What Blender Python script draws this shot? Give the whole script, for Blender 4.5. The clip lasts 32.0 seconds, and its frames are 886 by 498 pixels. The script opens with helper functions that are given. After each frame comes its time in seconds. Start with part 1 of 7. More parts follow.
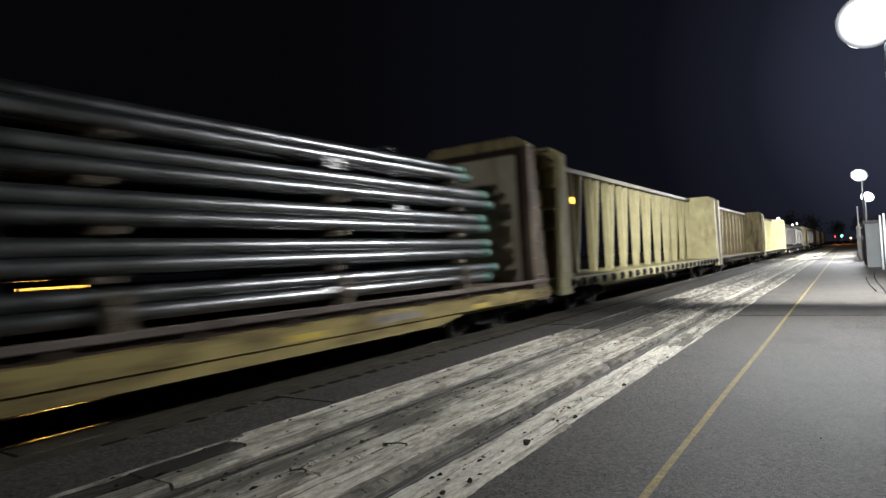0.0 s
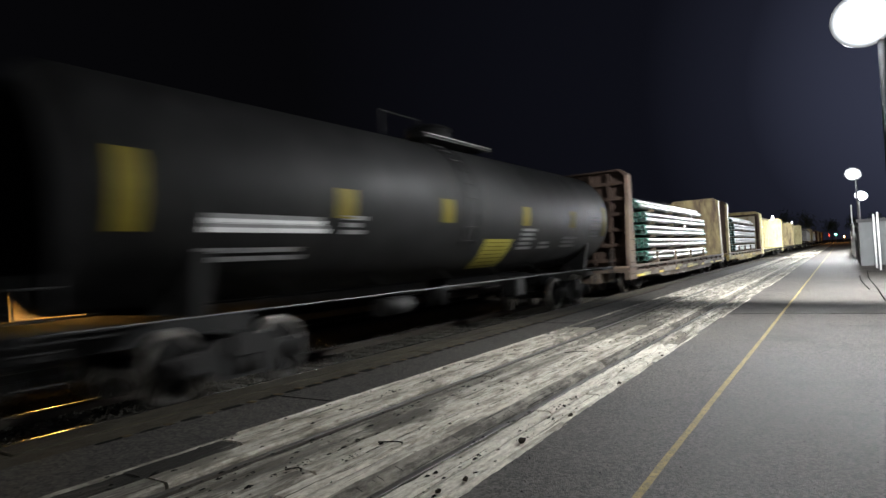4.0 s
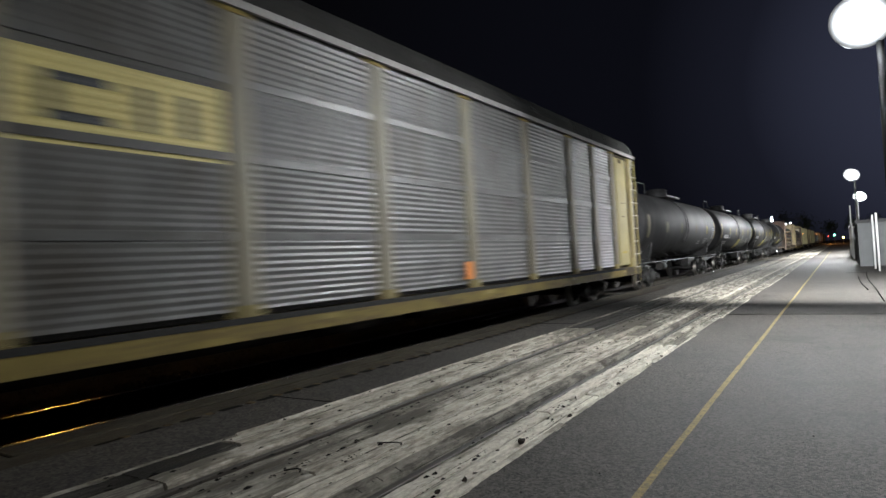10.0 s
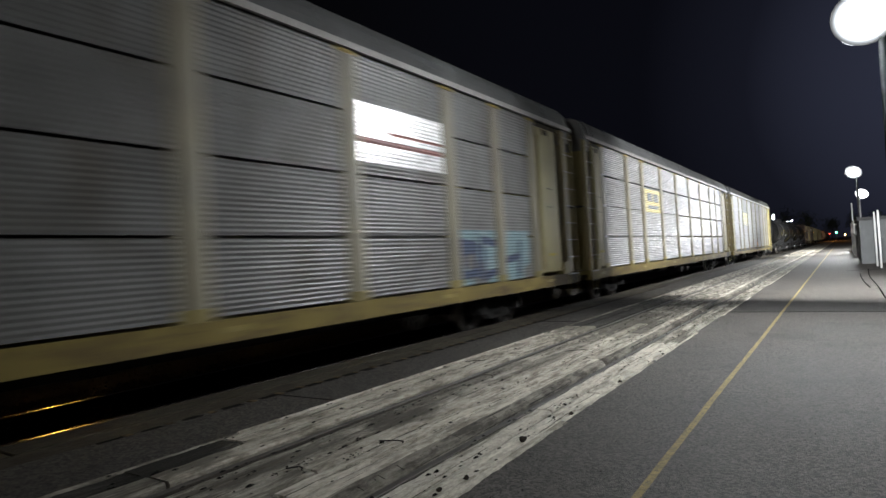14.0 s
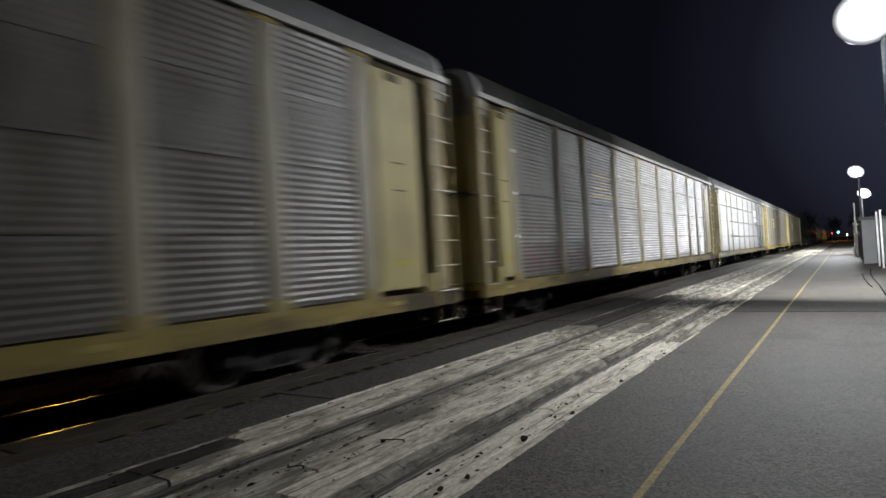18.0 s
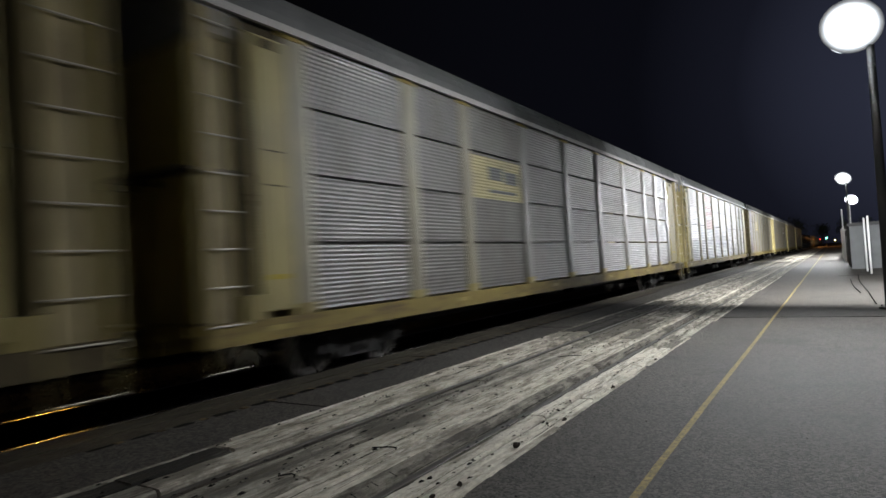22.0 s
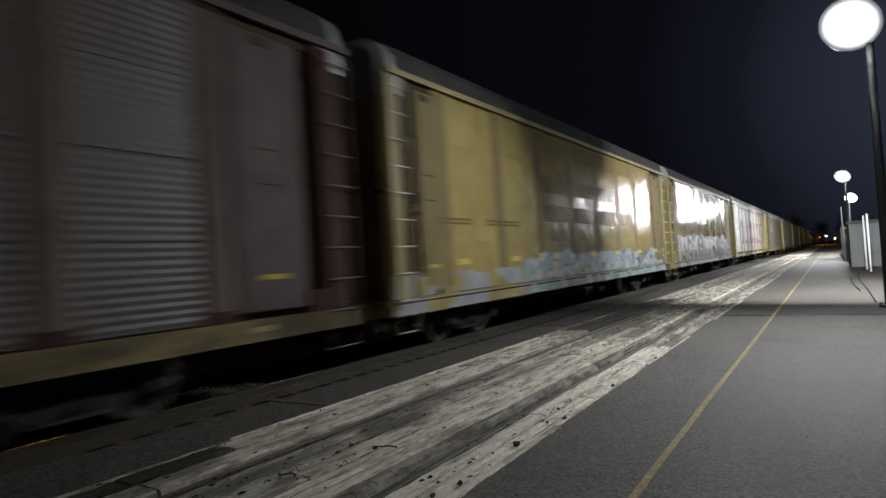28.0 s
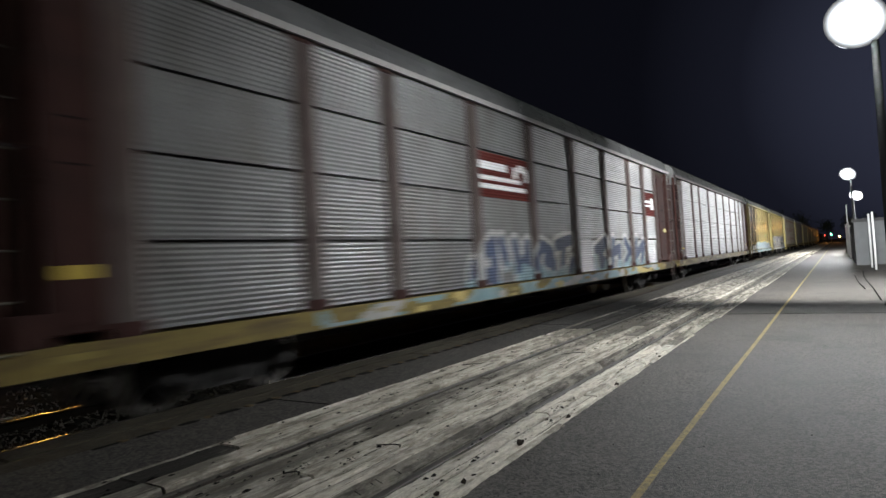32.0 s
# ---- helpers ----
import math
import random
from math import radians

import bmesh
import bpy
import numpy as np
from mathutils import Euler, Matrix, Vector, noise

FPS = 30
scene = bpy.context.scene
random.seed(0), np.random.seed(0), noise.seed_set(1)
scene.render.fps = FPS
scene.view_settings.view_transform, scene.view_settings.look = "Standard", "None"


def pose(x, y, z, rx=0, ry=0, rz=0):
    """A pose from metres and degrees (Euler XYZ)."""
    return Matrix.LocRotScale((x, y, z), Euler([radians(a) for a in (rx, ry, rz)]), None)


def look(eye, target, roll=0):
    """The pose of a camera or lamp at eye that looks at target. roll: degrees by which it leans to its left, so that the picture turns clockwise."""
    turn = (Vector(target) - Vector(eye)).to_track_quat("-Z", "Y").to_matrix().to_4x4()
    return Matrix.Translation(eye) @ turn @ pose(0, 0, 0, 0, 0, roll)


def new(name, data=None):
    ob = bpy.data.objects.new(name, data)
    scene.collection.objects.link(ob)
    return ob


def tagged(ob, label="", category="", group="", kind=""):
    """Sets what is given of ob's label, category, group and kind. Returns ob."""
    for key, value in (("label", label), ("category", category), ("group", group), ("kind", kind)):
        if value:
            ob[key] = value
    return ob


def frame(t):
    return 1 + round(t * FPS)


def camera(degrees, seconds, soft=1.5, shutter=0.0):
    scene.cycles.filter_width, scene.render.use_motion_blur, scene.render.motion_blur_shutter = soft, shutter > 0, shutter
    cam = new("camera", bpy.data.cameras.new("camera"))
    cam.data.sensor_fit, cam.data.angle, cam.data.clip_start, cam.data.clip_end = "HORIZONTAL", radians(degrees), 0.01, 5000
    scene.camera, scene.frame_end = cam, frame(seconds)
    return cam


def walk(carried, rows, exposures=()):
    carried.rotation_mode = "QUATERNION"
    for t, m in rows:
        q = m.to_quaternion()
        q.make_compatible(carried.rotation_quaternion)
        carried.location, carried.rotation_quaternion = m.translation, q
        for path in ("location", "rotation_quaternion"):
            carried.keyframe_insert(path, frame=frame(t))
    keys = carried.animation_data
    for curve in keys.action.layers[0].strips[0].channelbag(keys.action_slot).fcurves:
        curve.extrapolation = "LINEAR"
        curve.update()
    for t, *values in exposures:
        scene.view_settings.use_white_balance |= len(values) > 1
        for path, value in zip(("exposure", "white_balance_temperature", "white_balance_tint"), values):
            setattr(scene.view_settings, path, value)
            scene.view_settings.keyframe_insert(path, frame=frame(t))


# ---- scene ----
SPEED = 12.857          # metres a second, along +y
RAIL = -0.05            # height of the rail heads
TRACK = -7.97           # middle of the train's track
cam = camera(71.64, 32.0, soft=1.5, shutter=0.85)
EYE = Vector((0, 0, 1.546))
SWAY = [  # seconds, degrees turned left of the track, tilted up, leaning right
    (0, 33.380, 1.345, 3.33),
    (0.5, 33.388, 1.330, 3.35),
    (1, 33.409, 1.297, 3.35),
    (1.5, 33.408, 1.272, 3.34),
    (2, 33.366, 1.279, 3.35),
    (2.5, 33.289, 1.294, 3.33),
    (3, 33.176, 1.267, 3.35),
    (3.5, 33.081, 1.231, 3.36),
    (5.5, 32.738, 1.062, 3.24),
    (6, 32.710, 1.072, 3.24),
    (6.5, 32.674, 1.095, 3.24),
    (7, 32.662, 1.145, 3.25),
    (7.5, 32.703, 1.214, 3.28),
    (8, 32.777, 1.270, 3.29),
    (8.5, 32.837, 1.300, 3.29),
    (9, 32.867, 1.305, 3.31),
    (9.5, 32.886, 1.279, 3.32),
    (10, 32.904, 1.243, 3.34),
    (10.5, 32.929, 1.216, 3.36),
    (11, 32.964, 1.187, 3.36),
    (11.5, 32.981, 1.159, 3.38),
    (12, 32.973, 1.122, 3.40),
    (12.5, 32.970, 1.080, 3.42),
    (13, 32.983, 1.060, 3.43),
    (13.5, 33.006, 1.070, 3.44),
    (14, 33.030, 1.080, 3.45),
    (14.5, 33.039, 1.077, 3.46),
    (16.5, 33.289, 1.107, 3.32),
    (17, 33.262, 1.092, 3.33),
    (17.5, 33.215, 1.047, 3.35),
    (18, 33.170, 1.015, 3.37),
    (18.5, 33.135, 1.061, 3.41),
    (19, 33.080, 1.194, 3.43),
    (19.5, 32.972, 1.352, 3.44),
    (20, 32.811, 1.473, 3.46),
    (20.5, 32.639, 1.542, 3.49),
    (21, 32.498, 1.572, 3.49),
    (21.5, 32.402, 1.580, 3.49),
    (22, 32.359, 1.579, 3.50),
    (22.5, 32.364, 1.576, 3.51),
    (23, 32.390, 1.565, 3.51),
    (23.5, 32.437, 1.535, 3.51),
    (24, 32.494, 1.493, 3.48),
    (24.5, 32.532, 1.466, 3.49),
    (25, 32.551, 1.459, 3.49),
    (25.5, 32.562, 1.461, 3.45),
    (27.5, 32.363, 1.519, 3.65),
    (28, 32.336, 1.491, 3.65),
    (28.5, 32.309, 1.459, 3.65),
    (29, 32.314, 1.451, 3.66),
    (29.5, 32.344, 1.458, 3.68),
    (30, 32.381, 1.465, 3.69),
    (30.5, 32.434, 1.465, 3.68),
    (31, 32.514, 1.447, 3.68),
    (31.5, 32.608, 1.408, 3.68),
    (32, 32.674, 1.374, 3.70),
]


def aim(yaw, tilt, lean):
    y, p = radians(yaw), radians(tilt)
    way = Vector((-math.sin(y) * math.cos(p), math.cos(y) * math.cos(p), math.sin(p)))
    return look(EYE, EYE + way * 10, -lean)


STOPS = [(0, 0.1), (3, 0.1), (5.5, 0.5), (8.5, 0.5), (9.5, 0.05), (11, -0.18), (13, -0.31), (16.5, -0.4), (23, -0.42), (28, -0.48), (30, -0.33), (32, -0.27)]
walk(cam, [(t, aim(a, b, c)) for t, a, b, c in SWAY], STOPS)

# ---- world and light ----
world = bpy.data.worlds.new("night")
scene.world = world
world.use_nodes = True
wn, wl = world.node_tree.nodes, world.node_tree.links
bg = wn["Background"]
wco = wn.new("ShaderNodeTexCoord")
wramp = wn.new("ShaderNodeValToRGB")
wramp.color_ramp.elements[0].position, wramp.color_ramp.elements[0].color = 0.6, (0.0015, 0.0015, 0.002, 1)
wramp.color_ramp.elements[1].position, wramp.color_ramp.elements[1].color = 1.0, (0.033, 0.037, 0.062, 1)
for wpos, wcol in ((0.92, (0.0036, 0.0039, 0.0066, 1)), (0.965, (0.0095, 0.0105, 0.018, 1))):
    wramp.color_ramp.elements.new(wpos).color = wcol
wdot = wn.new("ShaderNodeVectorMath")     # sky brightened in this direction in place of the glare round the lamps
wdot.operation = "DOT_PRODUCT"
wdot.inputs[1].default_value = Vector((0.16, 0.96, 0.2)).normalized()
wl.new(wco.outputs["Generated"], wdot.inputs[0])
wl.new(wdot.outputs["Value"], wramp.inputs[0])
wl.new(wramp.outputs[0], bg.inputs[0])
bg.inputs[1].default_value = 1.0


def area_lamp(name, m, w, h, watts, colour, spread):
    data = bpy.data.lights.new(name, "AREA")
    data.shape, data.size, data.size_y, data.energy, data.color = "RECTANGLE", w, h, watts, colour
    data.spread = radians(spread)
    ob = new(name, data)
    ob.matrix_world = m
    return ob


HEAD = {1: (2.0, -2.4, 150, 1.35), -1: (-2.2, -5.6, 118, 0.19)}     # the two heads of a post: aim aside, aim up, spread, share of power
LED = (0.96, 0.982, 1.0)
POLES = [  # lamp x, y, z, foot x, watts
    (0.66, 16.7, 6.3, 1.0, 4700), (1.11, 62.0, 6.85, 1.3, 10500), (2.03, 80.0, 6.0, 1.8, 9000), (0.66, -27.0, 6.3, 1.0, 1300)]
for px, py, pz, _, watts in POLES:
    for s in (1, -1):
        area_lamp("flood_light", look((px, py + s * 0.32, pz), (px + HEAD[s][0], py + s * 8.0, pz + HEAD[s][1])), 0.8, 0.8, watts * HEAD[s][3], LED, HEAD[s][2])
amber = bpy.data.lights.new("door_lamp_light", "SPOT")
amber.energy, amber.color, amber.shadow_soft_size = 4600, (1.0, 0.47, 0.08), 0.15
amber.spot_size, amber.spot_blend = radians(104), 0.8
new("door_lamp_light", amber).matrix_world = look((-31.35, 14.05, 4.6), (-32.7, 14.65, 2.6))
far = bpy.data.lights.new("crossing_lamp_light", "POINT")
far.energy, far.color, far.shadow_soft_size = 4000, (1.0, 0.42, 0.1), 0.3
new("crossing_lamp_light", far).location = (-1.0, 285.0, 8.0)


# ---- materials ----
def surface(name, base, rough=0.6, metal=0.0, vary=0.25, scale=3.0, dirt=None, dirt_amount=0.0, dirt_scale=1.2, bump=0.15,
            bump_scale=40.0, stretch=(1, 1, 1), streak=None, rnd=0.0, spec=0.5, bump_depth=0.02, bump_detail=5, warp=0.0):
    m = bpy.data.materials.new(name)
    m.use_nodes = True
    n, l = m.node_tree.nodes, m.node_tree.links
    bs = n["Principled BSDF"]
    bs.inputs["Metallic"].default_value = metal
    bs.inputs["Specular IOR Level"].default_value = spec
    co = n.new("ShaderNodeTexCoord")
    mp = n.new("ShaderNodeMapping")
    mp.inputs["Scale"].default_value = stretch
    place = co.outputs["Object"]
    if rnd:                 # pieces that share a mesh do not share their stains
        oi, k37, add = n.new("ShaderNodeObjectInfo"), n.new("ShaderNodeMath"), n.new("ShaderNodeVectorMath")
        k37.operation, add.operation = "MULTIPLY", "ADD"
        k37.inputs[1].default_value = 37.0
        l.new(oi.outputs["Random"], k37.inputs[0])
        l.new(place, add.inputs[0])
        l.new(k37.outputs[0], add.inputs[1])
        place = add.outputs[0]
    l.new(place, mp.inputs[0])
    n1 = n.new("ShaderNodeTexNoise")
    n1.inputs["Scale"].default_value, n1.inputs["Detail"].default_value = scale, 7
    l.new(mp.outputs[0], n1.inputs["Vector"])
    dark = tuple(c * (1 - vary) for c in base)
    light = tuple(min(1, c * (1 + vary)) for c in base)
    r1 = n.new("ShaderNodeValToRGB")
    r1.color_ramp.elements[0].position, r1.color_ramp.elements[1].position = 0.3, 0.7
    r1.color_ramp.elements[0].color, r1.color_ramp.elements[1].color = (*dark, 1), (*light, 1)
    l.new(n1.outputs[0], r1.inputs[0])
    colour = r1.outputs[0]
    if dirt:
        n2 = n.new("ShaderNodeTexNoise")
        n2.inputs["Scale"].default_value, n2.inputs["Detail"].default_value, n2.inputs["Roughness"].default_value = dirt_scale, 9, 0.65
        if streak:
            mp2 = n.new("ShaderNodeMapping")
            mp2.inputs["Scale"].default_value = streak if isinstance(streak, tuple) else (1, 1, streak)
            l.new(place, mp2.inputs[0])
            l.new(mp2.outputs[0], n2.inputs["Vector"])
        else:
            l.new(place, n2.inputs["Vector"])
        r2 = n.new("ShaderNodeValToRGB")
        r2.color_ramp.elements[0].position, r2.color_ramp.elements[1].position = 0.62 - 0.3 * dirt_amount, 0.8 - 0.25 * dirt_amount
        l.new(n2.outputs[0], r2.inputs[0])
        mx = n.new("ShaderNodeMix")
        mx.data_type = "RGBA"
        l.new(r2.outputs[0], mx.inputs["Factor"])
        l.new(colour, mx.inputs["A"])
        mx.inputs["B"].default_value = (*dirt, 1)
        colour = mx.outputs["Result"]
    if rnd:
        mr = n.new("ShaderNodeMapRange")
        mr.inputs["To Min"].default_value, mr.inputs["To Max"].default_value = 1 - rnd, 1 + rnd
        l.new(oi.outputs["Random"], mr.inputs["Value"])
        hs = n.new("ShaderNodeHueSaturation")
        l.new(mr.outputs[0], hs.inputs["Value"])
        l.new(colour, hs.inputs["Color"])
        colour = hs.outputs[0]
    l.new(colour, bs.inputs["Base Color"])
    rr = n.new("ShaderNodeMapRange")
    rr.inputs["To Min"].default_value, rr.inputs["To Max"].default_value = max(0.05, rough - 0.12), min(1, rough + 0.12)
    l.new(n1.outputs[0], rr.inputs["Value"])
    l.new(rr.outputs[0], bs.inputs["Roughness"])
    if bump:
        n3 = n.new("ShaderNodeTexNoise")
        n3.inputs["Scale"].default_value, n3.inputs["Detail"].default_value = bump_scale, bump_detail
        l.new(mp.outputs[0], n3.inputs["Vector"])
        bp = n.new("ShaderNodeBump")
        bp.inputs["Strength"].default_value, bp.inputs["Distance"].default_value = bump, bump_depth
        l.new(n3.outputs[0], bp.inputs["Height"])
        l.new(bp.outputs[0], bs.inputs["Normal"])
        if warp:            # sheets that are not quite flat
            mw, nw, bw = n.new("ShaderNodeMapping"), n.new("ShaderNodeTexNoise"), n.new("ShaderNodeBump")
            mw.inputs["Scale"].default_value = (1, 0.45, 2.4)
            nw.inputs["Scale"].default_value, nw.inputs["Detail"].default_value = 1.1, 3
            bw.inputs["Strength"].default_value, bw.inputs["Distance"].default_value = 1.0, warp
            l.new(place, mw.inputs[0])
            l.new(mw.outputs[0], nw.inputs["Vector"])
            l.new(nw.outputs[0], bw.inputs["Height"])
            l.new(bw.outputs[0], bp.inputs["Normal"])
    return m


def glow(name, colour, strength):
    m = bpy.data.materials.new(name)
    m.use_nodes = True
    n, l = m.node_tree.nodes, m.node_tree.links
    bs = n["Principled BSDF"]
    bs.inputs["Base Color"].default_value = (0.8, 0.8, 0.8, 1)
    bs.inputs["Emission Color"].default_value = (*colour, 1)
    bs.inputs["Emission Strength"].default_value = strength
    return m


def asphalt(name, base, rough, grain=58):
    m = surface(name, base, rough, 0, 0.22, 0.35, tuple(c * 0.55 for c in base), 0.35, 0.6, 0.5, 90, spec=0.3)
    n, l = m.node_tree.nodes, m.node_tree.links
    bs = n["Principled BSDF"]
    src = bs.inputs["Base Color"].links[0].from_socket
    co = n.new("ShaderNodeTexCoord")
    vo = n.new("ShaderNodeTexVoronoi")
    vo.inputs["Scale"].default_value = grain
    l.new(co.outputs["Object"], vo.inputs["Vector"])
    hs = n.new("ShaderNodeSeparateColor")
    l.new(vo.outputs["Color"], hs.inputs[0])
    mr = n.new("ShaderNodeMapRange")
    mr.inputs["To Min"].default_value, mr.inputs["To Max"].default_value = 0.25, 1.8
    l.new(hs.outputs[0], mr.inputs["Value"])
    mul = n.new("ShaderNodeMix")
    mul.data_type, mul.blend_type = "RGBA", "MULTIPLY"
    mul.inputs["Factor"].default_value = 1
    l.new(src, mul.inputs["A"])
    l.new(mr.outputs[0], mul.inputs["B"])
    l.new(mul.outputs["Result"], bs.inputs["Base Color"])
    return m


M_PLATFORM = asphalt("platform_asphalt", (0.0565, 0.051, 0.045), 0.8)
M_STRIP = asphalt("strip_asphalt", (0.032, 0.0288, 0.0245), 0.9, 38)
M_SHADEBAND = asphalt("patched_asphalt", (0.043, 0.0395, 0.0355), 0.86)
M_YARD = asphalt("yard_asphalt", (0.026, 0.025, 0.023), 0.92)
M_GROUND = surface("dirt_ground", (0.07, 0.062, 0.052), 0.95, 0, 0.4, 1.5, (0.035, 0.032, 0.028), 0.5, 0.5, 0.6, 25)
M_BALLAST = surface("ballast_bed", (0.05, 0.046, 0.036), 0.95, 0, 0.5, 14, None, 0, 1, 1.0, 22)
M_STONE = surface("ballast_stone", (0.09, 0.083, 0.068), 0.9, 0, 0.4, 6, (0.05, 0.045, 0.04), 0.5, 3, 0.4, 40)
M_YELLOWLINE = surface("yellow_line_paint", (0.26, 0.19, 0.06), 0.85, 0, 0.3, 9, (0.1, 0.08, 0.045), 0.55, 34, 0.4, 120)


OIL = [  # oily patches on the planks: place, half width and length, depth
    (-3.85, 5.0, 0.3, 0.55, 0.9), (-4.08, 6.6, 0.12, 1.5, 0.55), (-3.95, 3.5, 0.14, 1.1, 0.75), (-3.7, 8.6, 0.16, 1.4, 0.5), (-4.3, 13.2, 1.1, 2.6, 0.85), (-4.75, 3.0, 0.35, 0.6, 0.85), (-3.3, 12.0, 0.25, 1.2, 0.6)]


def timber(name, light, dark, stain, amount):
    """Bleached timber: long grain lines, blots of oil and dirt, small pits."""
    m = bpy.data.materials.new(name)
    m.use_nodes = True
    n, l = m.node_tree.nodes, m.node_tree.links
    bs = n["Principled BSDF"]
    bs.inputs["Roughness"].default_value, bs.inputs["Specular IOR Level"].default_value = 0.88, 0.2
    co, oi = n.new("ShaderNodeTexCoord"), n.new("ShaderNodeObjectInfo")

    def mapped(scale, detail, size, rough=0.6):
        mp, tx = n.new("ShaderNodeMapping"), n.new("ShaderNodeTexNoise")
        mp.inputs["Scale"].default_value = scale
        add = n.new("ShaderNodeVectorMath")
        add.operation = "ADD"
        mul = n.new("ShaderNodeMath")
        mul.operation = "MULTIPLY"
        mul.inputs[1].default_value = 37.0
        l.new(oi.outputs["Random"], mul.inputs[0])
        l.new(co.outputs["Object"], mp.inputs[0])
        l.new(mp.outputs[0], add.inputs[0])
        l.new(mul.outputs[0], add.inputs[1])
        tx.inputs["Scale"].default_value, tx.inputs["Detail"].default_value, tx.inputs["Roughness"].default_value = size, detail, rough
        l.new(add.outputs[0], tx.inputs["Vector"])
        return tx.outputs[0]

    def ramp(src, a, b, ca, cb):
        r = n.new("ShaderNodeValToRGB")
        r.color_ramp.elements[0].position, r.color_ramp.elements[1].position = a, b
        r.color_ramp.elements[0].color, r.color_ramp.elements[1].color = (*ca, 1), (*cb, 1)
        l.new(src, r.inputs[0])
        return r.outputs[0]

    def mix(fac, a, b, mode="MIX"):
        x = n.new("ShaderNodeMix")
        x.data_type, x.blend_type = "RGBA", mode
        l.new(fac, x.inputs["Factor"]) if not isinstance(fac, float) else None
        if isinstance(fac, float):
            x.inputs["Factor"].default_value = fac
        l.new(a, x.inputs["A"])
        if isinstance(b, tuple):
            x.inputs["B"].default_value = (*b, 1)
        else:
            l.new(b, x.inputs["B"])
        return x.outputs["Result"]

    def fade(src, a, b, depth):
        r = n.new("ShaderNodeMapRange")
        for key, v in (("From Min", a), ("From Max", b), ("To Min", depth), ("To Max", 0.0)):
            r.inputs[key].default_value = v
        l.new(src, r.inputs["Value"])
        return r.outputs[0]

    grain = mapped((30, 0.55, 30), 9, 1.5, 0.74)
    colour = ramp(grain, 0.34, 0.62, dark, light)
    blot = mapped((3.6, 0.75, 3.6), 11, 2.0, 0.72)
    fac = ramp(blot, 0.53 - amount * 0.2, 0.66 - amount * 0.2, (0, 0, 0), (0.9, 0.9, 0.9))
    colour = mix(fac, colour, stain)
    bleach = mapped((9, 0.5, 9), 7, 2.1, 0.66)
    colour = mix(ramp(bleach, 0.54, 0.66, (0, 0, 0), (0.5, 0.5, 0.5)), colour, tuple(min(0.85, c * 1.25) for c in light))
    fine = mapped((95, 4.5, 95), 6, 1.6, 0.7)
    colour = mix(1.0, colour, ramp(fine, 0.34, 0.62, (0.86, 0.855, 0.845), (1.06, 1.06, 1.06)), "MULTIPLY")
    mottle = mapped((13, 6, 13), 9, 2.2, 0.75)
    colour = mix(1.0, colour, ramp(mottle, 0.36, 0.6, (0.74, 0.72, 0.69), (1.1, 1.1, 1.1)), "MULTIPLY")
    crack = mapped((34, 0.35, 34), 5, 1.4, 0.55)
    colour = mix(ramp(crack, 0.615, 0.64, (0, 0, 0), (1, 1, 1)), colour, tuple(c * 0.35 for c in stain))
    geo = n.new("ShaderNodeNewGeometry")
    smear = mapped((5, 1.6, 5), 8, 1.7, 0.68)
    for ox, oy, wide, long, depth in OIL:
        at, size, dist = (n.new("ShaderNodeVectorMath") for _ in range(3))
        at.operation, size.operation, dist.operation = "SUBTRACT", "MULTIPLY", "LENGTH"
        at.inputs[1].default_value, size.inputs[1].default_value = (ox, oy, 0), (1 / wide, 1 / long, 0)
        l.new(geo.outputs["Position"], at.inputs[0])
        l.new(at.outputs[0], size.inputs[0])
        l.new(size.outputs[0], dist.inputs[0])
        rag = n.new("ShaderNodeMath")
        rag.operation = "MULTIPLY_ADD"
        rag.inputs[1].default_value = 2.6
        l.new(smear, rag.inputs[0])
        l.new(dist.outputs["Value"], rag.inputs[2])
        colour = mix(fade(rag.outputs[0], 1.95, 2.5, depth), colour, tuple(c * 0.62 for c in stain))
    tone = n.new("ShaderNodeMapRange")
    tone.inputs["To Min"].default_value, tone.inputs["To Max"].default_value = 0.86, 1.1
    l.new(oi.outputs["Random"], tone.inputs["Value"])
    colour = mix(1.0, colour, tone.outputs[0], "MULTIPLY")
    l.new(colour, bs.inputs["Base Color"])
    bp = n.new("ShaderNodeBump")
    bp.inputs["Strength"].default_value, bp.inputs["Distance"].default_value = 0.9, 0.012
    l.new(grain, bp.inputs["Height"])
    l.new(bp.outputs[0], bs.inputs["Normal"])
    return m


M_PLANK = timber("bleached_timber", (0.6, 0.568, 0.488), (0.45, 0.421, 0.357), (0.2, 0.18, 0.147), 0.36)
M_PLANKMID = timber("dirty_timber", (0.4, 0.38, 0.33), (0.27, 0.253, 0.217), (0.1, 0.09, 0.073), 0.56)
M_PLANKGREY = timber("weathered_grey_timber", (0.48, 0.452, 0.388), (0.35, 0.327, 0.276), (0.15, 0.134, 0.107), 0.38)
M_PLANKPALE = timber("sun_bleached_timber", (0.7, 0.665, 0.58), (0.54, 0.51, 0.437), (0.27, 0.245, 0.2), 0.28)
M_PLANKSHADE = timber("oily_worn_timber", (0.27, 0.252, 0.214), (0.155, 0.143, 0.12), (0.05, 0.045, 0.038), 0.5)
M_PLANKDARK = timber("stained_timber", (0.085, 0.079, 0.068), (0.038, 0.035, 0.03), (0.02, 0.018, 0.015), 0.6)
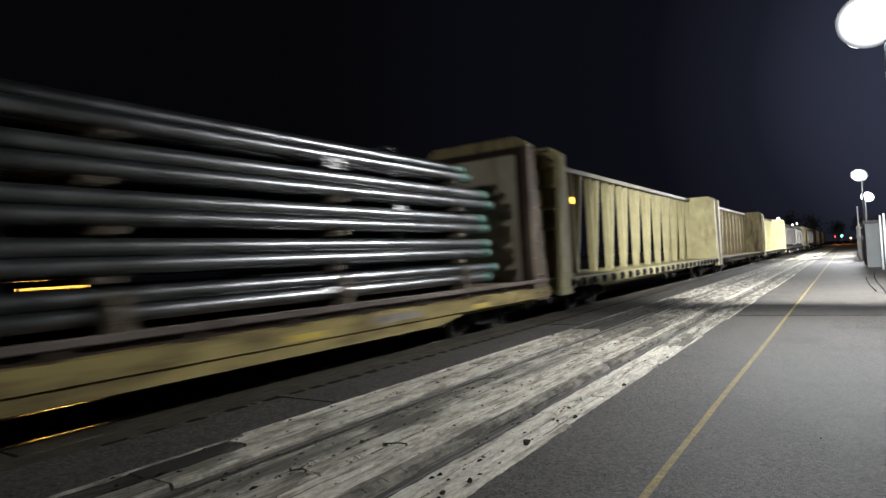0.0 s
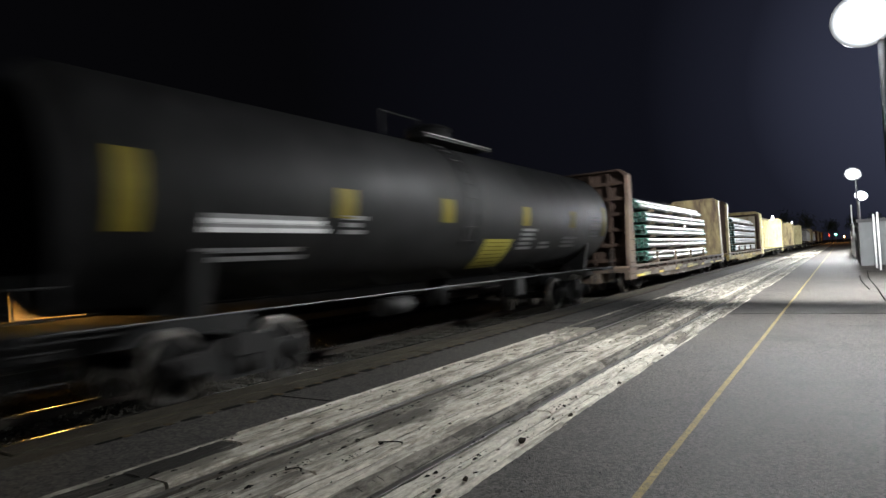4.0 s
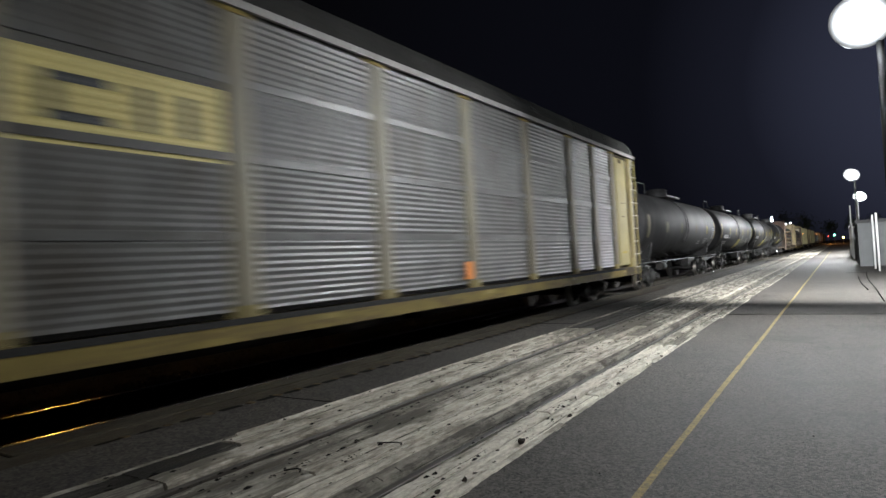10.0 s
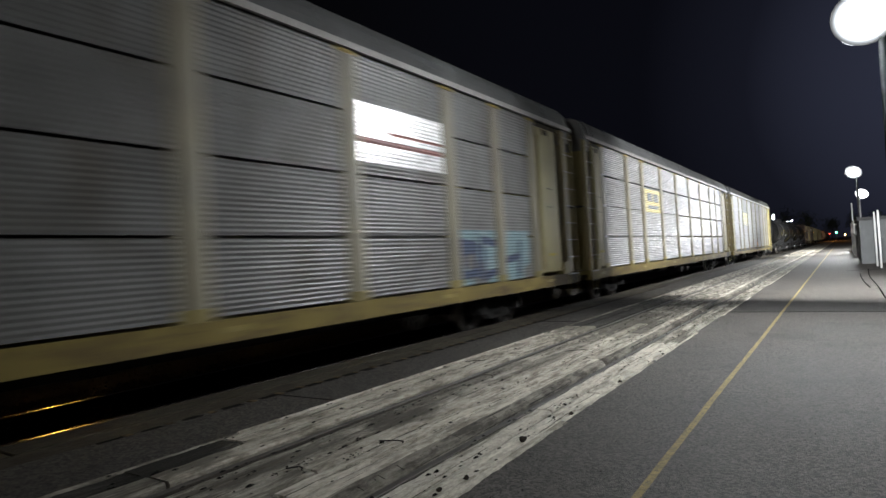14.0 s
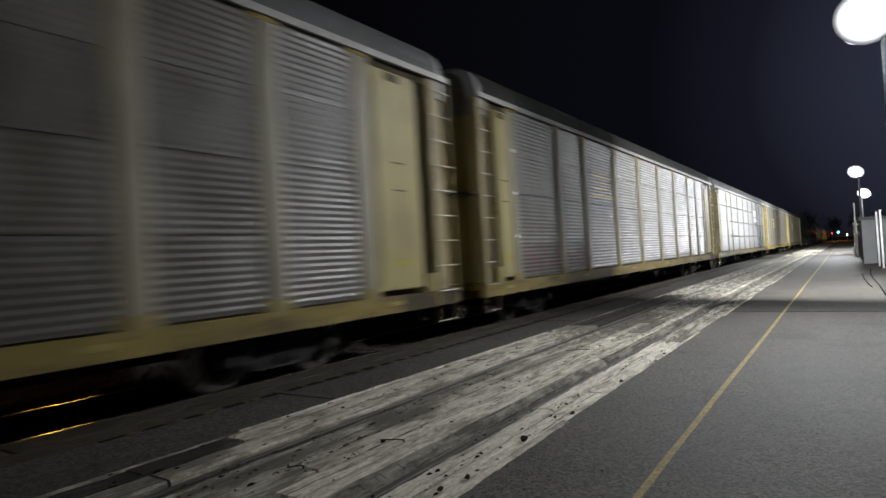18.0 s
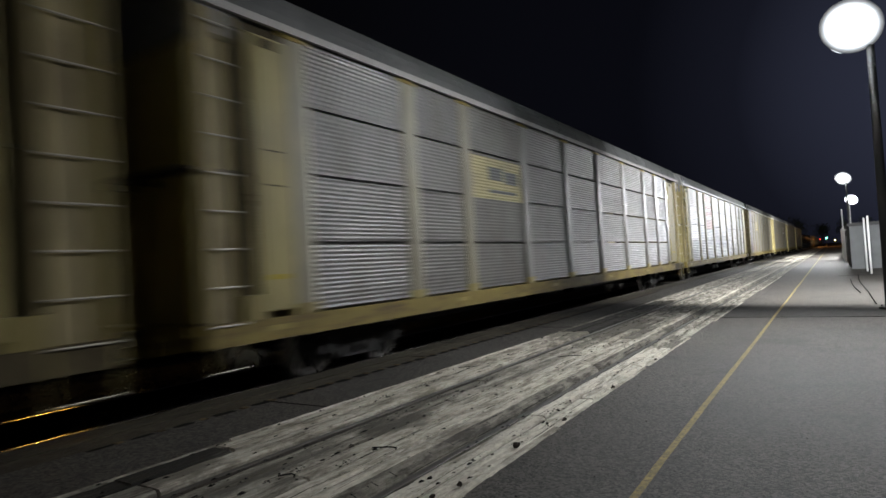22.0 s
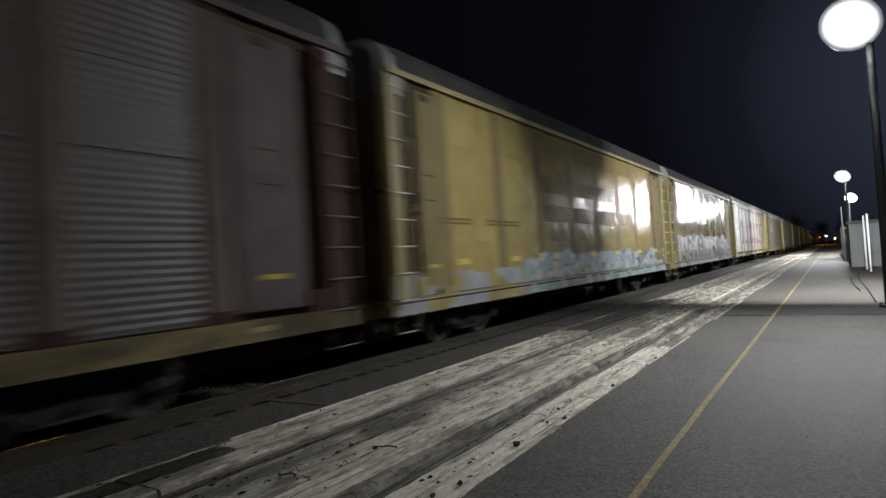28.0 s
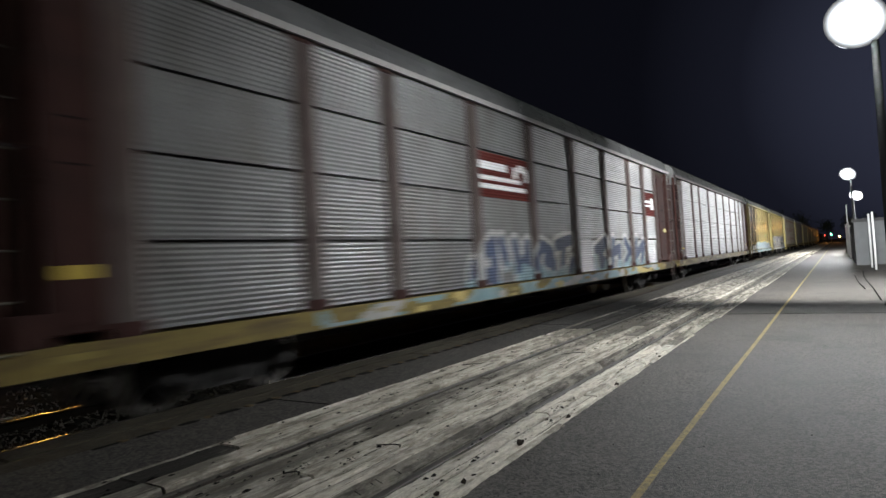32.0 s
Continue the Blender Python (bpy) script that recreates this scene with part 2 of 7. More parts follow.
M_HEADER = surface("tie_end_timber", (0.036, 0.031, 0.021), 0.92, 0, 0.45, 5, (0.018, 0.015, 0.01), 0.5, 2, 0.6, 25, (4, 0.5, 4), rnd=0.2, spec=0.15)
M_TIEEND = surface("rotten_tie_end", (0.075, 0.055, 0.03), 0.9, 0, 0.4, 9, (0.03, 0.024, 0.016), 0.5, 8, 0.6, 40, rnd=0.3, spec=0.1)
M_GROOVE = surface("flangeway_dirt", (0.014, 0.0125, 0.011), 0.95, 0, 0.4, 6, spec=0.08)
# dirt in joints, and the dark of slits and holes put in as colour
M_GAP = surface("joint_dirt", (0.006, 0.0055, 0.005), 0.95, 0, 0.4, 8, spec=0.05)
M_RAIL = surface("rusty_rail", (0.034, 0.027, 0.02), 0.75, 0.3, 0.3, 8)
M_RAILTOP = surface("polished_rail_head", (0.6, 0.58, 0.55), 0.22, 1.0, 0.1, 20, bump=0.03)
M_DULLTOP = surface("dull_rail_head", (0.05, 0.044, 0.037), 0.6, 0.2, 0.3, 12, bump=0.1)
M_STEEL = surface("grimy_truck_steel", (0.008, 0.0073, 0.0068), 0.9, 0.0, 0.4, 5, (0.014, 0.0124, 0.0108), 0.3, 3, 0.3, 30)
M_TREAD = surface("worn_wheel_tread", (0.4, 0.38, 0.36), 0.3, 1.0, 0.15, 10, bump=0.03)
M_BLACK = surface("black_tank_paint", (0.0135, 0.0135, 0.0138), 0.6, 0.0, 0.3, 1.5, (0.022, 0.0215, 0.021), 0.4, 1.1, 0.03, 12, streak=0.3, spec=0.13)
M_BLACKDUST = surface("dusty_black_paint", (0.0115, 0.0115, 0.012), 0.66, 0.0, 0.3, 0.9, (0.03, 0.0295, 0.029), 0.4, 0.8, 0.03, 12, streak=0.4, spec=0.12)
M_BLACKTRIM = surface("black_trim_paint", (0.009, 0.009, 0.009), 0.65, 0.0, 0.3, 4, (0.02, 0.018, 0.016), 0.3, 2, spec=0.2)
M_GALV = surface("galvanised_panel", (0.097, 0.097, 0.0945), 0.42, 0.0, 0.25, 1.6, (0.062, 0.055, 0.045), 0.42, 1.1, 0.08, 20, streak=0.35, rnd=0.14, warp=0.03, spec=0.3)
M_GALVDULL = surface("dull_galvanised_panel", (0.084, 0.08, 0.072), 0.44, 0.0, 0.25, 1.6, (0.056, 0.047, 0.036), 0.45, 1.1, 0.08, 20, streak=0.35, rnd=0.14, warp=0.03, spec=0.3)
M_WHITEPANEL = surface("whitewashed_panel", (0.165, 0.156, 0.138), 0.42, 0.0, 0.12, 2.0, (0.15, 0.13, 0.1), 0.4, 1.5, 0.08, 20, streak=0.5, rnd=0.08, warp=0.03)
M_BROWNPANEL = surface("brown_grey_panel", (0.058, 0.052, 0.0465), 0.56, 0.0, 0.18, 2.0, (0.06, 0.046, 0.038), 0.45, 0.9, 0.06, 20, streak=0.4, rnd=0.1, warp=0.025)
M_YELLOW = surface("faded_yellow_paint", (0.185, 0.152, 0.055), 0.62, 0, 0.18, 1.5, (0.12, 0.085, 0.035), 0.35, 1.4, 0.05, 15, streak=0.3, rnd=0.05, spec=0.22)
M_YELLOWSMOOTH = surface("glossy_yellow_paint", (0.27, 0.215, 0.085), 0.15, 0, 0.14, 1.2, (0.2, 0.15, 0.06), 0.3, 1.0, 0.9, 2.0, streak=0.4, rnd=0.06, bump_depth=0.03, bump_detail=1.5, spec=0.2)
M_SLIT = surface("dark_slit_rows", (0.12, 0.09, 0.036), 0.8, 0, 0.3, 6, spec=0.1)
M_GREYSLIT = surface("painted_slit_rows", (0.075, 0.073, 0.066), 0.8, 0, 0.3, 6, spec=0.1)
M_POST = surface("chalky_post_paint", (0.16, 0.14, 0.09), 0.62, 0, 0.18, 1.6, (0.12, 0.1, 0.07), 0.45, 1.6, 0.06, 15, streak=0.3, rnd=0.06)
M_RUST = surface("rust_brown_plate", (0.075, 0.048, 0.035), 0.8, 0, 0.3, 1.8, (0.14, 0.11, 0.07), 0.35, 1.1, 0.12, 12, streak=0.5)
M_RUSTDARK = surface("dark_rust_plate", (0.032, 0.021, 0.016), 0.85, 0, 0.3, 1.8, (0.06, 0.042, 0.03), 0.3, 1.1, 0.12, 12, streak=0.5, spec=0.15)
M_DOORPALE = surface("pale_yellow_door_paint", (0.27, 0.23, 0.1), 0.6, 0, 0.15, 1.2, (0.2, 0.155, 0.075), 0.35, 1.3, 0.05, 15, streak=0.3, rnd=0.08, spec=0.2)
M_LADDERPALE = surface("chalky_ladder_paint", (0.22, 0.182, 0.1), 0.6, 0, 0.2, 1.6, (0.13, 0.1, 0.055), 0.4, 1.1, 0.05, 15, rnd=0.1, spec=0.2)
M_ROOFDARK = surface("grimy_roof", (0.03, 0.0295, 0.0285), 0.9, 0.0, 0.2, 1.5, (0.045, 0.043, 0.04), 0.35, 0.8, 0.05, 20, spec=0.1)
# dull brown that also holds the shade of the door recesses
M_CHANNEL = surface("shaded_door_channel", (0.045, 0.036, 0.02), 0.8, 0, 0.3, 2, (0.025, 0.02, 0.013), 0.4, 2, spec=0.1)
M_RUNG = surface("pale_worn_rung", (0.32, 0.3, 0.25), 0.5, 0.2, 0.2, 8, bump=0)
M_ORANGE = surface("orange_plate_paint", (0.62, 0.2, 0.02), 0.5, 0, 0.1, 6, bump=0)
M_CREAM = surface("faded_cream_paint", (0.24, 0.19, 0.075), 0.7, 0, 0.2, 1.5, (0.06, 0.04, 0.022), 0.5, 1.3, 0.08, 15, streak=(1, 0.6, 2.2), spec=0.1)
M_BEAM = surface("chalky_yellow_beam_paint", (0.36, 0.32, 0.17), 0.65, 0, 0.18, 1.5, (0.2, 0.16, 0.08), 0.35, 1.4, 0.06, 15, streak=0.4, spec=0.2)
# the marker's bright orange is put in as emission
M_MARKER = glow("amber_marker_lens", (1.0, 0.36, 0.03), 9)
M_FACE = surface("chalky_bulkhead_face", (0.36, 0.32, 0.24), 0.7, 0, 0.12, 1.4, (0.22, 0.17, 0.11), 0.3, 1.1, 0.05, 12, streak=0.4, spec=0.15)
M_SILLRUST = surface("rust_streaked_sill", (0.075, 0.058, 0.045), 0.8, 0, 0.3, 1.8, (0.16, 0.14, 0.12), 0.42, 1.2, 0.08, 15, streak=(1, 0.7, 2.5), spec=0.1)
M_RUSTWHITE = surface("bulkhead_paint_rust", (0.27, 0.215, 0.095), 0.65, 0, 0.15, 1.2, (0.06, 0.034, 0.018), 0.56, 1.3, 0.1, 12, streak=(1.6, 1, 0.35))
M_BROWN = surface("oxide_brown_paint", (0.042, 0.02, 0.0175), 0.8, 0, 0.25, 2, (0.03, 0.017, 0.015), 0.4, 1.4, 0.05, 15, rnd=0.06, spec=0.06)
M_BROWNGREY = surface("chalked_brown_paint", (0.07, 0.055, 0.052), 0.75, 0, 0.22, 2, (0.05, 0.038, 0.036), 0.4, 1.4, 0.05, 15, streak=0.3, rnd=0.06, spec=0.12)
M_POSTBROWN = surface("weathered_brown_post", (0.07, 0.05, 0.045), 0.75, 0, 0.2, 2, (0.1, 0.09, 0.085), 0.4, 1.4, 0.05, 15, streak=0.3, spec=0.1)
M_SIGNBROWN = surface("brown_sign_paint", (0.085, 0.016, 0.013), 0.85, 0, 0.15, 3, bump=0, spec=0.06)
M_YELLOWDIM = surface("dull_yellow_post_paint", (0.15, 0.112, 0.045), 0.7, 0, 0.15, 1.5, (0.12, 0.09, 0.035), 0.3, 1.4, 0.05, 15, streak=0.3, spec=0.12)
M_PURPLESPRAY = surface("dull_purple_spray_paint", (0.06, 0.05, 0.075), 0.6, 0, 0.3, 2, (0.12, 0.115, 0.13), 0.35, 2.5, 0)
M_SILL = surface("grimy_sill_paint", (0.17, 0.13, 0.04), 0.7, 0, 0.2, 1.6, (0.085, 0.06, 0.03), 0.5, 2.2, 0.08, 14, streak=(1, 0.5, 2.5), spec=0.15)
M_ENDSILL = surface("grimy_end_sill", (0.06, 0.048, 0.028), 0.8, 0, 0.35, 2.2, (0.11, 0.09, 0.05), 0.35, 2.0, 0.08, 14, spec=0.1)
M_SILLDULL = surface("dull_mottled_sill", (0.15, 0.12, 0.055), 0.7, 0, 0.25, 1.6, (0.06, 0.045, 0.028), 0.6, 1.8, 0.08, 14, streak=(1, 0.5, 1.5), spec=0.12)
M_ROOF = surface("galvanised_roof", (0.062, 0.063, 0.064), 0.85, 0.0, 0.14, 1.5, (0.11, 0.112, 0.113), 0.35, 0.8, 0.05, 20)
M_ROOFEND = surface("bare_roof_end", (0.16, 0.16, 0.158), 0.6, 0.2, 0.2, 2, (0.1, 0.095, 0.085), 0.4, 1.5, 0.05, 20)
M_DECK = surface("worn_deck_boards", (0.14, 0.1, 0.07), 0.85, 0, 0.3, 3)
M_PIPE = surface("bare_steel_pipe", (0.15, 0.153, 0.155), 0.32, 0.92, 0.25, 3, (0.04, 0.038, 0.036), 0.25, 2.0, 0.04, 20, rnd=0.15)
M_PIPEGREEN = surface("green_pipe_end", (0.022, 0.088, 0.066), 0.5, 0, 0.25, 4, rnd=0.2)
M_PIPEHOLE = surface("pipe_bore", (0.01, 0.02, 0.016), 0.8, 0, 0.2, 4)
M_WOOD = surface("dunnage_timber", (0.1, 0.078, 0.052), 0.85, 0, 0.3, 4, rnd=0.2)
M_STRAP = surface("dull_strap", (0.07, 0.07, 0.07), 0.45, 0.3, 0.1, 6)
M_TAG = surface("white_decal", (0.75, 0.75, 0.75), 0.6, 0, 0.2, 12, (0.3, 0.3, 0.3), 0.3, 6, 0)
M_SIGNGLOSS = surface("glossy_white_sign", (0.7, 0.7, 0.7), 0.28, 0.2, 0.1, 6, bump=0)
M_TAGDIM = surface("faded_white_decal", (0.25, 0.25, 0.25), 0.6, 0, 0.3, 12, (0.1, 0.1, 0.1), 0.4, 6, 0, spec=0.12)
M_SIGNYELLOW = surface("yellow_decal", (0.32, 0.285, 0.06), 0.5, 0, 0.12, 4, (0.35, 0.28, 0.05), 0.3, 3, 0, spec=0.12)
M_TAGGREY = surface("dull_white_bars", (0.26, 0.25, 0.24), 0.6, 0, 0.2, 6, (0.15, 0.14, 0.13), 0.3, 3, 0)
M_RAILGREY = surface("dull_grey_rail", (0.03, 0.03, 0.03), 0.6, 0, 0.2, 6, bump=0)
M_TAGDIRTY = surface("grimy_decal", (0.11, 0.105, 0.085), 0.7, 0, 0.3, 6, (0.05, 0.05, 0.045), 0.4, 5, 0, spec=0.1)
M_PLACARD = surface("dim_yellow_placard", (0.15, 0.12, 0.016), 0.6, 0, 0.12, 4, bump=0, spec=0.1)
M_DUST = surface("grey_dust_smear", (0.04, 0.039, 0.037), 0.9, 0, 0.4, 3, (0.014, 0.014, 0.014), 0.5, 3, 0, spec=0.05)
M_PLACARDDIM = surface("grimy_placard", (0.05, 0.044, 0.02), 0.7, 0, 0.3, 6, (0.025, 0.024, 0.02), 0.5, 6, 0, spec=0.1)
M_LOGOYELLOW = surface("cream_logo_panel", (0.58, 0.5, 0.2), 0.5, 0, 0.1, 3, bump=0)
M_LOGOFADED = surface("faded_cream_panel", (0.27, 0.235, 0.105), 0.5, 0, 0.15, 3, (0.16, 0.145, 0.09), 0.35, 2.5, bump=0)
M_GALVPOST = surface("dull_galvanised_post", (0.115, 0.11, 0.098), 0.42, 0.0, 0.2, 1.6, (0.06, 0.05, 0.036), 0.45, 1.4, 0.06, 15, streak=0.3, rnd=0.06, spec=0.5)
M_WASHPOST = surface("whitewashed_post", (0.165, 0.152, 0.122), 0.5, 0.0, 0.15, 2.0, (0.13, 0.11, 0.075), 0.35, 1.5, 0.06, 15, streak=0.4, spec=0.35)
M_CREAMWASH = surface("cream_sprayed_ground", (0.235, 0.222, 0.175), 0.45, 0.0, 0.12, 2.0, (0.18, 0.16, 0.12), 0.35, 1.5, 0.05, 15, streak=0.4, spec=0.4)
M_LOGODARK = surface("dark_logo_bars", (0.05, 0.055, 0.06), 0.5, 0, 0.2, 3, bump=0)
M_RED = surface("red_logo_paint", (0.14, 0.03, 0.022), 0.5, 0, 0.15, 2, (0.25, 0.08, 0.06), 0.3, 1.5, 0)
M_REDFAINT = surface("faint_red_spray_paint", (0.1, 0.045, 0.045), 0.55, 0, 0.25, 2, (0.13, 0.11, 0.095), 0.5, 1.5, 0)
M_SIGNDULL = surface("dull_yellow_bars", (0.38, 0.29, 0.08), 0.5, 0, 0.2, 4, (0.18, 0.16, 0.12), 0.4, 3, 0)
M_REDSPRAY = surface("crimson_spray_paint", (0.12, 0.018, 0.027), 0.55, 0, 0.2, 2, (0.18, 0.06, 0.06), 0.3, 1.5, 0)
M_BLUESPRAY = surface("blue_spray_paint", (0.013, 0.03, 0.078), 0.6, 0, 0.3, 2, (0.035, 0.06, 0.11), 0.25, 2.5, 0)
M_TEALSPRAY = surface("pale_teal_spray_paint", (0.11, 0.19, 0.21), 0.5, 0, 0.25, 2, (0.26, 0.28, 0.29), 0.35, 2.5, 0)
M_WHITESPRAY = surface("white_spray_paint", (0.285, 0.28, 0.265), 0.5, 0, 0.15, 2, (0.17, 0.175, 0.18), 0.35, 2.5, 0)
M_PALESPRAY = surface("grey_blue_spray_paint", (0.15, 0.16, 0.175), 0.5, 0, 0.25, 2, (0.24, 0.25, 0.26), 0.35, 2.5, 0)
M_BLACKSPRAY = surface("black_spray_paint", (0.015, 0.015, 0.018), 0.5, 0, 0.3, 2, (0.07, 0.075, 0.095), 0.35, 2.5, 0)
M_REFLECT = surface("retro_reflector", (0.9, 0.9, 0.9), 0.25, 0.0, 0.05, 6, bump=0)
M_YREFLECT = surface("yellow_reflector", (0.42, 0.3, 0.026), 0.5, 0.0, 0.05, 6, bump=0)
M_CAPYELLOW = surface("yellow_post_cap", (0.24, 0.18, 0.045), 0.65, 0, 0.2, 4, (0.16, 0.12, 0.04), 0.3, 4, bump=0, spec=0.15)
M_NOTICE = surface("faded_yellow_notice", (0.3, 0.235, 0.03), 0.6, 0, 0.2, 8, bump=0, spec=0.15)
M_SILLMARK = surface("grimy_yellow_reflector", (0.22, 0.165, 0.03), 0.6, 0.0, 0.2, 6, (0.1, 0.08, 0.04), 0.4, 4, bump=0)
# pole colour set dark to stand in for the weak light on it
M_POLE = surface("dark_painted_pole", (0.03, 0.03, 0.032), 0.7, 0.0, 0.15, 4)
M_HOUSING = surface("lamp_housing", (0.12, 0.12, 0.12), 0.5, 0.3, 0.1, 6)
M_LEDGLOW = glow("led_lens", (0.85, 0.93, 1.0), 60)
M_FLOODGLOW = glow("flood_lens", (0.85, 0.93, 1.0), 60)
fn, fl = M_FLOODGLOW.node_tree.nodes, M_FLOODGLOW.node_tree.links      # emission fades to the rim to stand in for the glare round the lamp
fco, fgr, frm = fn.new("ShaderNodeTexCoord"), fn.new("ShaderNodeTexGradient"), fn.new("ShaderNodeMapRange")
fgr.gradient_type = "SPHERICAL"
frm.inputs["From Min"].default_value, frm.inputs["From Max"].default_value = 0.38, 1.0
fsoft, fpow, fmul = (fn.new("ShaderNodeMath") for _ in range(3))
fsoft.operation, fpow.operation, fmul.operation = "POWER", "POWER", "MULTIPLY"
fsoft.inputs[1].default_value, fpow.inputs[0].default_value, fmul.inputs[1].default_value = 0.55, 30000.0, 0.03
fl.new(fco.outputs["Object"], fgr.inputs[0])
fl.new(fgr.outputs["Fac"], frm.inputs["Value"])
fl.new(frm.outputs[0], fsoft.inputs[0])
fl.new(fsoft.outputs[0], fpow.inputs[1])
fl.new(fpow.outputs[0], fmul.inputs[0])
fl.new(fmul.outputs[0], fn["Principled BSDF"].inputs["Emission Strength"])
M_AMBERGLOW = glow("amber_lens", (1.0, 0.55, 0.12), 150)
M_GREENGLOW = glow("green_signal_lens", (0.12, 1.0, 0.6), 12)
M_REDGLOW = glow("red_signal_lens", (1.0, 0.05, 0.03), 9)
M_DOOR = surface("beige_garage_door", (0.55, 0.5, 0.42), 0.6, 0, 0.08, 2, (0.35, 0.3, 0.24), 0.3, 1.2, 0.03)
M_SIDING = surface("ribbed_siding", (0.42, 0.4, 0.36), 0.5, 0.2, 0.1, 2)
M_GREYWALL = surface("grey_block_wall", (0.13, 0.136, 0.138), 0.8, 0, 0.15, 2, (0.1, 0.1, 0.1), 0.35, 1, 0.2, 20)
M_WHITETRIM = surface("white_trim", (0.6, 0.6, 0.59), 0.55, 0, 0.08, 3)
M_DARKROOF = surface("dark_roofing", (0.05, 0.05, 0.05), 0.8, 0, 0.2, 3)
M_BARKCHIP = surface("damp_bark_chunk", (0.035, 0.028, 0.022), 0.9, 0, 0.5, 30, bump=0.8, bump_scale=60, spec=0.1)
M_LEAF = surface("night_leaves", (0.035, 0.05, 0.02), 0.7, 0, 0.4, 3, rnd=0.2)
M_BARK = surface("bark", (0.06, 0.05, 0.04), 0.9, 0, 0.3, 6)
M_GLASS = surface("dark_window", (0.02, 0.02, 0.02), 0.1, 0, 0.1, 3, bump=0)
M_SILLPALE = surface("dirty_white_sill_paint", (0.21, 0.19, 0.165), 0.75, 0, 0.25, 2.2, (0.1, 0.08, 0.06), 0.5, 1.6, 0.08, 15, streak=(1, 0.5, 2.5), spec=0.1)
M_SILLCREAM = surface("dirty_cream_sill_paint", (0.27, 0.25, 0.14), 0.75, 0, 0.2, 2.2, (0.12, 0.1, 0.06), 0.4, 1.6, 0.05, 15, spec=0.1)
M_DECKEDGE = surface("weathered_deck_edge", (0.12, 0.1, 0.088), 0.85, 0, 0.3, 1.8, (0.06, 0.046, 0.038), 0.45, 1.3, 0.1, 12, streak=(1, 0.5, 2), spec=0.1)


# ---- building helpers ----
def box(bm, x0, x1, y0, y1, z0, z1):
    v = [bm.verts.new((x, y, z)) for z in (z0, z1) for y in (y0, y1) for x in (x0, x1)]
    for f in ((0, 2, 3, 1), (4, 5, 7, 6), (0, 1, 5, 4), (2, 6, 7, 3), (0, 4, 6, 2), (1, 3, 7, 5)):
        bm.faces.new([v[i] for i in f])
    return v


def tube(bm, a, b, r, n=8, r2=None, caps=True):
    a, b = Vector(a), Vector(b)
    r2 = r if r2 is None else r2
    d = (b - a).normalized()
    u = d.orthogonal().normalized()
    w = d.cross(u)
    ra = [bm.verts.new(a + (u * math.cos(k * math.tau / n) + w * math.sin(k * math.tau / n)) * r) for k in range(n)]
    rb = [bm.verts.new(b + (u * math.cos(k * math.tau / n) + w * math.sin(k * math.tau / n)) * r2) for k in range(n)]
    for k in range(n):
        f = bm.faces.new((ra[k], ra[(k + 1) % n], rb[(k + 1) % n], rb[k]))
        f.smooth = n > 6
    if caps:
        bm.faces.new(ra[::-1])
        bm.faces.new(rb)


def sweep(bm, path, side, r, n=6):
    """One bent bar along points that lie in a plane with the normal side."""
    side = Vector(side)
    pts = [Vector(p) for p in path]
    rings = []
    for k, p in enumerate(pts):
        d = (pts[min(k + 1, len(pts) - 1)] - pts[max(k - 1, 0)]).normalized()
        w = d.cross(side)
        rings.append([bm.verts.new(p + (side * math.cos(j * math.tau / n) + w * math.sin(j * math.tau / n)) * r) for j in range(n)])
    for p, q in zip(rings, rings[1:]):
        for j in range(n):
            bm.faces.new((p[j], p[(j + 1) % n], q[(j + 1) % n], q[j])).smooth = True
    bm.faces.new(rings[0][::-1])
    bm.faces.new(rings[-1])


def extrude(bm, outline, y0, y1, axis="y", closed=True):
    """A profile swept along y (points x, z), x (points y, z) or z (points x, y)."""
    def at(p, s):
        return (p[0], s, p[1]) if axis == "y" else (s, p[0], p[1]) if axis == "x" else (p[0], p[1], s)
    a = [bm.verts.new(at(p, y0)) for p in outline]
    b = [bm.verts.new(at(p, y1)) for p in outline]
    n = len(outline)
    for k in range(n if closed else n - 1):
        bm.faces.new((a[k], a[(k + 1) % n], b[(k + 1) % n], b[k]))
    if closed:
        bm.faces.new(a[::-1])
        bm.faces.new(b)


def mesh_of(name, bm, material):
    bmesh.ops.recalc_face_normals(bm, faces=bm.faces)
    me = bpy.data.meshes.new(name)
    bm.to_mesh(me)
    bm.free()
    me.materials.append(material)
    return me


def put(name, me, parent=None, at=(0, 0, 0), label="", turn=None):
    ob = new(name, me)
    ob.parent = parent
    ob.location = at
    if turn:
        ob.rotation_euler = turn
    if label:
        ob["label"] = label
    return ob


def part(name, bm, material, parent=None, label="", at=(0, 0, 0)):
    return put(name, mesh_of(name, bm, material), parent, at, label)


def bevelled(bm, width, segments=1):
    bmesh.ops.bevel(bm, geom=bm.edges[:], offset=width, segments=segments, affect="EDGES", profile=0.6)


def block(name, dims, material, parent=None, label="", at=(0, 0, 0), bevel=0.0):
    bm = bmesh.new()
    box(bm, *dims)
    if bevel:
        bevelled(bm, bevel)
    return part(name, bm, material, parent, label, at)


# ---- ground, platform, tracks ----
bm = bmesh.new()
for xs in [(-2500, -60, -11.2, -9.6, -6.9, 14, 60, 2500)]:
    ys = (-2500, -80, 0, 60, 120, 300, 2500)
    zs = lambda x: -0.42 if -9.7 < x < -6.8 else -0.3
    grid = [[bm.verts.new((x, y, zs(x))) for x in xs] for y in ys]
    for j in range(len(ys) - 1):
        for i in range(len(xs) - 1):
            bm.faces.new((grid[j][i], grid[j][i + 1], grid[j + 1][i + 1], grid[j + 1][i]))
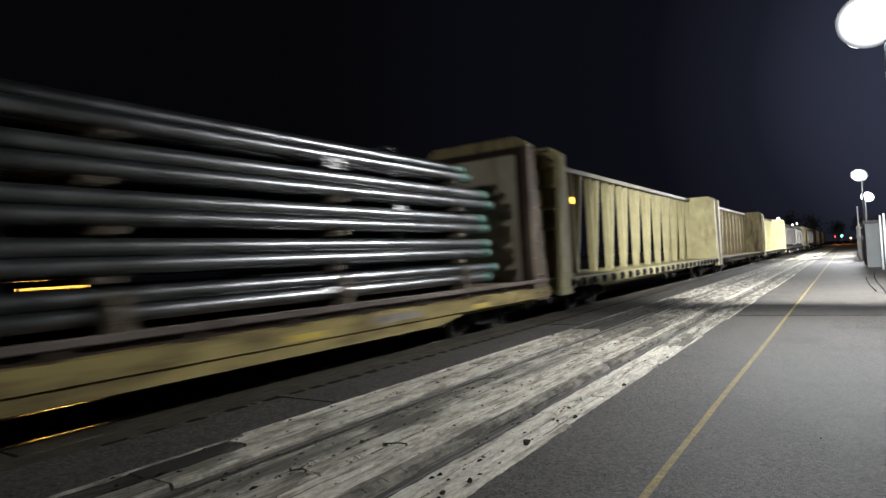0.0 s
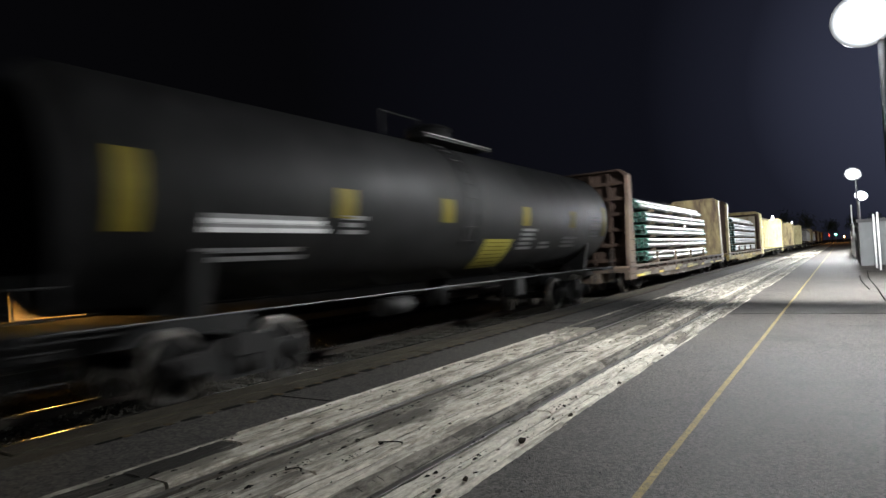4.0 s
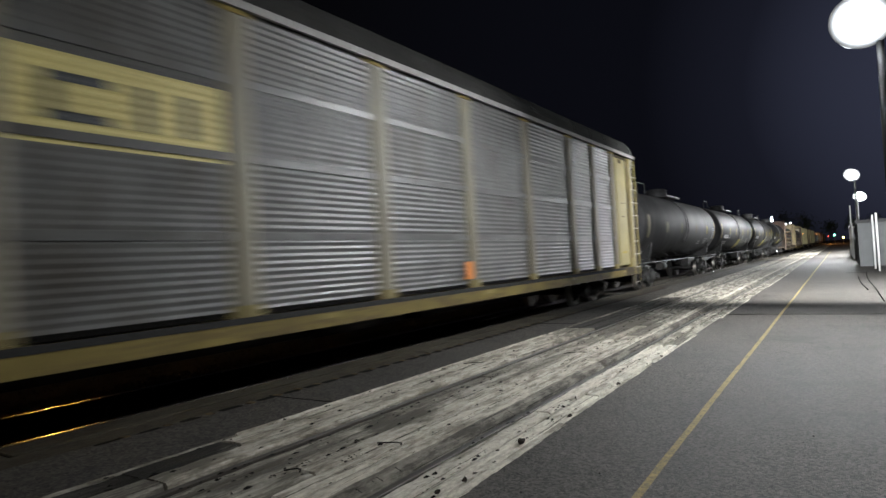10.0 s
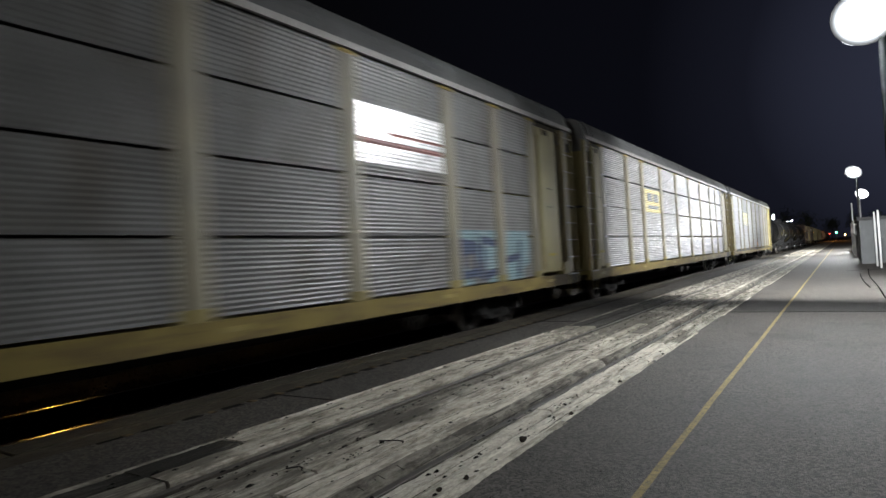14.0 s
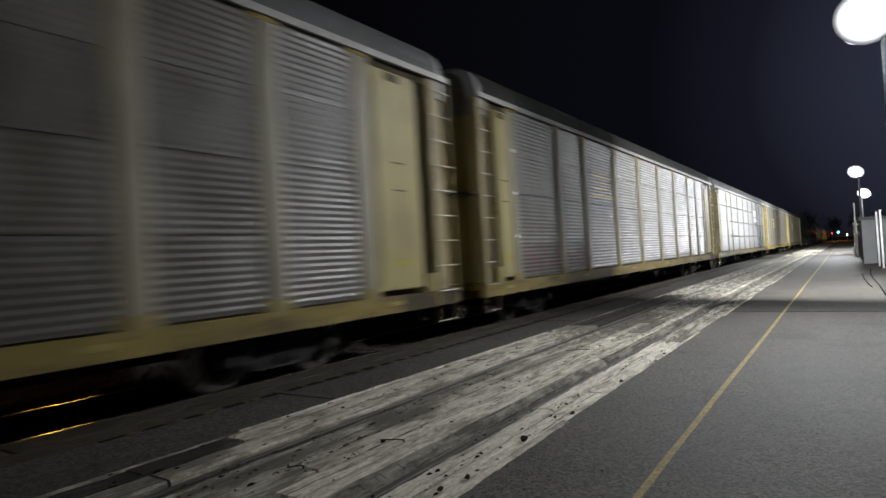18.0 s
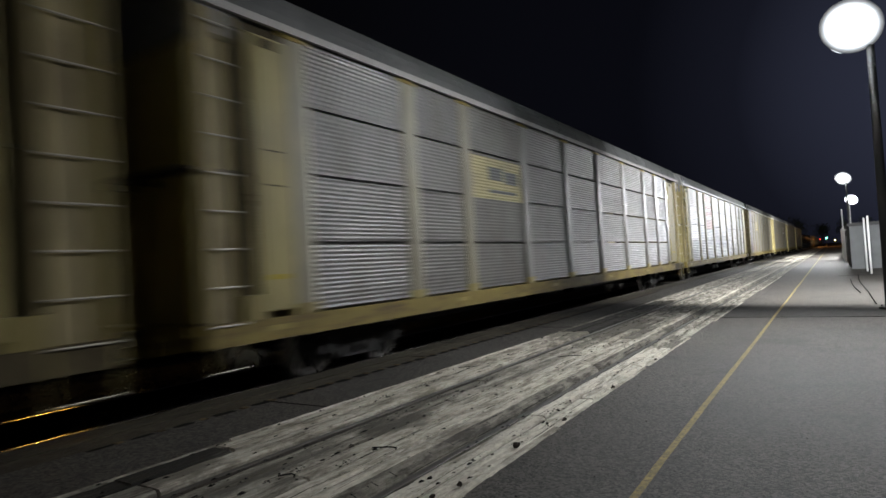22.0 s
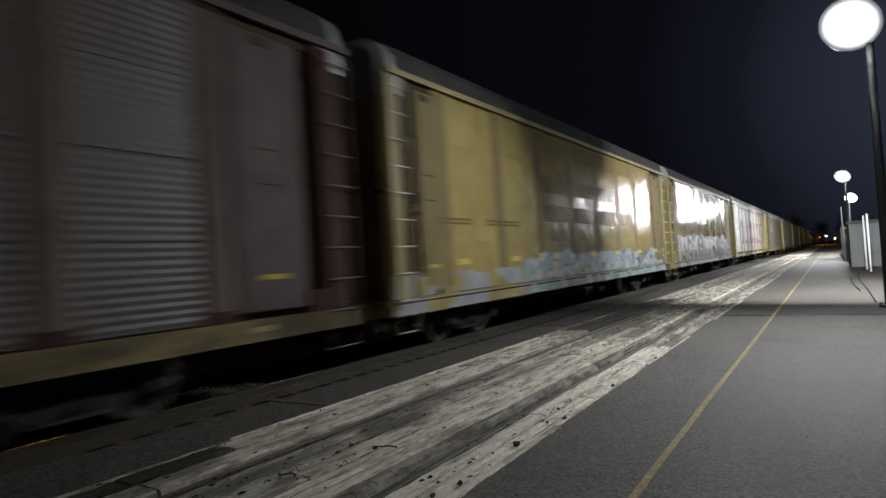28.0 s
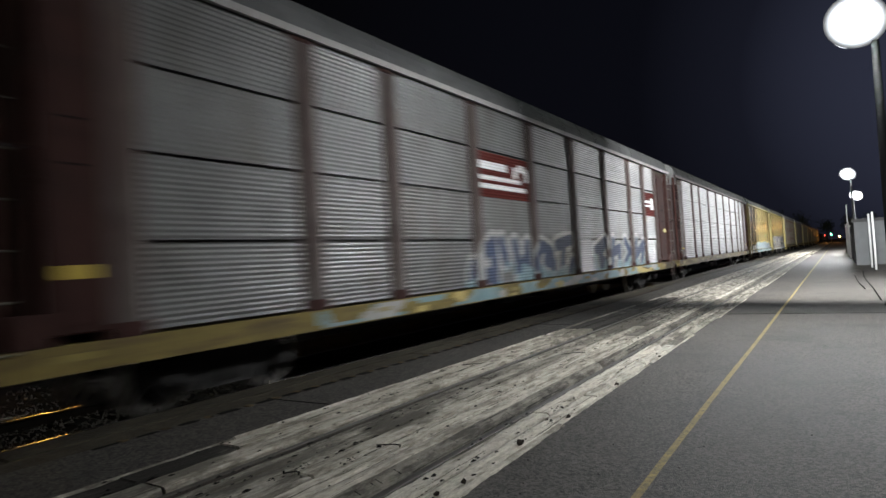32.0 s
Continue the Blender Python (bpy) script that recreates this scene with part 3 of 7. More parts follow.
tagged(part("ground", bm, M_GROUND), "dark bare dirt ground beside the railway", "ground", kind="structure")


def slab(name, x0, x1, y0, y1, z0, z1, material, label, category):
    return tagged(block(name, (x0, x1, y0, y1, z0, z1), material), label, category, kind="structure")


slab("platform", -2.275, 14, -60, 300, -0.3, 0.0, M_PLATFORM, "grey asphalt platform with fine aggregate", "platform")
slab("pavement", -6.17, -5.055, -60, 300, -0.3, -0.02, M_STRIP, "coarse dark asphalt strip between the two tracks", "pavement")
slab("pavement_yard", -60, -21.5, -40, 120, -0.3, -0.12, M_YARD, "damp dark asphalt yard behind the tracks", "pavement")
slab("timber_bed", -5.05, -2.28, -60, 300, -0.3, -0.09, M_GAP, "dark dirt bed under the crossing planks", "ground")

# yellow line: a worn band with broken edges
bm = bmesh.new()
rg = random.Random(3)
y = -20.0
prev = None
while y < 160:
    wob = 0.004 * math.sin(y * 0.7)
    a = bm.verts.new((-1.17 - 0.028 + wob + rg.uniform(-0.003, 0.003), y, 0.008))
    b = bm.verts.new((-1.17 + 0.028 + wob + rg.uniform(-0.003, 0.003), y, 0.008))
    if prev:
        bm.faces.new((prev[0], prev[1], b, a))
    prev = (a, b)
    y += 0.25 if y < 30 else 2.0
tagged(part("yellow_line", bm, M_YELLOWLINE), "worn yellow painted safety line along the platform", "line marking", kind="structure")


def rail(x, y0, y1, top, head, label):
    web = [(-0.068, -0.17), (0.068, -0.17), (0.06, -0.155), (0.012, -0.14), (0.012, -0.045), (0.035, -0.03), (0.035, -0.006),
           (-0.035, -0.006), (-0.035, -0.03), (-0.012, -0.045), (-0.012, -0.14), (-0.06, -0.155)]
    bm = bmesh.new()
    extrude(bm, web, y0, y1)
    ob = tagged(part("rail", bm, M_RAIL), label, "rail", "rails of the tracks", "structure")
    ob.location = (x, 0, top)
    bm = bmesh.new()
    extrude(bm, [(-0.034, -0.0065), (0.034, -0.0065), (0.03, -0.0015), (0.014, 0.0), (-0.014, 0.0), (-0.03, -0.0015)], y0, y1)
    part("rail_head", bm, head, ob)
    return ob


for x in (TRACK - 0.77, TRACK + 0.77):
    rail(x, -60, 420, RAIL, M_RAILTOP, "polished steel rail of the main track")
for x in (-4.31, -2.80):
    rail(x, -60, 300, -0.035, M_DULLTOP, "dull steel rail sunk between worn timbers")
for x in (-13.1, -14.6, -18.6, -20.1):
    rail(x, -60, 300, -0.08, M_DULLTOP, "steel rail of a siding behind the train")


# ---- rolling stock ----
CARS = []           # things that ride with the train, with their place along it at 0 s
WHEELSETS = {-1: [], 1: []}


def side_frame(bm, x):
    outline = [(-1.12, 0.36), (-1.12, 0.56), (-0.98, 0.64), (-0.72, 0.62), (-0.42, 0.74), (0.42, 0.74), (0.72, 0.62), (0.98, 0.64),
               (1.12, 0.56), (1.12, 0.36), (0.92, 0.34), (0.66, 0.36), (0.4, 0.2), (-0.4, 0.2), (-0.66, 0.36), (-0.92, 0.34)]
    extrude(bm, outline, x - 0.07, x + 0.07, "x")
    for y in (-0.89, 0.89):
        tube(bm, (x - 0.05, y, 0.46), (x + 0.17 * (1 if x > 0 else -1), y, 0.46), 0.13, 10)
        tube(bm, (x + 0.1 * (1 if x > 0 else -1), y, 0.46), (x + 0.2 * (1 if x > 0 else -1), y, 0.46), 0.085, 8)
    for y in (-0.2, 0.0, 0.2):
        tube(bm, (x * 1.04, y, 0.26), (x * 1.04, y, 0.56), 0.085, 8)


def truck_meshes():
    bm = bmesh.new()
    for x in (-1.0, 1.0):
        side_frame(bm, x)
    box(bm, -1.15, 1.15, -0.22, 0.22, 0.5, 0.8)
    for y in (-0.55, 0.55):
        box(bm, -0.85, 0.85, y - 0.06, y + 0.06, 0.32, 0.44)
        for x in (-0.77, 0.77):
            box(bm, x - 0.05, x + 0.05, y - 0.16, y + 0.12, 0.34, 0.62)
    truck = mesh_of("truck", bm, M_STEEL)
    bm = bmesh.new()
    tube(bm, (-0.85, 0, 0), (0.85, 0, 0), 0.085, 10)
    for s in (-1, 1):
        for (x0, r0), (x1, r1) in zip([(0.69, 0.12), (0.70, 0.36), (0.685, 0.40), (0.81, 0.40), (0.79, 0.36), (0.775, 0.13)],
                                      [(0.70, 0.36), (0.685, 0.40), (0.685, 0.43), (0.81, 0.43), (0.79, 0.13), (0.84, 0.13)]):
            tube(bm, (s * x0, 0, 0), (s * (x1 + 0.001), 0, 0), r0, 20, r1, False)
        for k in range(6):
            a = k * math.tau / 6
            c, d = math.cos(a), math.sin(a)
            tube(bm, (s * 0.80, 0.14 * c, 0.14 * d), (s * 0.80, 0.35 * c, 0.35 * d), 0.028, 5)
    plain = len(bm.faces)
    for s in (-1, 1):
        tube(bm, (s * 0.70, 0, 0), (s * 0.825, 0, 0), 0.46, 28, 0.452, False)
        tube(bm, (s * 0.675, 0, 0), (s * 0.70, 0, 0), 0.488, 28, 0.488, True)
        tube(bm, (s * 0.825, 0, 0), (s * 0.826, 0, 0), 0.452, 28, 0.40, False)
    for f in bm.faces:
        f.material_index = 0
    bm.faces.ensure_lookup_table()
    for k in range(plain, len(bm.faces)):
        bm.faces[k].material_index = 1
    wheelset = mesh_of("wheelset", bm, M_STEEL)
    wheelset.materials.append(M_TREAD)
    return truck, wheelset


TRUCK, WHEELSET = truck_meshes()
bm = bmesh.new()
box(bm, -0.14, 0.14, 0, 0.62, 0.78, 0.98)
box(bm, -0.1, 0.16, 0.5, 0.76, 0.74, 1.04)
box(bm, -0.16, -0.06, 0.62, 0.9, 0.76, 1.02)
bevelled(bm, 0.02)
COUPLER = mesh_of("coupler", bm, M_STEEL)
bm = bmesh.new()
rings = []
for k in range(11):
    s = k / 10
    slope = math.atan2(-0.45 * math.pi * math.cos(s * math.pi), 0.75)
    rings.append([bm.verts.new((0.45 + 0.03 * math.cos(j * math.tau / 6), 0.1 + s * 0.75 - 0.03 * math.sin(j * math.tau / 6) * math.sin(slope),
                                0.8 - 0.45 * math.sin(s * math.pi) + 0.03 * math.sin(j * math.tau / 6) * math.cos(slope))) for j in range(6)])
for p, q in zip(rings, rings[1:]):
    for j in range(6):
        bm.faces.new((p[j], p[(j + 1) % 6], q[(j + 1) % 6], q[j])).smooth = True
bm.faces.new(rings[0][::-1])
bm.faces.new(rings[-1])
HOSE = mesh_of("brake_hose", bm, M_BLACKTRIM)


def running_gear(car, centres, ends):
    for y in centres:
        t = put("truck", TRUCK, car, (0, y, 0))
        for s in (-1, 1):
            w = put("wheelset", WHEELSET, t, (0, s * 0.89, 0.46))
            WHEELSETS[s].append(w)
    for s, y in zip((1, -1), ends):
        put("coupler", COUPLER, car, (0, y, 0), turn=None if s > 0 else (0, 0, math.pi))
        put("brake_hose", HOSE, car, (0, y, 0), turn=None if s > 0 else (0, 0, math.pi))


def railcar(name, middle, label, category="railcar"):
    car = tagged(new(name), label, category, "cars of the freight train")
    car.location = (TRACK, middle, RAIL)
    CARS.append((car, middle))
    return car


# ribbed side panels: the ribs follow the height above the rail, so that paint lies on them
RIB = 0.098
DEPTH = 0.015
PITCH = {}         # rib spacing of each car, by name


def rib_points(z0, z1, rib=RIB):
    """Heights and how far each stands out, down a ribbed sheet."""
    out = []
    k = math.floor(z0 / rib) - 1
    while k * rib < z1 + rib:
        for f, d in ((0.0, 0.0), (0.3, DEPTH), (0.55, DEPTH), (0.8, 0.0)):
            out.append(((k + f) * rib, d * rib / RIB))
        k += 1
    def depth(z):
        for (a, p), (b, q) in zip(out, out[1:]):
            if a <= z <= b:
                return p + (q - p) * (z - a) / (b - a)
        return 0.0
    return [(z0, depth(z0))] + [(z, d) for z, d in out if z0 + 0.004 < z < z1 - 0.004] + [(z1, depth(z1))]


def ribbed(bm, x, y0, y1, z0, z1, rib=RIB, lift=0.0):
    pts = rib_points(z0, z1, rib)
    a = [bm.verts.new((x + d + lift, y0, z)) for z, d in pts]
    b = [bm.verts.new((x + d + lift, y1, z)) for z, d in pts]
    for k in range(len(pts) - 1):
        bm.faces.new((a[k], b[k], b[k + 1], a[k + 1])).smooth = True
    return a, b


def sheet_panel(bm, x, y0, y1, z0, z1, ribs=True, rib=RIB):
    """A panel with its own thickness."""
    if not ribs:            # smooth sheet, slightly buckled
        nu, nv = max(4, int((y1 - y0) / 0.085)), max(4, int((z1 - z0) / 0.085))
        grid = []
        for j in range(nv + 1):
            z = z0 + (z1 - z0) * j / nv
            grid.append([])
            for i in range(nu + 1):
                y = y0 + (y1 - y0) * i / nu
                edge = min(1.0, 6 * min(i / nu, 1 - i / nu), 6 * min(j / nv, 1 - j / nv))
                d = noise.noise(Vector((y * 3.0 + y1 * 7, z * 3.6, 3.1))) * 0.011 + noise.noise(Vector((y * 6.5, z * 6.5 + y1, 9.0))) * 0.005
                grid[-1].append(bm.verts.new((x + 0.012 + d * edge, y, z)))
        for p, q in zip(grid, grid[1:]):
            for i in range(nu):
                bm.faces.new((p[i], p[i + 1], q[i + 1], q[i])).smooth = True
        return
    a, b = ribbed(bm, x, y0, y1, z0, z1, rib)
    c = [bm.verts.new((x - 0.03, yy, zz)) for yy, zz in ((y0, z0), (y1, z0), (y1, z1), (y0, z1))]
    a, b = ([bm.verts.new(v.co) for v in side] for side in (a, b))      # edges of their own keep the corners crisp
    bm.faces.new((c[0], c[1], b[0], a[0]))
    bm.faces.new((c[2], c[3], a[-1], b[-1]))
    bm.faces.new(c)
    bm.faces.new((*a, c[3], c[0]))
    bm.faces.new((*b[::-1], c[1], c[2]))


def sprayed(name, car, x, y0, y1, z0, z1, mask, material, label="", ribs=True, lift=0.005, step=0.06, rib=None):
    """Paint on a side: runs of the sheet where mask(y, z) holds."""
    rib = rib or PITCH.get(car.name, RIB)
    bm = bmesh.new()
    pts = rib_points(z0, z1, rib) if ribs else [(z0 + k * 0.05, 0.0) for k in range(int((z1 - z0) / 0.05) + 1)]
    n = int((y1 - y0) / step)
    for (za, da), (zb, db) in zip(pts, pts[1:]):
        k = 0
        zm = (za + zb) / 2
        while k < n:
            if mask(y0 + (k + 0.5) * step, zm):
                s = k
                while k < n and mask(y0 + (k + 0.5) * step, zm):
                    k += 1
                v = [bm.verts.new(p) for p in ((x + da + lift, y0 + s * step, za), (x + da + lift, y0 + k * step, za),
                                               (x + db + lift, y0 + k * step, zb), (x + db + lift, y0 + s * step, zb))]
                bm.faces.new(v)
            else:
                k += 1
    if not bm.faces:
        return None
    return tagged(part(name, bm, material, car, label), kind="" if name.startswith("logo") else "stuff")


def strokes(segments, width):
    """A mask of straight brush strokes (y0, z0, y1, z1)."""
    def mask(y, z):
        for a, b, c, d in segments:
            ux, uz = c - a, d - b
            t = max(0.0, min(1.0, ((y - a) * ux + (z - b) * uz) / (ux * ux + uz * uz + 1e-9)))
            if math.hypot(y - a - t * ux, z - b - t * uz) < width:
                return True
        return False
    return mask


def cloudy(y0, y1, z0, z1, scale, cut, seed):
    def mask(y, z):
        edge = min(y - y0, y1 - y, 1.0) * 0.25 + min(0.0, (z1 - z) * 0.6)
        return noise.noise(Vector((y * scale + seed, z * scale * 1.4, seed * 1.7))) + min(0.2, edge) > cut and z < z1
    return mask


COLUMNS = (2.85, 2.05, 2.95, 2.95, 2.95, 2.95, 2.95, 2.0, 1.95)
SIDE = 1.49


def ladder(car, x, y, z0, z1, material, width=0.42):
    bm = bmesh.new()
    for t in (-1, 1):
        box(bm, x - 0.02, x + 0.02, y + t * width / 2 - 0.02, y + t * width / 2 + 0.02, z0 + 0.26, z1)
        tube(bm, (x, y + t * width / 2, z0 - 0.06), (x, y + t * width / 2, z0 + 0.3), 0.011, 5)
    ob = part("ladder", bm, material, car)
    bm = bmesh.new()
    tube(bm, (x + 0.035, y - width / 2, 0), (x + 0.035, y + width / 2, 0), 0.013, 6)
    rung = mesh_of("rung", bm, M_TAGDIRTY if material is M_BROWN else M_RUNG)
    put("rung", rung, ob, (-0.035, 0, z0 - 0.055))
    z = z0 + 0.51
    while z < z1:
        put("rung", rung, ob, (0, 0, z))
        z += 0.48
    return ob


def roof_profile(w, z_eave, z_top):
    pts = [(w, z_eave), (w, z_eave + 0.1)]
    for k in range(7):
        a = k / 6 * math.pi / 2
        pts.append((w * 0.72 + w * 0.28 * math.cos(a) - 0.0, z_eave + 0.1 + (z_top - z_eave - 0.2) * math.sin(a)))
    pts.append((0, z_top))
    return pts + [(-x, z) for x, z in pts[-2::-1]]


def autorack(middle, label, panel, frame_m, door_m, sill_m, roof_m=M_ROOF, slots=True, rows=4, length=28.0, columns=COLUMNS,
             ribs=True, reflectors=True, post_m=None, rib=None, proud=0.015, channel=False, eave_m=M_TAGGREY, notice=True, first_posts=None):
    post_m = post_m or frame_m
    rib = rib or (0.07 if slots else RIB)
    car = railcar("autorack_car", middle, label, "autorack car")
    PITCH[car.name] = rib
    half = length / 2
    e0 = sum(columns) / 2
    bay = (half - e0) / 2.2
    STEP = {1: [e0 + v * bay for v in (0.25, 1.56, 1.9, 2.65)], -1: [-e0 - v * bay for v in (0.18, 0.88, 1.14, 1.7)]}   # door bay, channel and ladder towards each end
    tip = {s: STEP[s][3] for s in STEP}
    pale = {M_YELLOW: M_DOORPALE}
    z0, z1 = 1.05, 5.1
    bm = bmesh.new()
    side = [(-SIDE - 0.04, 0.74), (-SIDE - 0.04, 1.03), (SIDE + 0.04, 1.03), (SIDE + 0.04, 0.74), (SIDE - 0.12, 0.74), (SIDE - 0.12, 0.9),
            (0.35, 0.9), (0.35, 0.62), (-0.35, 0.62), (-0.35, 0.9), (-SIDE + 0.12, 0.9), (-SIDE + 0.12, 0.74)]
    grim = STEP[1][0] + 0.55 * bay
    extrude(bm, side, tip[-1], grim)
    part("underframe", bm, sill_m, car)
    bm = bmesh.new()
    extrude(bm, side, grim, tip[1])
    part("end_sill", bm, M_ENDSILL, car, "grimy end of the sill")
    prof = roof_profile(SIDE + 0.03, 5.1, 5.88)
    bm = bmesh.new()
    extrude(bm, prof, tip[-1] + 0.35, tip[1] - 0.35)
    part("roof", bm, roof_m, car)
    bm = bmesh.new()
    for (xa, za), (xb, zb) in zip(prof[2:], prof[3:-2]):
        tube(bm, (xa, 0, za + 0.003), (xb, 0, zb + 0.003), 0.012, 4, caps=False)
    seam = mesh_of("roof_seam", bm, roof_m)
    for k in range(int(length / 1.4) - 1):
        put("roof_seam", seam, car, (0, tip[-1] + 0.9 + k * 1.4, 0))
    bm = bmesh.new()
    for s in (-1, 1):
        box(bm, s * (SIDE + 0.055) - 0.03, s * (SIDE + 0.055) + 0.03, tip[-1] + 0.05, tip[1] - 0.05, 5.075, 5.185)
    part("eave_rail", bm, eave_m, car)
    # end doors, closed
    for s in (-1, 1):
        for j in range(6):
            a, b = -1.42 + j * 0.475, -1.42 + (j + 1) * 0.475 - 0.012
            q = tip[s] - s * 0.2
            block("end_door_panel", (a, b, q - 0.03 - 0.012 * (j % 2), q + 0.03 + 0.012 * (j % 2), 1.05, 4.78), pale.get(door_m, door_m), car)
        bm = bmesh.new()
        extrude(bm, [(x * 0.985, z - 0.02 if z > 5.12 else 4.74) for x, z in prof], tip[s] - s * 0.62, tip[s] - s * 0.12)
        part("roof_end", bm, M_ROOFEND, car, "bare galvanised roof end")
    # posts, panels
    inner = sum(columns)
    ys = [-inner / 2]
    for c in columns:
        ys.append(ys[-1] + c)
    bm = bmesh.new()
    outline = [(-0.24, -0.02), (-0.16, proud), (0.16, proud), (0.24, -0.02)]
    extrude(bm, [(SIDE + d, y) for y, d in outline], z0 - 0.06, z1, "z")
    post = mesh_of("side_post", bm, post_m)
    bm = bmesh.new()
    extrude(bm, [(SIDE + d + 0.012, y * 1.1) for y, d in outline], z0 - 0.07, z0 + 0.14, "z")
    foot = mesh_of("post_foot", bm, frame_m)
    bm = bmesh.new()
    extrude(bm, [(SIDE + d + 0.014, y * 1.15) for y, d in outline], z1 - 0.09, z1 - 0.005, "z")
    cap = mesh_of("post_cap", bm, M_CAPYELLOW if frame_m is M_YELLOW else frame_m)
    early = post
    if first_posts:
        early = post.copy()
        early.materials[0] = first_posts
    for y in ys:
        p = put("side_post", early if y < -4 else post, car, (0, y, 0))
        put("post_foot", foot, p)
        put("post_cap", cap, p)
        put("side_post", post, car, (0, y, 0), turn=(0, 0, math.pi)).location = (0, y, 0)
    if channel:
        for i, c in enumerate(columns):
            # a flat strip: the dark of the slit is its colour
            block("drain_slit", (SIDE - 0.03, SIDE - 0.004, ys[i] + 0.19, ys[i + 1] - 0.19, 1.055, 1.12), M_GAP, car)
        block("sill_channel", (SIDE + 0.041, SIDE + 0.05, -half + 2.2, half - 1.5, 0.955, 1.036), M_STEEL, car, "grimy upper edge of the sill")
    heights = [z0 + (z1 - z0) * k / rows for k in range(rows + 1)]
    cache = {}
    for i, c in enumerate(columns):
        yc = (ys[i] + ys[i + 1]) / 2
        for k in range(rows):
            gap = 0.02 if slots else 0.006 if ribs else 0.0
            key = (c, k)
            if key not in cache:
                bm = bmesh.new()
                sheet_panel(bm, SIDE - 0.03, -c / 2 + 0.1, c / 2 - 0.1, heights[k] + gap, heights[k + 1] - gap, ribs, rib)
                cache[key] = mesh_of("side_panel", bm, panel)
            put("side_panel", cache[key], car, (0, yc, 0))
    for i, c in enumerate(columns):
        bm = bmesh.new()
        ribbed(bm, SIDE - 0.03, -c / 2 + 0.1, c / 2 - 0.1, z0, z1, rib)
        far_side = part("far_side_panel", bm, panel, car, "", (0, (ys[i] + ys[i + 1]) / 2, 0))
        far_side.rotation_euler = (0, 0, math.pi)
    bm = bmesh.new()
    for s in (-1, 1):
        box(bm, s * 0.3 - 0.04, s * 0.3 + 0.04, -half + 0.3, half - 0.3, 2.9, 2.98)
    box(bm, -SIDE + 0.1, SIDE - 0.1, -half + 0.3, half - 0.3, 2.98, 3.02)
    part("upper_deck", bm, M_STEEL, car)
    # corner bays: door pocket, channel, ladder
    for s in (-1, 1):
        p0, p1, c1, end = STEP[s]
        lo, hi = min(p0, p1), max(p0, p1)
        for x in (1, -1):
            bm = bmesh.new()
            box(bm, x * SIDE - 0.06, x * SIDE + 0.0, lo, hi, 1.12, 4.94)
            bevelled(bm, 0.02)
            box(bm, x * (SIDE + 0.006) - 0.012, x * (SIDE + 0.006) + 0.012, lo + 0.1, hi - 0.1, 1.22, 4.72)
            pocket = part("corner_panel", bm, pale.get(door_m, door_m), car)
            a, b = sorted((p1, c1))
            # channel and header are set back; their dark colour adds the recess shade
            block("door_channel", (x * (SIDE - 0.16) - 0.04, x * (SIDE - 0.16) + 0.04, a, b, 1.03, 5.08), M_CHANNEL, car, "recess beside the end door, its shade in the colour")
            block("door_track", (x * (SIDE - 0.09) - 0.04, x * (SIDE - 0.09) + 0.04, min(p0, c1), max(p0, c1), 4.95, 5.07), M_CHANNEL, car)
            a, b = min(c1, end), max(c1, end)
            m = a + (b - a) * 0.56
            block("ladder_panel", (x * (SIDE - 0.03) - 0.04, x * (SIDE - 0.03) + 0.04, a, m, 1.03, 5.06), M_LADDERPALE if door_m in pale else frame_m, car, bevel=0.015)
            block("end_post", (x * (SIDE - 0.2) - 0.05, x * (SIDE - 0.2) + 0.05, m, b, 0.98, 5.06), frame_m, car)
            if x > 0:
                # grip slots are flat strips too, with their dark in the colour
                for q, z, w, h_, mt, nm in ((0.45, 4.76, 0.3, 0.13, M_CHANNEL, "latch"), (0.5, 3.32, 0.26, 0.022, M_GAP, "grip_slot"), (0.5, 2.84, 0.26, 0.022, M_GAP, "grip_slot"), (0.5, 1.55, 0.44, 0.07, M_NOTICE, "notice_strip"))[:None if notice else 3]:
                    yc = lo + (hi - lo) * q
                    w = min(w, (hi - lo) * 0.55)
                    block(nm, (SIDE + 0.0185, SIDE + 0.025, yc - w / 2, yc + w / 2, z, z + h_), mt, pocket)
        a, b = min(c1, end), max(c1, end)
        ladder(car, SIDE + 0.03, (a + b) / 2, 0.5, 5.04, frame_m, b - a - 0.06)
        bm = bmesh.new()
        extrude(bm, [(SIDE - 0.14, c1 - s * 0.4), (SIDE + 0.05, c1 - s * 0.34), (SIDE + 0.05, c1 - s * 0.02), (SIDE - 0.14, c1)], 1.034, 1.36, "z")
        part("channel_foot", bm, frame_m, car)
    if reflectors:
        bm = bmesh.new()
        box(bm, SIDE + 0.02, SIDE + 0.028, -0.05, 0.05, -0.035, 0.035)
        m = mesh_of("reflector", bm, M_REFLECT)
        for z in (2.06, 3.075, 4.09):
            put("reflector", m, car, (0, ys[0] + 0.02, z))
    bm = bmesh.new()
    box(bm, SIDE + 0.041, SIDE + 0.046, -0.2, 0.2, -0.035, 0.035)
    m = mesh_of("sill_reflector", bm, M_SILLMARK)
    for k in range(6):
        put("sill_reflector", m, car, (0, -half + 1.6 + k * (length - 3.2) / 5, 0.9))
    bm = bmesh.new()
    tube(bm, (0.55, -2.0, 0.62), (0.55, -0.4, 0.62), 0.16, 12)
    box(bm, 0.4, 0.75, 0.9, 1.4, 0.5, 0.75)
    box(bm, -0.2, 0.2, -half + 4, half - 4, 0.45, 0.64)
    part("brake_reservoir", bm, M_BLACKTRIM, car)
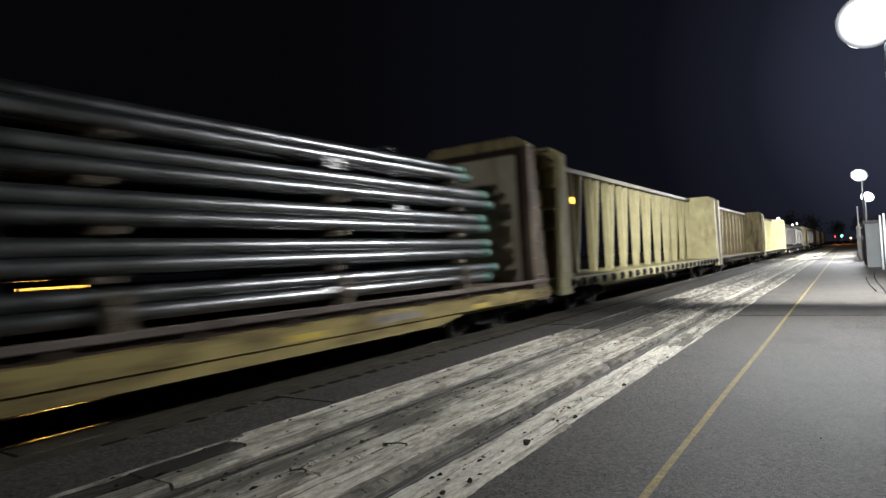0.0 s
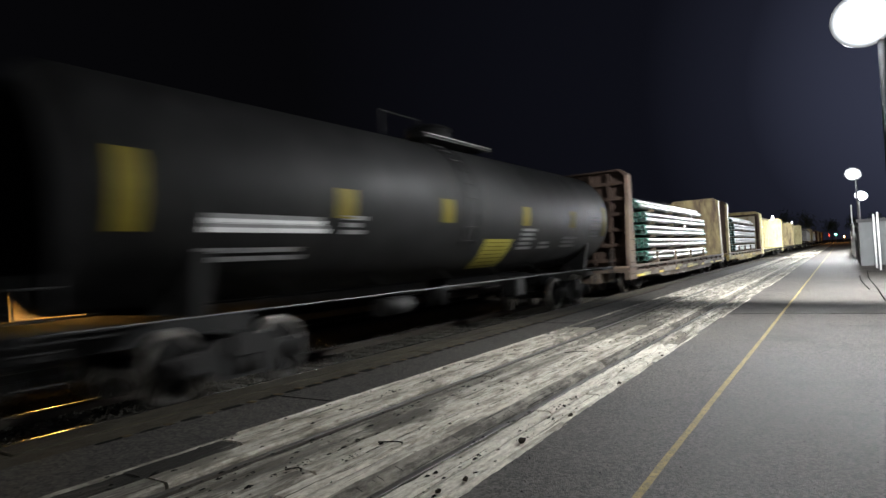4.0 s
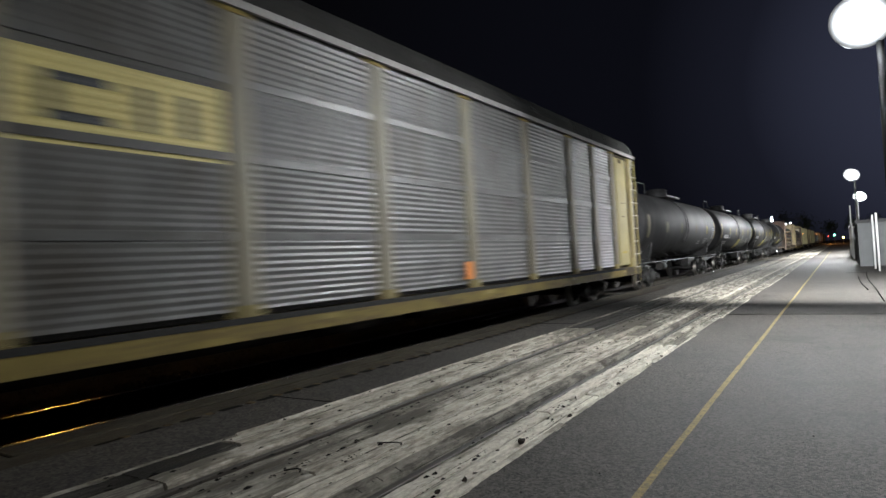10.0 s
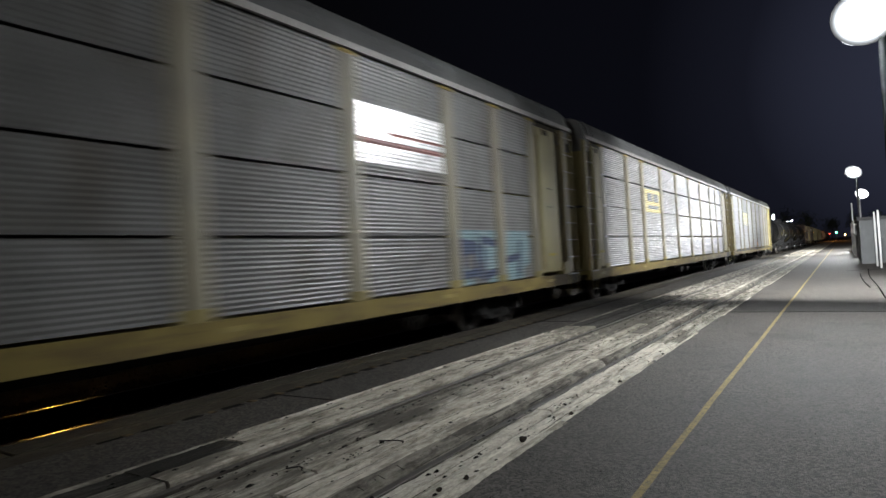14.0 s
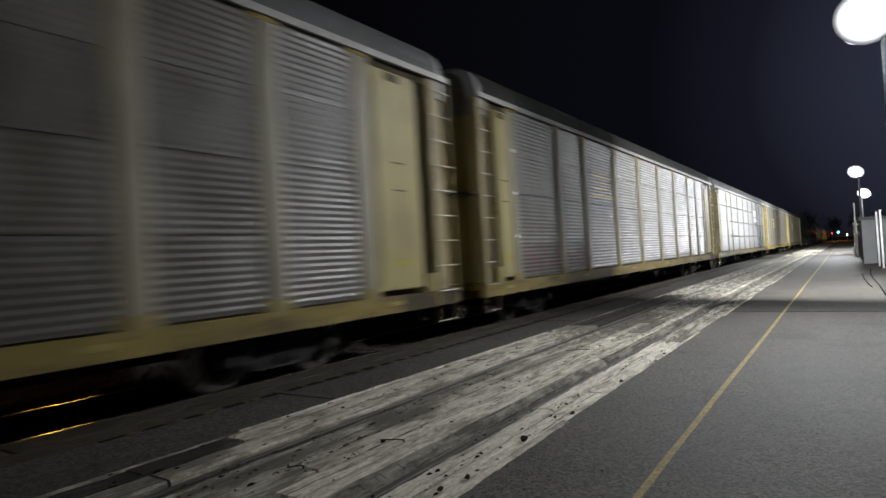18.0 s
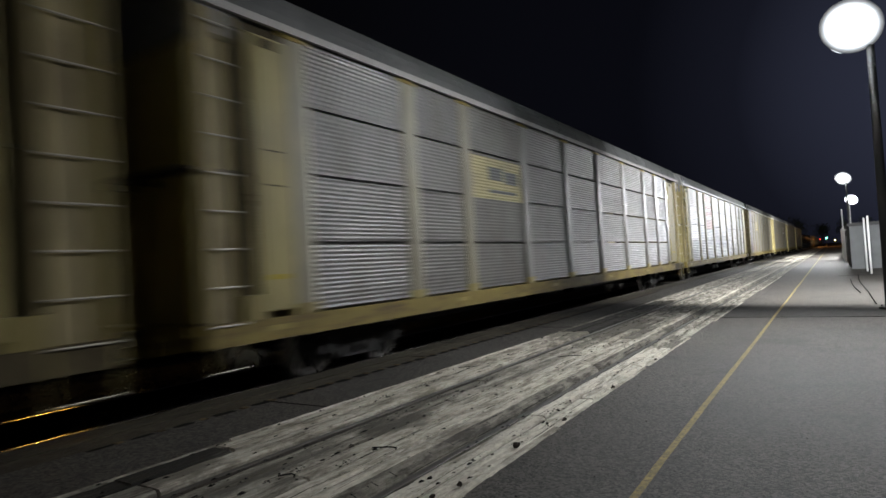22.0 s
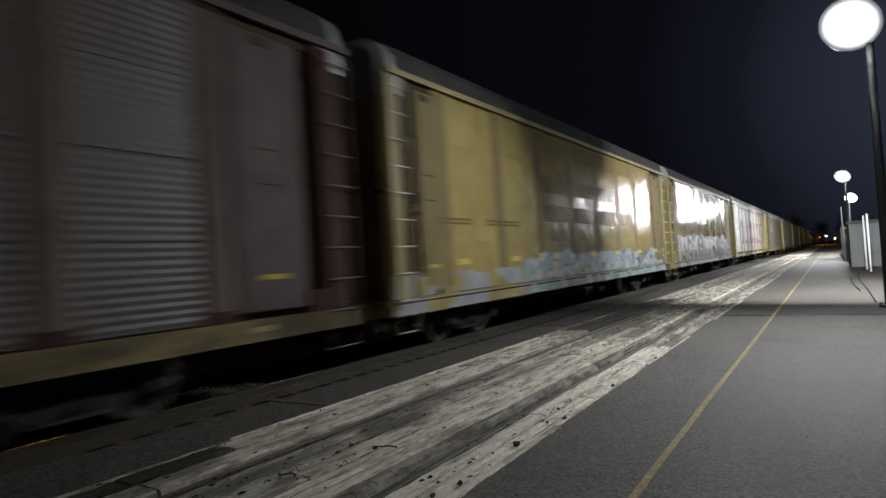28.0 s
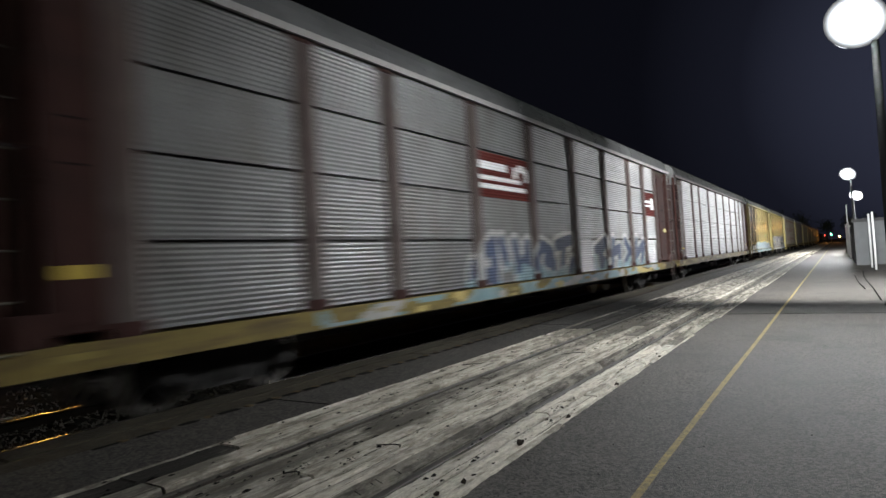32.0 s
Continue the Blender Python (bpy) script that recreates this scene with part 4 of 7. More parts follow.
    running_gear(car, (half - 3.75, -half + 3.75), (tip[1] - 0.2, tip[-1] + 0.2))
    return car


def panel_sign(car, y0, y1, z0, z1, material, bars, bar_material, label):
    """A painted panel with plain bars on it."""
    s = sprayed("logo_panel", car, SIDE - 0.03, y0, y1, z0, z1, lambda y, z: True, material, label, step=0.1)
    rib = PITCH.get(car.name, RIB)
    for a, b, c, d in bars:
        sprayed("logo_bar", s, SIDE - 0.03, a, b, c, d, lambda y, z: True, bar_material, "", lift=0.009, step=(b - a) / 4 - 1e-6, rib=rib)
    return s


def rack_middle(k):
    return -104.8 - 29.05 * k - 14.525


rack1 = autorack(rack_middle(0), "silver ribbed autorack car with faded yellow ends and sill", M_GALV, M_YELLOW, M_YELLOW, M_SILL, M_ROOFDARK, slots=False, post_m=M_POST, proud=0.02, channel=True)
panel_sign(rack1, -6.75, -4.1, 3.0, 3.95, M_LOGOYELLOW, [(-6.3, -5.6, 3.25, 3.35), (-6.3, -6.15, 3.3, 3.7), (-6.3, -5.6, 3.65, 3.75), (-5.3, -5.15, 3.25, 3.75), (-4.75, -4.6, 3.25, 3.75)],
           M_LOGODARK, "cream panel with dark logo bars")
rack2 = autorack(rack_middle(1), "silver autorack car with three dark slots and yellow posts", M_GALV, M_YELLOW, M_YELLOW, M_SILL, post_m=M_POST)
panel_sign(rack2, -6.7, -4.15, 3.06, 4.0, M_LOGOYELLOW, [(-6.3, -5.5, 3.5, 3.85), (-5.35, -4.5, 3.5, 3.85), (-6.3, -4.5, 3.2, 3.35)], M_LOGODARK, "cream panel with dark bars")
rack3 = autorack(rack_middle(2), "silver autorack car with a white and red striped sign", M_GALV, M_YELLOW, M_YELLOW, M_SILL, reflectors=False, post_m=M_POST)
panel_sign(rack3, 5.05, 7.7, 3.3, 4.3, M_SIGNGLOSS, [(5.1, 7.6, 3.62, 3.72), (5.9, 7.6, 3.82, 3.88)], M_RED, "white sign with thin red stripes")
rack4 = autorack(rack_middle(3), "grimy grey ribbed autorack car with a faded yellow sign", M_GALVDULL, M_YELLOW, M_YELLOW, M_SILL, M_ROOFDARK, slots=False, post_m=M_POST)
panel_sign(rack4, -6.5, -4.2, 3.25, 4.2, M_GALV, [(-6.4, -4.3, 3.3, 3.4), (-6.2, -4.4, 3.55, 3.62), (-6.2, -4.4, 3.74, 3.81), (-6.2, -4.4, 3.93, 4.0), (-6.2, -4.6, 4.1, 4.16)], M_SIGNDULL, "faded sign with yellow bars")
rack5 = autorack(rack_middle(4), "grey autorack car with red striped sign and pale graffiti", M_GALVDULL, M_YELLOW, M_YELLOW, M_SILL, slots=False, post_m=M_POST, proud=0.03)
panel_sign(rack5, -6.75, -4.1, 2.9, 4.95, M_RED, [(-6.3, -4.35, 4.4, 4.58), (-6.3, -4.75, 3.98, 4.16), (-6.3, -4.65, 3.5, 3.68)], M_TAGGREY, "red sign with three white bars")
rack6 = autorack(rack_middle(5), "silver autorack car with dark slots and a faded cream sign", M_GALVDULL, M_YELLOW, M_YELLOW, M_SILL, reflectors=False, post_m=M_GALVPOST, first_posts=M_POST)
panel_sign(rack6, -6.75, -4.1, 3.05, 4.0, M_LOGOFADED, [(-5.9, -5.2, 3.5, 3.8), (-5.1, -4.4, 3.45, 3.75), (-5.9, -4.5, 3.2, 3.28)], M_LOGODARK, "faded cream panel with dark bars")
rack7 = autorack(rack_middle(6), "whitewashed autorack car with large crimson painted letters", M_WHITEPANEL, M_YELLOW, M_YELLOW, M_SILL, slots=False, reflectors=False, post_m=M_WASHPOST, channel=True)
rack10 = autorack(-352.3 - 14.525, "dull brown-grey ribbed autorack car with brown doors", M_BROWNPANEL, M_BROWN, M_BROWNGREY, M_SILLDULL, M_ROOFDARK, slots=False, reflectors=False, post_m=M_POSTBROWN, eave_m=M_BROWNGREY)
rack11 = autorack(-381.35 - 14.525, "silver autorack car with oxide-brown posts and blue graffiti", M_GALV, M_BROWN, M_BROWN, M_SILL, reflectors=False, post_m=M_POSTBROWN, notice=False)
panel_sign(rack11, -3.95, -1.15, 3.02, 4.05, M_SIGNBROWN, [(-3.8, -2.4, 3.66, 3.84), (-3.8, -1.65, 3.42, 3.52), (-3.8, -1.4, 3.22, 3.33), (-2.05, -1.8, 3.55, 3.82), (-1.8, -1.4, 3.72, 3.9), (-1.45, -1.25, 3.5, 3.82)],
           M_TAG, "brown sign with white bars")
panel_sign(rack11, 9.65, 11.72, 3.02, 4.0, M_SIGNBROWN, [(10.0, 11.0, 3.56, 3.66), (10.05, 11.0, 3.4, 3.48), (10.95, 11.4, 3.3, 3.78)], M_TAG, "brown sign with white bars")


# two-unit articulated yellow rack
SMALL = (2.45, 2.35, 2.35, 2.35, 2.35, 2.35, 2.45)


def yellow_unit(middle, label):
    car = autorack(middle, label, M_YELLOWSMOOTH, M_YELLOW, M_YELLOWDIM, M_YELLOW, M_ROOFDARK, slots=False, rows=4, length=21.3, columns=SMALL, ribs=False, reflectors=False, post_m=M_YELLOWDIM, proud=-0.01, eave_m=M_YELLOW)
    return car


unit8 = yellow_unit(-319.2, "faded yellow autorack unit with black and white graffiti")
unit9 = yellow_unit(-341.25, "faded yellow autorack unit with pale blue graffiti")

for z in (2.05, 3.07, 4.08):
    block("joint_strip", (SIDE - 0.012, SIDE + 0.004, -11.75, 11.75, z - 0.02, z + 0.085), M_GALV, rack1)
for y, z, w in ((-3.9, 4.04, 2.4), (-0.9, 3.03, 2.4), (-0.9, 2.5, 2.3), (2.0, 4.04, 2.3)):
    block("joint_strip", (SIDE - 0.012, SIDE - 0.004, y, y + w, z, z + 0.06), M_GALV, rack5)
block("yellow_plate", (SIDE + 0.0255, SIDE + 0.03, 12.75, 13.2, 2.36, 2.52), M_YREFLECT, rack11, "yellow plate on the brown door bay")
block("yellow_plate", (SIDE + 0.0255, SIDE + 0.03, -12.5, -12.15, 1.68, 1.82), M_YREFLECT, rack11, "yellow plate on the brown door bay")

block("orange_plate", (SIDE + 0.0255, SIDE + 0.03, 1.55, 1.85, 1.22, 1.58), M_ORANGE, rack1, "small orange plate low on a post")

# painted letters and tags
def inside(rects):
    def mask(y, z):
        return any(a <= y <= b and c <= z <= d for a, b, c, d in rects)
    return mask


def post_places(columns):
    ys = [-sum(columns) / 2]
    for c in columns:
        ys.append(ys[-1] + c)
    return ys


def over_posts(name, car, z0, z1, mask, material, lift=0.019, columns=COLUMNS):
    """The same paint where it runs on across the posts."""
    ys = post_places(columns)
    for y in ys:
        if any(mask(y, z0 + (z1 - z0) * k / 40) for k in range(41)):
            sprayed(name, car, SIDE, y - 0.18, y + 0.18, z0, z1, mask, material, "", False, lift, 0.06)


BLOCKS = [  # crimson block letters: along the side, up the side
    (-8.78, -8.45, 1.0, 4.9), (-8.45, -7.2, 3.32, 3.78), (-7.75, -7.2, 1.85, 3.32), (-8.45, -7.2, 1.8, 2.05), (-8.4, -8.0, 0.95, 1.8), (-6.0, -5.62, 2.0, 3.85), (-6.0, -3.2, 1.8, 2.05), (-3.55, -3.2, 2.05, 3.95),
    (-4.5, -4.2, 2.8, 4.78), (-4.62, -4.0, 0.95, 1.8), (-2.2, -1.28, 3.16, 3.85), (-2.1, -1.28, 1.82, 2.28), (-1.28, -0.6, 1.0, 4.78), (-0.5, 0.45, 3.2, 3.85), (-0.5, 0.55, 1.8, 2.36)]
BLOCKS += [(1.36, 2.9, 3.15, 3.88), (3.77, 4.7, 3.17, 3.82), (1.36, 2.9, 1.77, 2.33), (1.91, 2.26, 0.95, 1.8), (3.77, 4.85, 1.8, 2.28), (5.25, 7.5, 1.83, 2.13), (5.25, 7.4, 3.55, 3.78), (6.8, 7.55, 2.65, 3.3),
           (8.25, 10.7, 3.66, 3.9), (8.2, 8.75, 2.5, 3.66), (9.4, 9.85, 1.95, 3.12), (7.58, 9.85, 1.74, 1.97), (7.35, 7.62, 1.95, 2.6), (-8.8, 10.85, 4.76, 4.96)]
backing = lambda y, z: -8.45 + 0.1 * math.sin(z * 3) < y < -1.3 and z < 4.72 and noise.noise(Vector((y * 0.9, z * 0.7, 5.0))) > -0.28
sprayed("graffiti", rack7, SIDE - 0.03, -8.6, -1.2, 1.06, 4.8, backing, M_CREAMWASH, "cream sprayed ground behind the letters", lift=0.003, step=0.07)
sprayed("graffiti", rack7, SIDE - 0.03, -11.6, 11.0, 1.06, 5.0, inside(BLOCKS), M_REDSPRAY, "large crimson sprayed block letters", step=0.07)
over_posts("graffiti", rack7, 1.05, 4.95, inside(BLOCKS), M_REDSPRAY)
for k, (y, w, mt) in enumerate(((-8.8, 1.6, M_SIGNDULL), (-2.5, 1.1, M_BLUESPRAY), (-1.0, 1.4, M_SIGNDULL), (1.2, 1.0, M_BLUESPRAY), (3.0, 2.0, M_SIGNDULL), (6.0, 1.2, M_SIGNDULL))):
    sprayed("sill_paint", rack7, SIDE + 0.042, y, y + w, 0.76, 1.02, lambda yy, z: noise.noise(Vector((yy * 2.1, z * 5, k))) > -0.15, mt, "streaks of paint on the sill", False, 0.002, 0.05)


def tag_row(car, y0, y1, z0, z1, fill, line, label, seed, ribs=True, x=SIDE - 0.03, width=0.085):
    """A run of overlapping sprayed letters: a pale cloud and bold outlines."""
    r = random.Random(seed)
    sprayed("graffiti", car, x, y0, y1, z0, z1, cloudy(y0, y1, z0, z1, 0.9, -0.12, seed), fill, label, ribs, 0.005 if ribs else 0.026, 0.07)
    seg = []
    y = y0 + 0.3
    while y < y1 - 0.5:
        w = r.uniform(0.5, 0.95)
        b, t = z0 + r.uniform(0.05, 0.25), z1 - r.uniform(0.05, 0.35)
        m = (b + t) / 2 + r.uniform(-0.15, 0.15)
        lean = r.uniform(-0.2, 0.3)
        kind = r.randrange(5)
        seg.append((y, b, y + lean, t))
        if kind in (0, 2):
            seg += [(y + lean, t, y + w, t - 0.1), (y, b, y + w, b + 0.1)]
        if kind in (1, 2, 4):
            seg += [(y + lean / 2, m, y + w, m + 0.1), (y + w, b, y + w + lean, t)]
        if kind == 3:
            seg += [(y + lean, t, y + w, b), (y, b, y + w, t)]
        y += w + r.uniform(0.2, 0.4)
    sprayed("graffiti_outline", car, x, y0, y1 + 0.3, z0, z1, strokes(seg, width), line, "", ribs, 0.009 if ribs else 0.03, 0.05)


WILD = [(-4.3, 1.25, -4.2, 1.5), (-3.7, 1.8, -3.3, 2.0), (-3.3, 2.0, -3.3, 1.15), (-3.3, 1.15, -3.7, 1.3), (-2.9, 2.0, -2.75, 1.6), (-2.2, 1.95, -2.0, 1.12), (-1.5, 1.92, -1.5, 1.12), (-2.0, 1.3, -1.5, 1.7),
        (-1.1, 1.45, -0.6, 1.9), (-0.6, 1.9, 0.0, 1.72), (-1.1, 1.45, -0.5, 1.12), (-0.4, 1.5, 0.1, 1.45), (0.1, 1.45, 0.0, 1.15), (0.4, 1.9, 1.45, 2.05), (0.95, 2.0, 0.7, 1.15), (1.3, 1.13, 1.5, 1.4)]
WILD += [(3.6, 1.7, 4.6, 2.0), (4.6, 1.95, 4.0, 1.55), (4.0, 1.55, 4.7, 1.2), (4.7, 1.2, 3.7, 1.3), (5.5, 2.0, 5.2, 1.15), (5.3, 1.6, 6.2, 1.75), (6.2, 1.75, 6.0, 1.15),
         (6.9, 2.0, 7.5, 1.6), (7.5, 1.6, 6.8, 1.2), (8.4, 2.0, 8.2, 1.2), (8.4, 1.5, 9.4, 1.9), (9.4, 1.7, 9.0, 1.2)]
halo, body = strokes(WILD, 0.3), strokes(WILD, 0.17)
sprayed("graffiti", rack11, SIDE - 0.03, -5.0, 10.2, 1.06, 2.3, halo, M_WHITESPRAY, "white halo round blue sprayed letters", step=0.06)
sprayed("graffiti_letter", rack11, SIDE - 0.03, -5.0, 10.2, 1.06, 2.3, body, M_BLUESPRAY, "bold blue sprayed letters", lift=0.009, step=0.06)
sprayed("graffiti_shade", rack11, SIDE - 0.03, -5.0, 10.2, 1.06, 1.6, lambda y, z: halo(y, z) and noise.noise(Vector((y * 1.6, z * 2.4, 3.3))) > (z - 1.2) * 1.4, M_TEALSPRAY, "teal fill low on the sprayed letters", lift=0.0115, step=0.06)
over_posts("graffiti", rack11, 1.06, 2.3, halo, M_WHITESPRAY)
over_posts("graffiti_letter", rack11, 1.06, 2.3, body, M_BLUESPRAY, 0.022)
tag_row(rack5, -11.2, 3.6, 1.02, 2.15, M_PALESPRAY, M_WHITESPRAY, "faded white and blue sprayed letters", 8)
tag_row(rack3, 7.9, 11.4, 1.05, 2.2, M_TEALSPRAY, M_BLUESPRAY, "faint blue-grey sprayed tag", 14)
tag_row(rack4, -11.4, -6.9, 1.05, 1.9, M_GALVDULL, M_REDFAINT, "faint red sprayed tag", 21)


def wash(y0, y1, top, seed):
    """White wash with a ragged upper edge."""
    def mask(y, z):
        return y0 < y < y1 and z < top + 0.22 * noise.noise(Vector((y * 1.1, seed, 0.3))) and noise.noise(Vector((y * 1.6, z * 2.2, seed))) > -0.42
    return mask


def painted(unit, y0, y1, mask, material, label, lift):
    """Paint on a yellow unit: on the sheets and on the sill below them."""
    sprayed("graffiti", unit, SIDE - 0.03, y0, y1, 1.05, 2.75, mask, material, label, False, lift + 0.009, 0.06)
    sprayed("graffiti", unit, SIDE + 0.04, y0, y1, 0.75, 1.03, mask, material, label, False, lift - 0.022, 0.06)


painted(unit8, -8.6, 3.7, wash(-8.6, 3.6, 2.32, 4.0), M_WHITESPRAY, "tall white sprayed letters", 0.026)
CUTS = [(-8.2, 2.3, -7.9, 0.9), (-7.2, 1.9, -6.8, 1.5), (-7.4, 1.0, -6.7, 0.85), (-6.1, 2.3, -6.2, 0.85), (-5.85, 2.05, -5.3, 1.95), (-5.8, 1.35, -5.25, 1.2), (-4.45, 2.3, -4.0, 2.3), (-4.25, 2.3, -4.2, 2.1),
        (-5.0, 1.8, -4.8, 1.75), (-3.4, 1.85, -3.2, 1.75), (-4.3, 1.2, -4.0, 0.9), (-4.15, 1.3, -4.15, 1.1), (-3.2, 2.1, -3.3, 0.85), (-0.95, 2.2, -1.0, 0.9), (-0.5, 2.25, 0.5, 2.25), (0.75, 2.25, 0.7, 0.85)]
CUTS += [(1.1, 2.25, 1.9, 2.2), (1.5, 2.2, 1.5, 1.5), (2.3, 2.2, 2.4, 0.9), (2.6, 2.15, 3.3, 1.8), (3.3, 1.8, 2.6, 1.5), (2.6, 1.5, 3.5, 1.0)]
painted(unit8, -8.6, 3.9, strokes(CUTS, 0.1), M_BLACKSPRAY, "black outlines of the sprayed letters", 0.03)
sprayed("graffiti", unit8, SIDE - 0.03, -3.1, -1.5, 1.6, 2.4, lambda y, z: not (-2.7 < y < -2.2 and 1.85 < z < 2.2), M_PURPLESPRAY, "dull purple sprayed block", False, 0.041, 0.06)
TANGLE = [(4.2, 1.0, 4.5, 2.2), (4.5, 2.2, 5.0, 1.9), (4.4, 1.6, 5.1, 1.5), (5.3, 2.3, 5.1, 0.95), (5.3, 1.2, 5.9, 1.0), (5.9, 1.0, 6.0, 1.7), (6.3, 2.2, 6.4, 1.0), (6.4, 1.7, 7.0, 2.2), (6.4, 1.6, 7.1, 0.95),
          (7.4, 1.0, 7.7, 2.2), (7.7, 2.2, 8.1, 1.0), (7.5, 1.5, 8.0, 1.5), (8.4, 2.2, 8.4, 1.0), (8.4, 2.2, 9.1, 2.0), (8.4, 1.6, 9.0, 1.6), (9.1, 2.0, 9.4, 1.0), (9.4, 1.0, 9.8, 2.1)]
painted(unit8, 3.9, 10.0, lambda y, z: z < 2.3 + 0.2 * math.sin(y * 2.2), M_PALESPRAY, "pale ground of the tangled letters", 0.024)
painted(unit8, 3.9, 10.0, lambda y, z: z < 2.25 + 0.2 * math.sin(y * 2.2) and noise.noise(Vector((y * 1.9, z * 2.0, 1.0))) > 0.0, M_BLUESPRAY, "dark blue fill of the tangled letters", 0.027)
painted(unit8, 3.9, 10.0, lambda y, z: z < 2.3 + 0.2 * math.sin(y * 2.2) and noise.noise(Vector((y * 5.2, z * 3.6, 6.0))) > 0.2, M_WHITESPRAY, "white strokes in the tangle", 0.03)
painted(unit8, 3.9, 10.0, strokes(TANGLE, 0.085), M_BLACKSPRAY, "black strokes in the tangle", 0.033)
ragged = lambda y, seed: 1.72 + 0.3 * noise.noise(Vector((y * 0.8, seed, 1.0))) + 0.12 * noise.noise(Vector((y * 3.1, seed, 2.0)))
painted(unit9, -4.8, 10.2, lambda y, z: z < ragged(y, 2.0) and noise.noise(Vector((y * 1.3, z * 2, 2.0))) > -0.35, M_TEALSPRAY, "band of pale blue spray paint", 0.026)
painted(unit9, -4.4, 10.0, lambda y, z: z < ragged(y, 2.0) and noise.noise(Vector((y * 2.2 + z, z * 2.8, 5.0))) > 0.12, M_WHITESPRAY, "white strokes over the pale blue", 0.029)
painted(unit9, -4.4, 10.0, lambda y, z: 1.0 < z < ragged(y, 2.0) and abs(noise.noise(Vector((y * 1.9 - z, z * 2.2, 8.0)))) < 0.055, M_BLUESPRAY, "thin dark outlines in the sprayed band", 0.032)
painted(unit9, -10.2, -4.9, lambda y, z: z < 1.45 and noise.noise(Vector((y * 0.9, z * 1.8, 12.0))) > -0.1, M_PALESPRAY, "grey wash over old paint", 0.026)
for k, mt in enumerate((M_TEALSPRAY, M_WHITESPRAY, M_SIGNDULL)):
    sprayed("sill_paint", rack11, SIDE + 0.042, -9.0, 11.5, 0.76, 1.02, lambda yy, z: noise.noise(Vector((yy * 0.9, z * 3.0, 3.0 * k))) > (-0.05, 0.24, 0.34)[k], mt, "overspray on the sill", False, 0.002 + 0.002 * k, 0.06)

# rows of small slits pressed into the yellow units
def slit_band(unit, y0, y1, z):
    """One pressed strip: plain rows stand proud, dark rows lie back."""
    # no openings are cut: the slits' dark is in the colour of the rows
    bm = bmesh.new()
    rows = []
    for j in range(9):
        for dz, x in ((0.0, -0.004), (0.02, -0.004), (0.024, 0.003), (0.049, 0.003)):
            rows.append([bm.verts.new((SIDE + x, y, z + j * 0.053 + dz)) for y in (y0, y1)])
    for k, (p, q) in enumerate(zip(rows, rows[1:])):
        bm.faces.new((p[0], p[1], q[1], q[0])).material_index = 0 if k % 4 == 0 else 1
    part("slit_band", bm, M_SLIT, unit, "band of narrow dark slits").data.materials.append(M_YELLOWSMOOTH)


for unit, first in ((unit8, 0), (unit9, 2)):
    for k, c in enumerate(SMALL[:-1]):
        if k < first:
            continue
        y0 = -sum(SMALL) / 2 + sum(SMALL[:k]) + 0.24
        for z in (1.08, 2.6, 3.4, 4.5):
            slit_band(unit, y0, y0 + c - 0.48, z)
        if unit is unit8:
            # flat bars over the paint carry the dark of the slits in their colour
            bm = bmesh.new()
            for j in range(9):
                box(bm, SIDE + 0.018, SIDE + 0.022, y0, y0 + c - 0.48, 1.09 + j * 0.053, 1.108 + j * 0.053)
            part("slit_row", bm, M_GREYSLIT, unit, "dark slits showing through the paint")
    for y in (-8.0, -5.5, -2.9, 0.2, 2.8, 5.8, 8.4):
        block("yellow_plate", (SIDE + 0.014, SIDE + 0.019, y, y + 0.5, 1.58, 1.7), M_YREFLECT, unit, "bright yellow notice")
    block("side_seam", (SIDE + 0.0405, SIDE + 0.046, -10.2, 10.2, 0.945, 0.975), M_GAP, unit)
for y in (-9.0, -6.6):
    for z in (2.42, 2.5):
        block("lettering_bar", (SIDE - 0.008, SIDE + 0.004, y, y + 1.7, z, z + 0.045), M_SLIT, unit9)


# tank cars
def decal_on_shell(bm, y0, y1, z0, z1, zc, r, skew=0.0, n=8):
    a0, a1 = math.asin((z0 - zc) / r), math.asin((z1 - zc) / r)
    rows = []
    for k in range(n + 1):
        a = a0 + (a1 - a0) * k / n
        s = skew * k / n
        rows.append([bm.verts.new((math.cos(a) * r, y + s, zc + math.sin(a) * r)) for y in (y0, y1)])
    for p, q in zip(rows, rows[1:]):
        bm.faces.new((p[0], p[1], q[1], q[0]))


TANK_Z, TANK_R = 2.73, 1.52


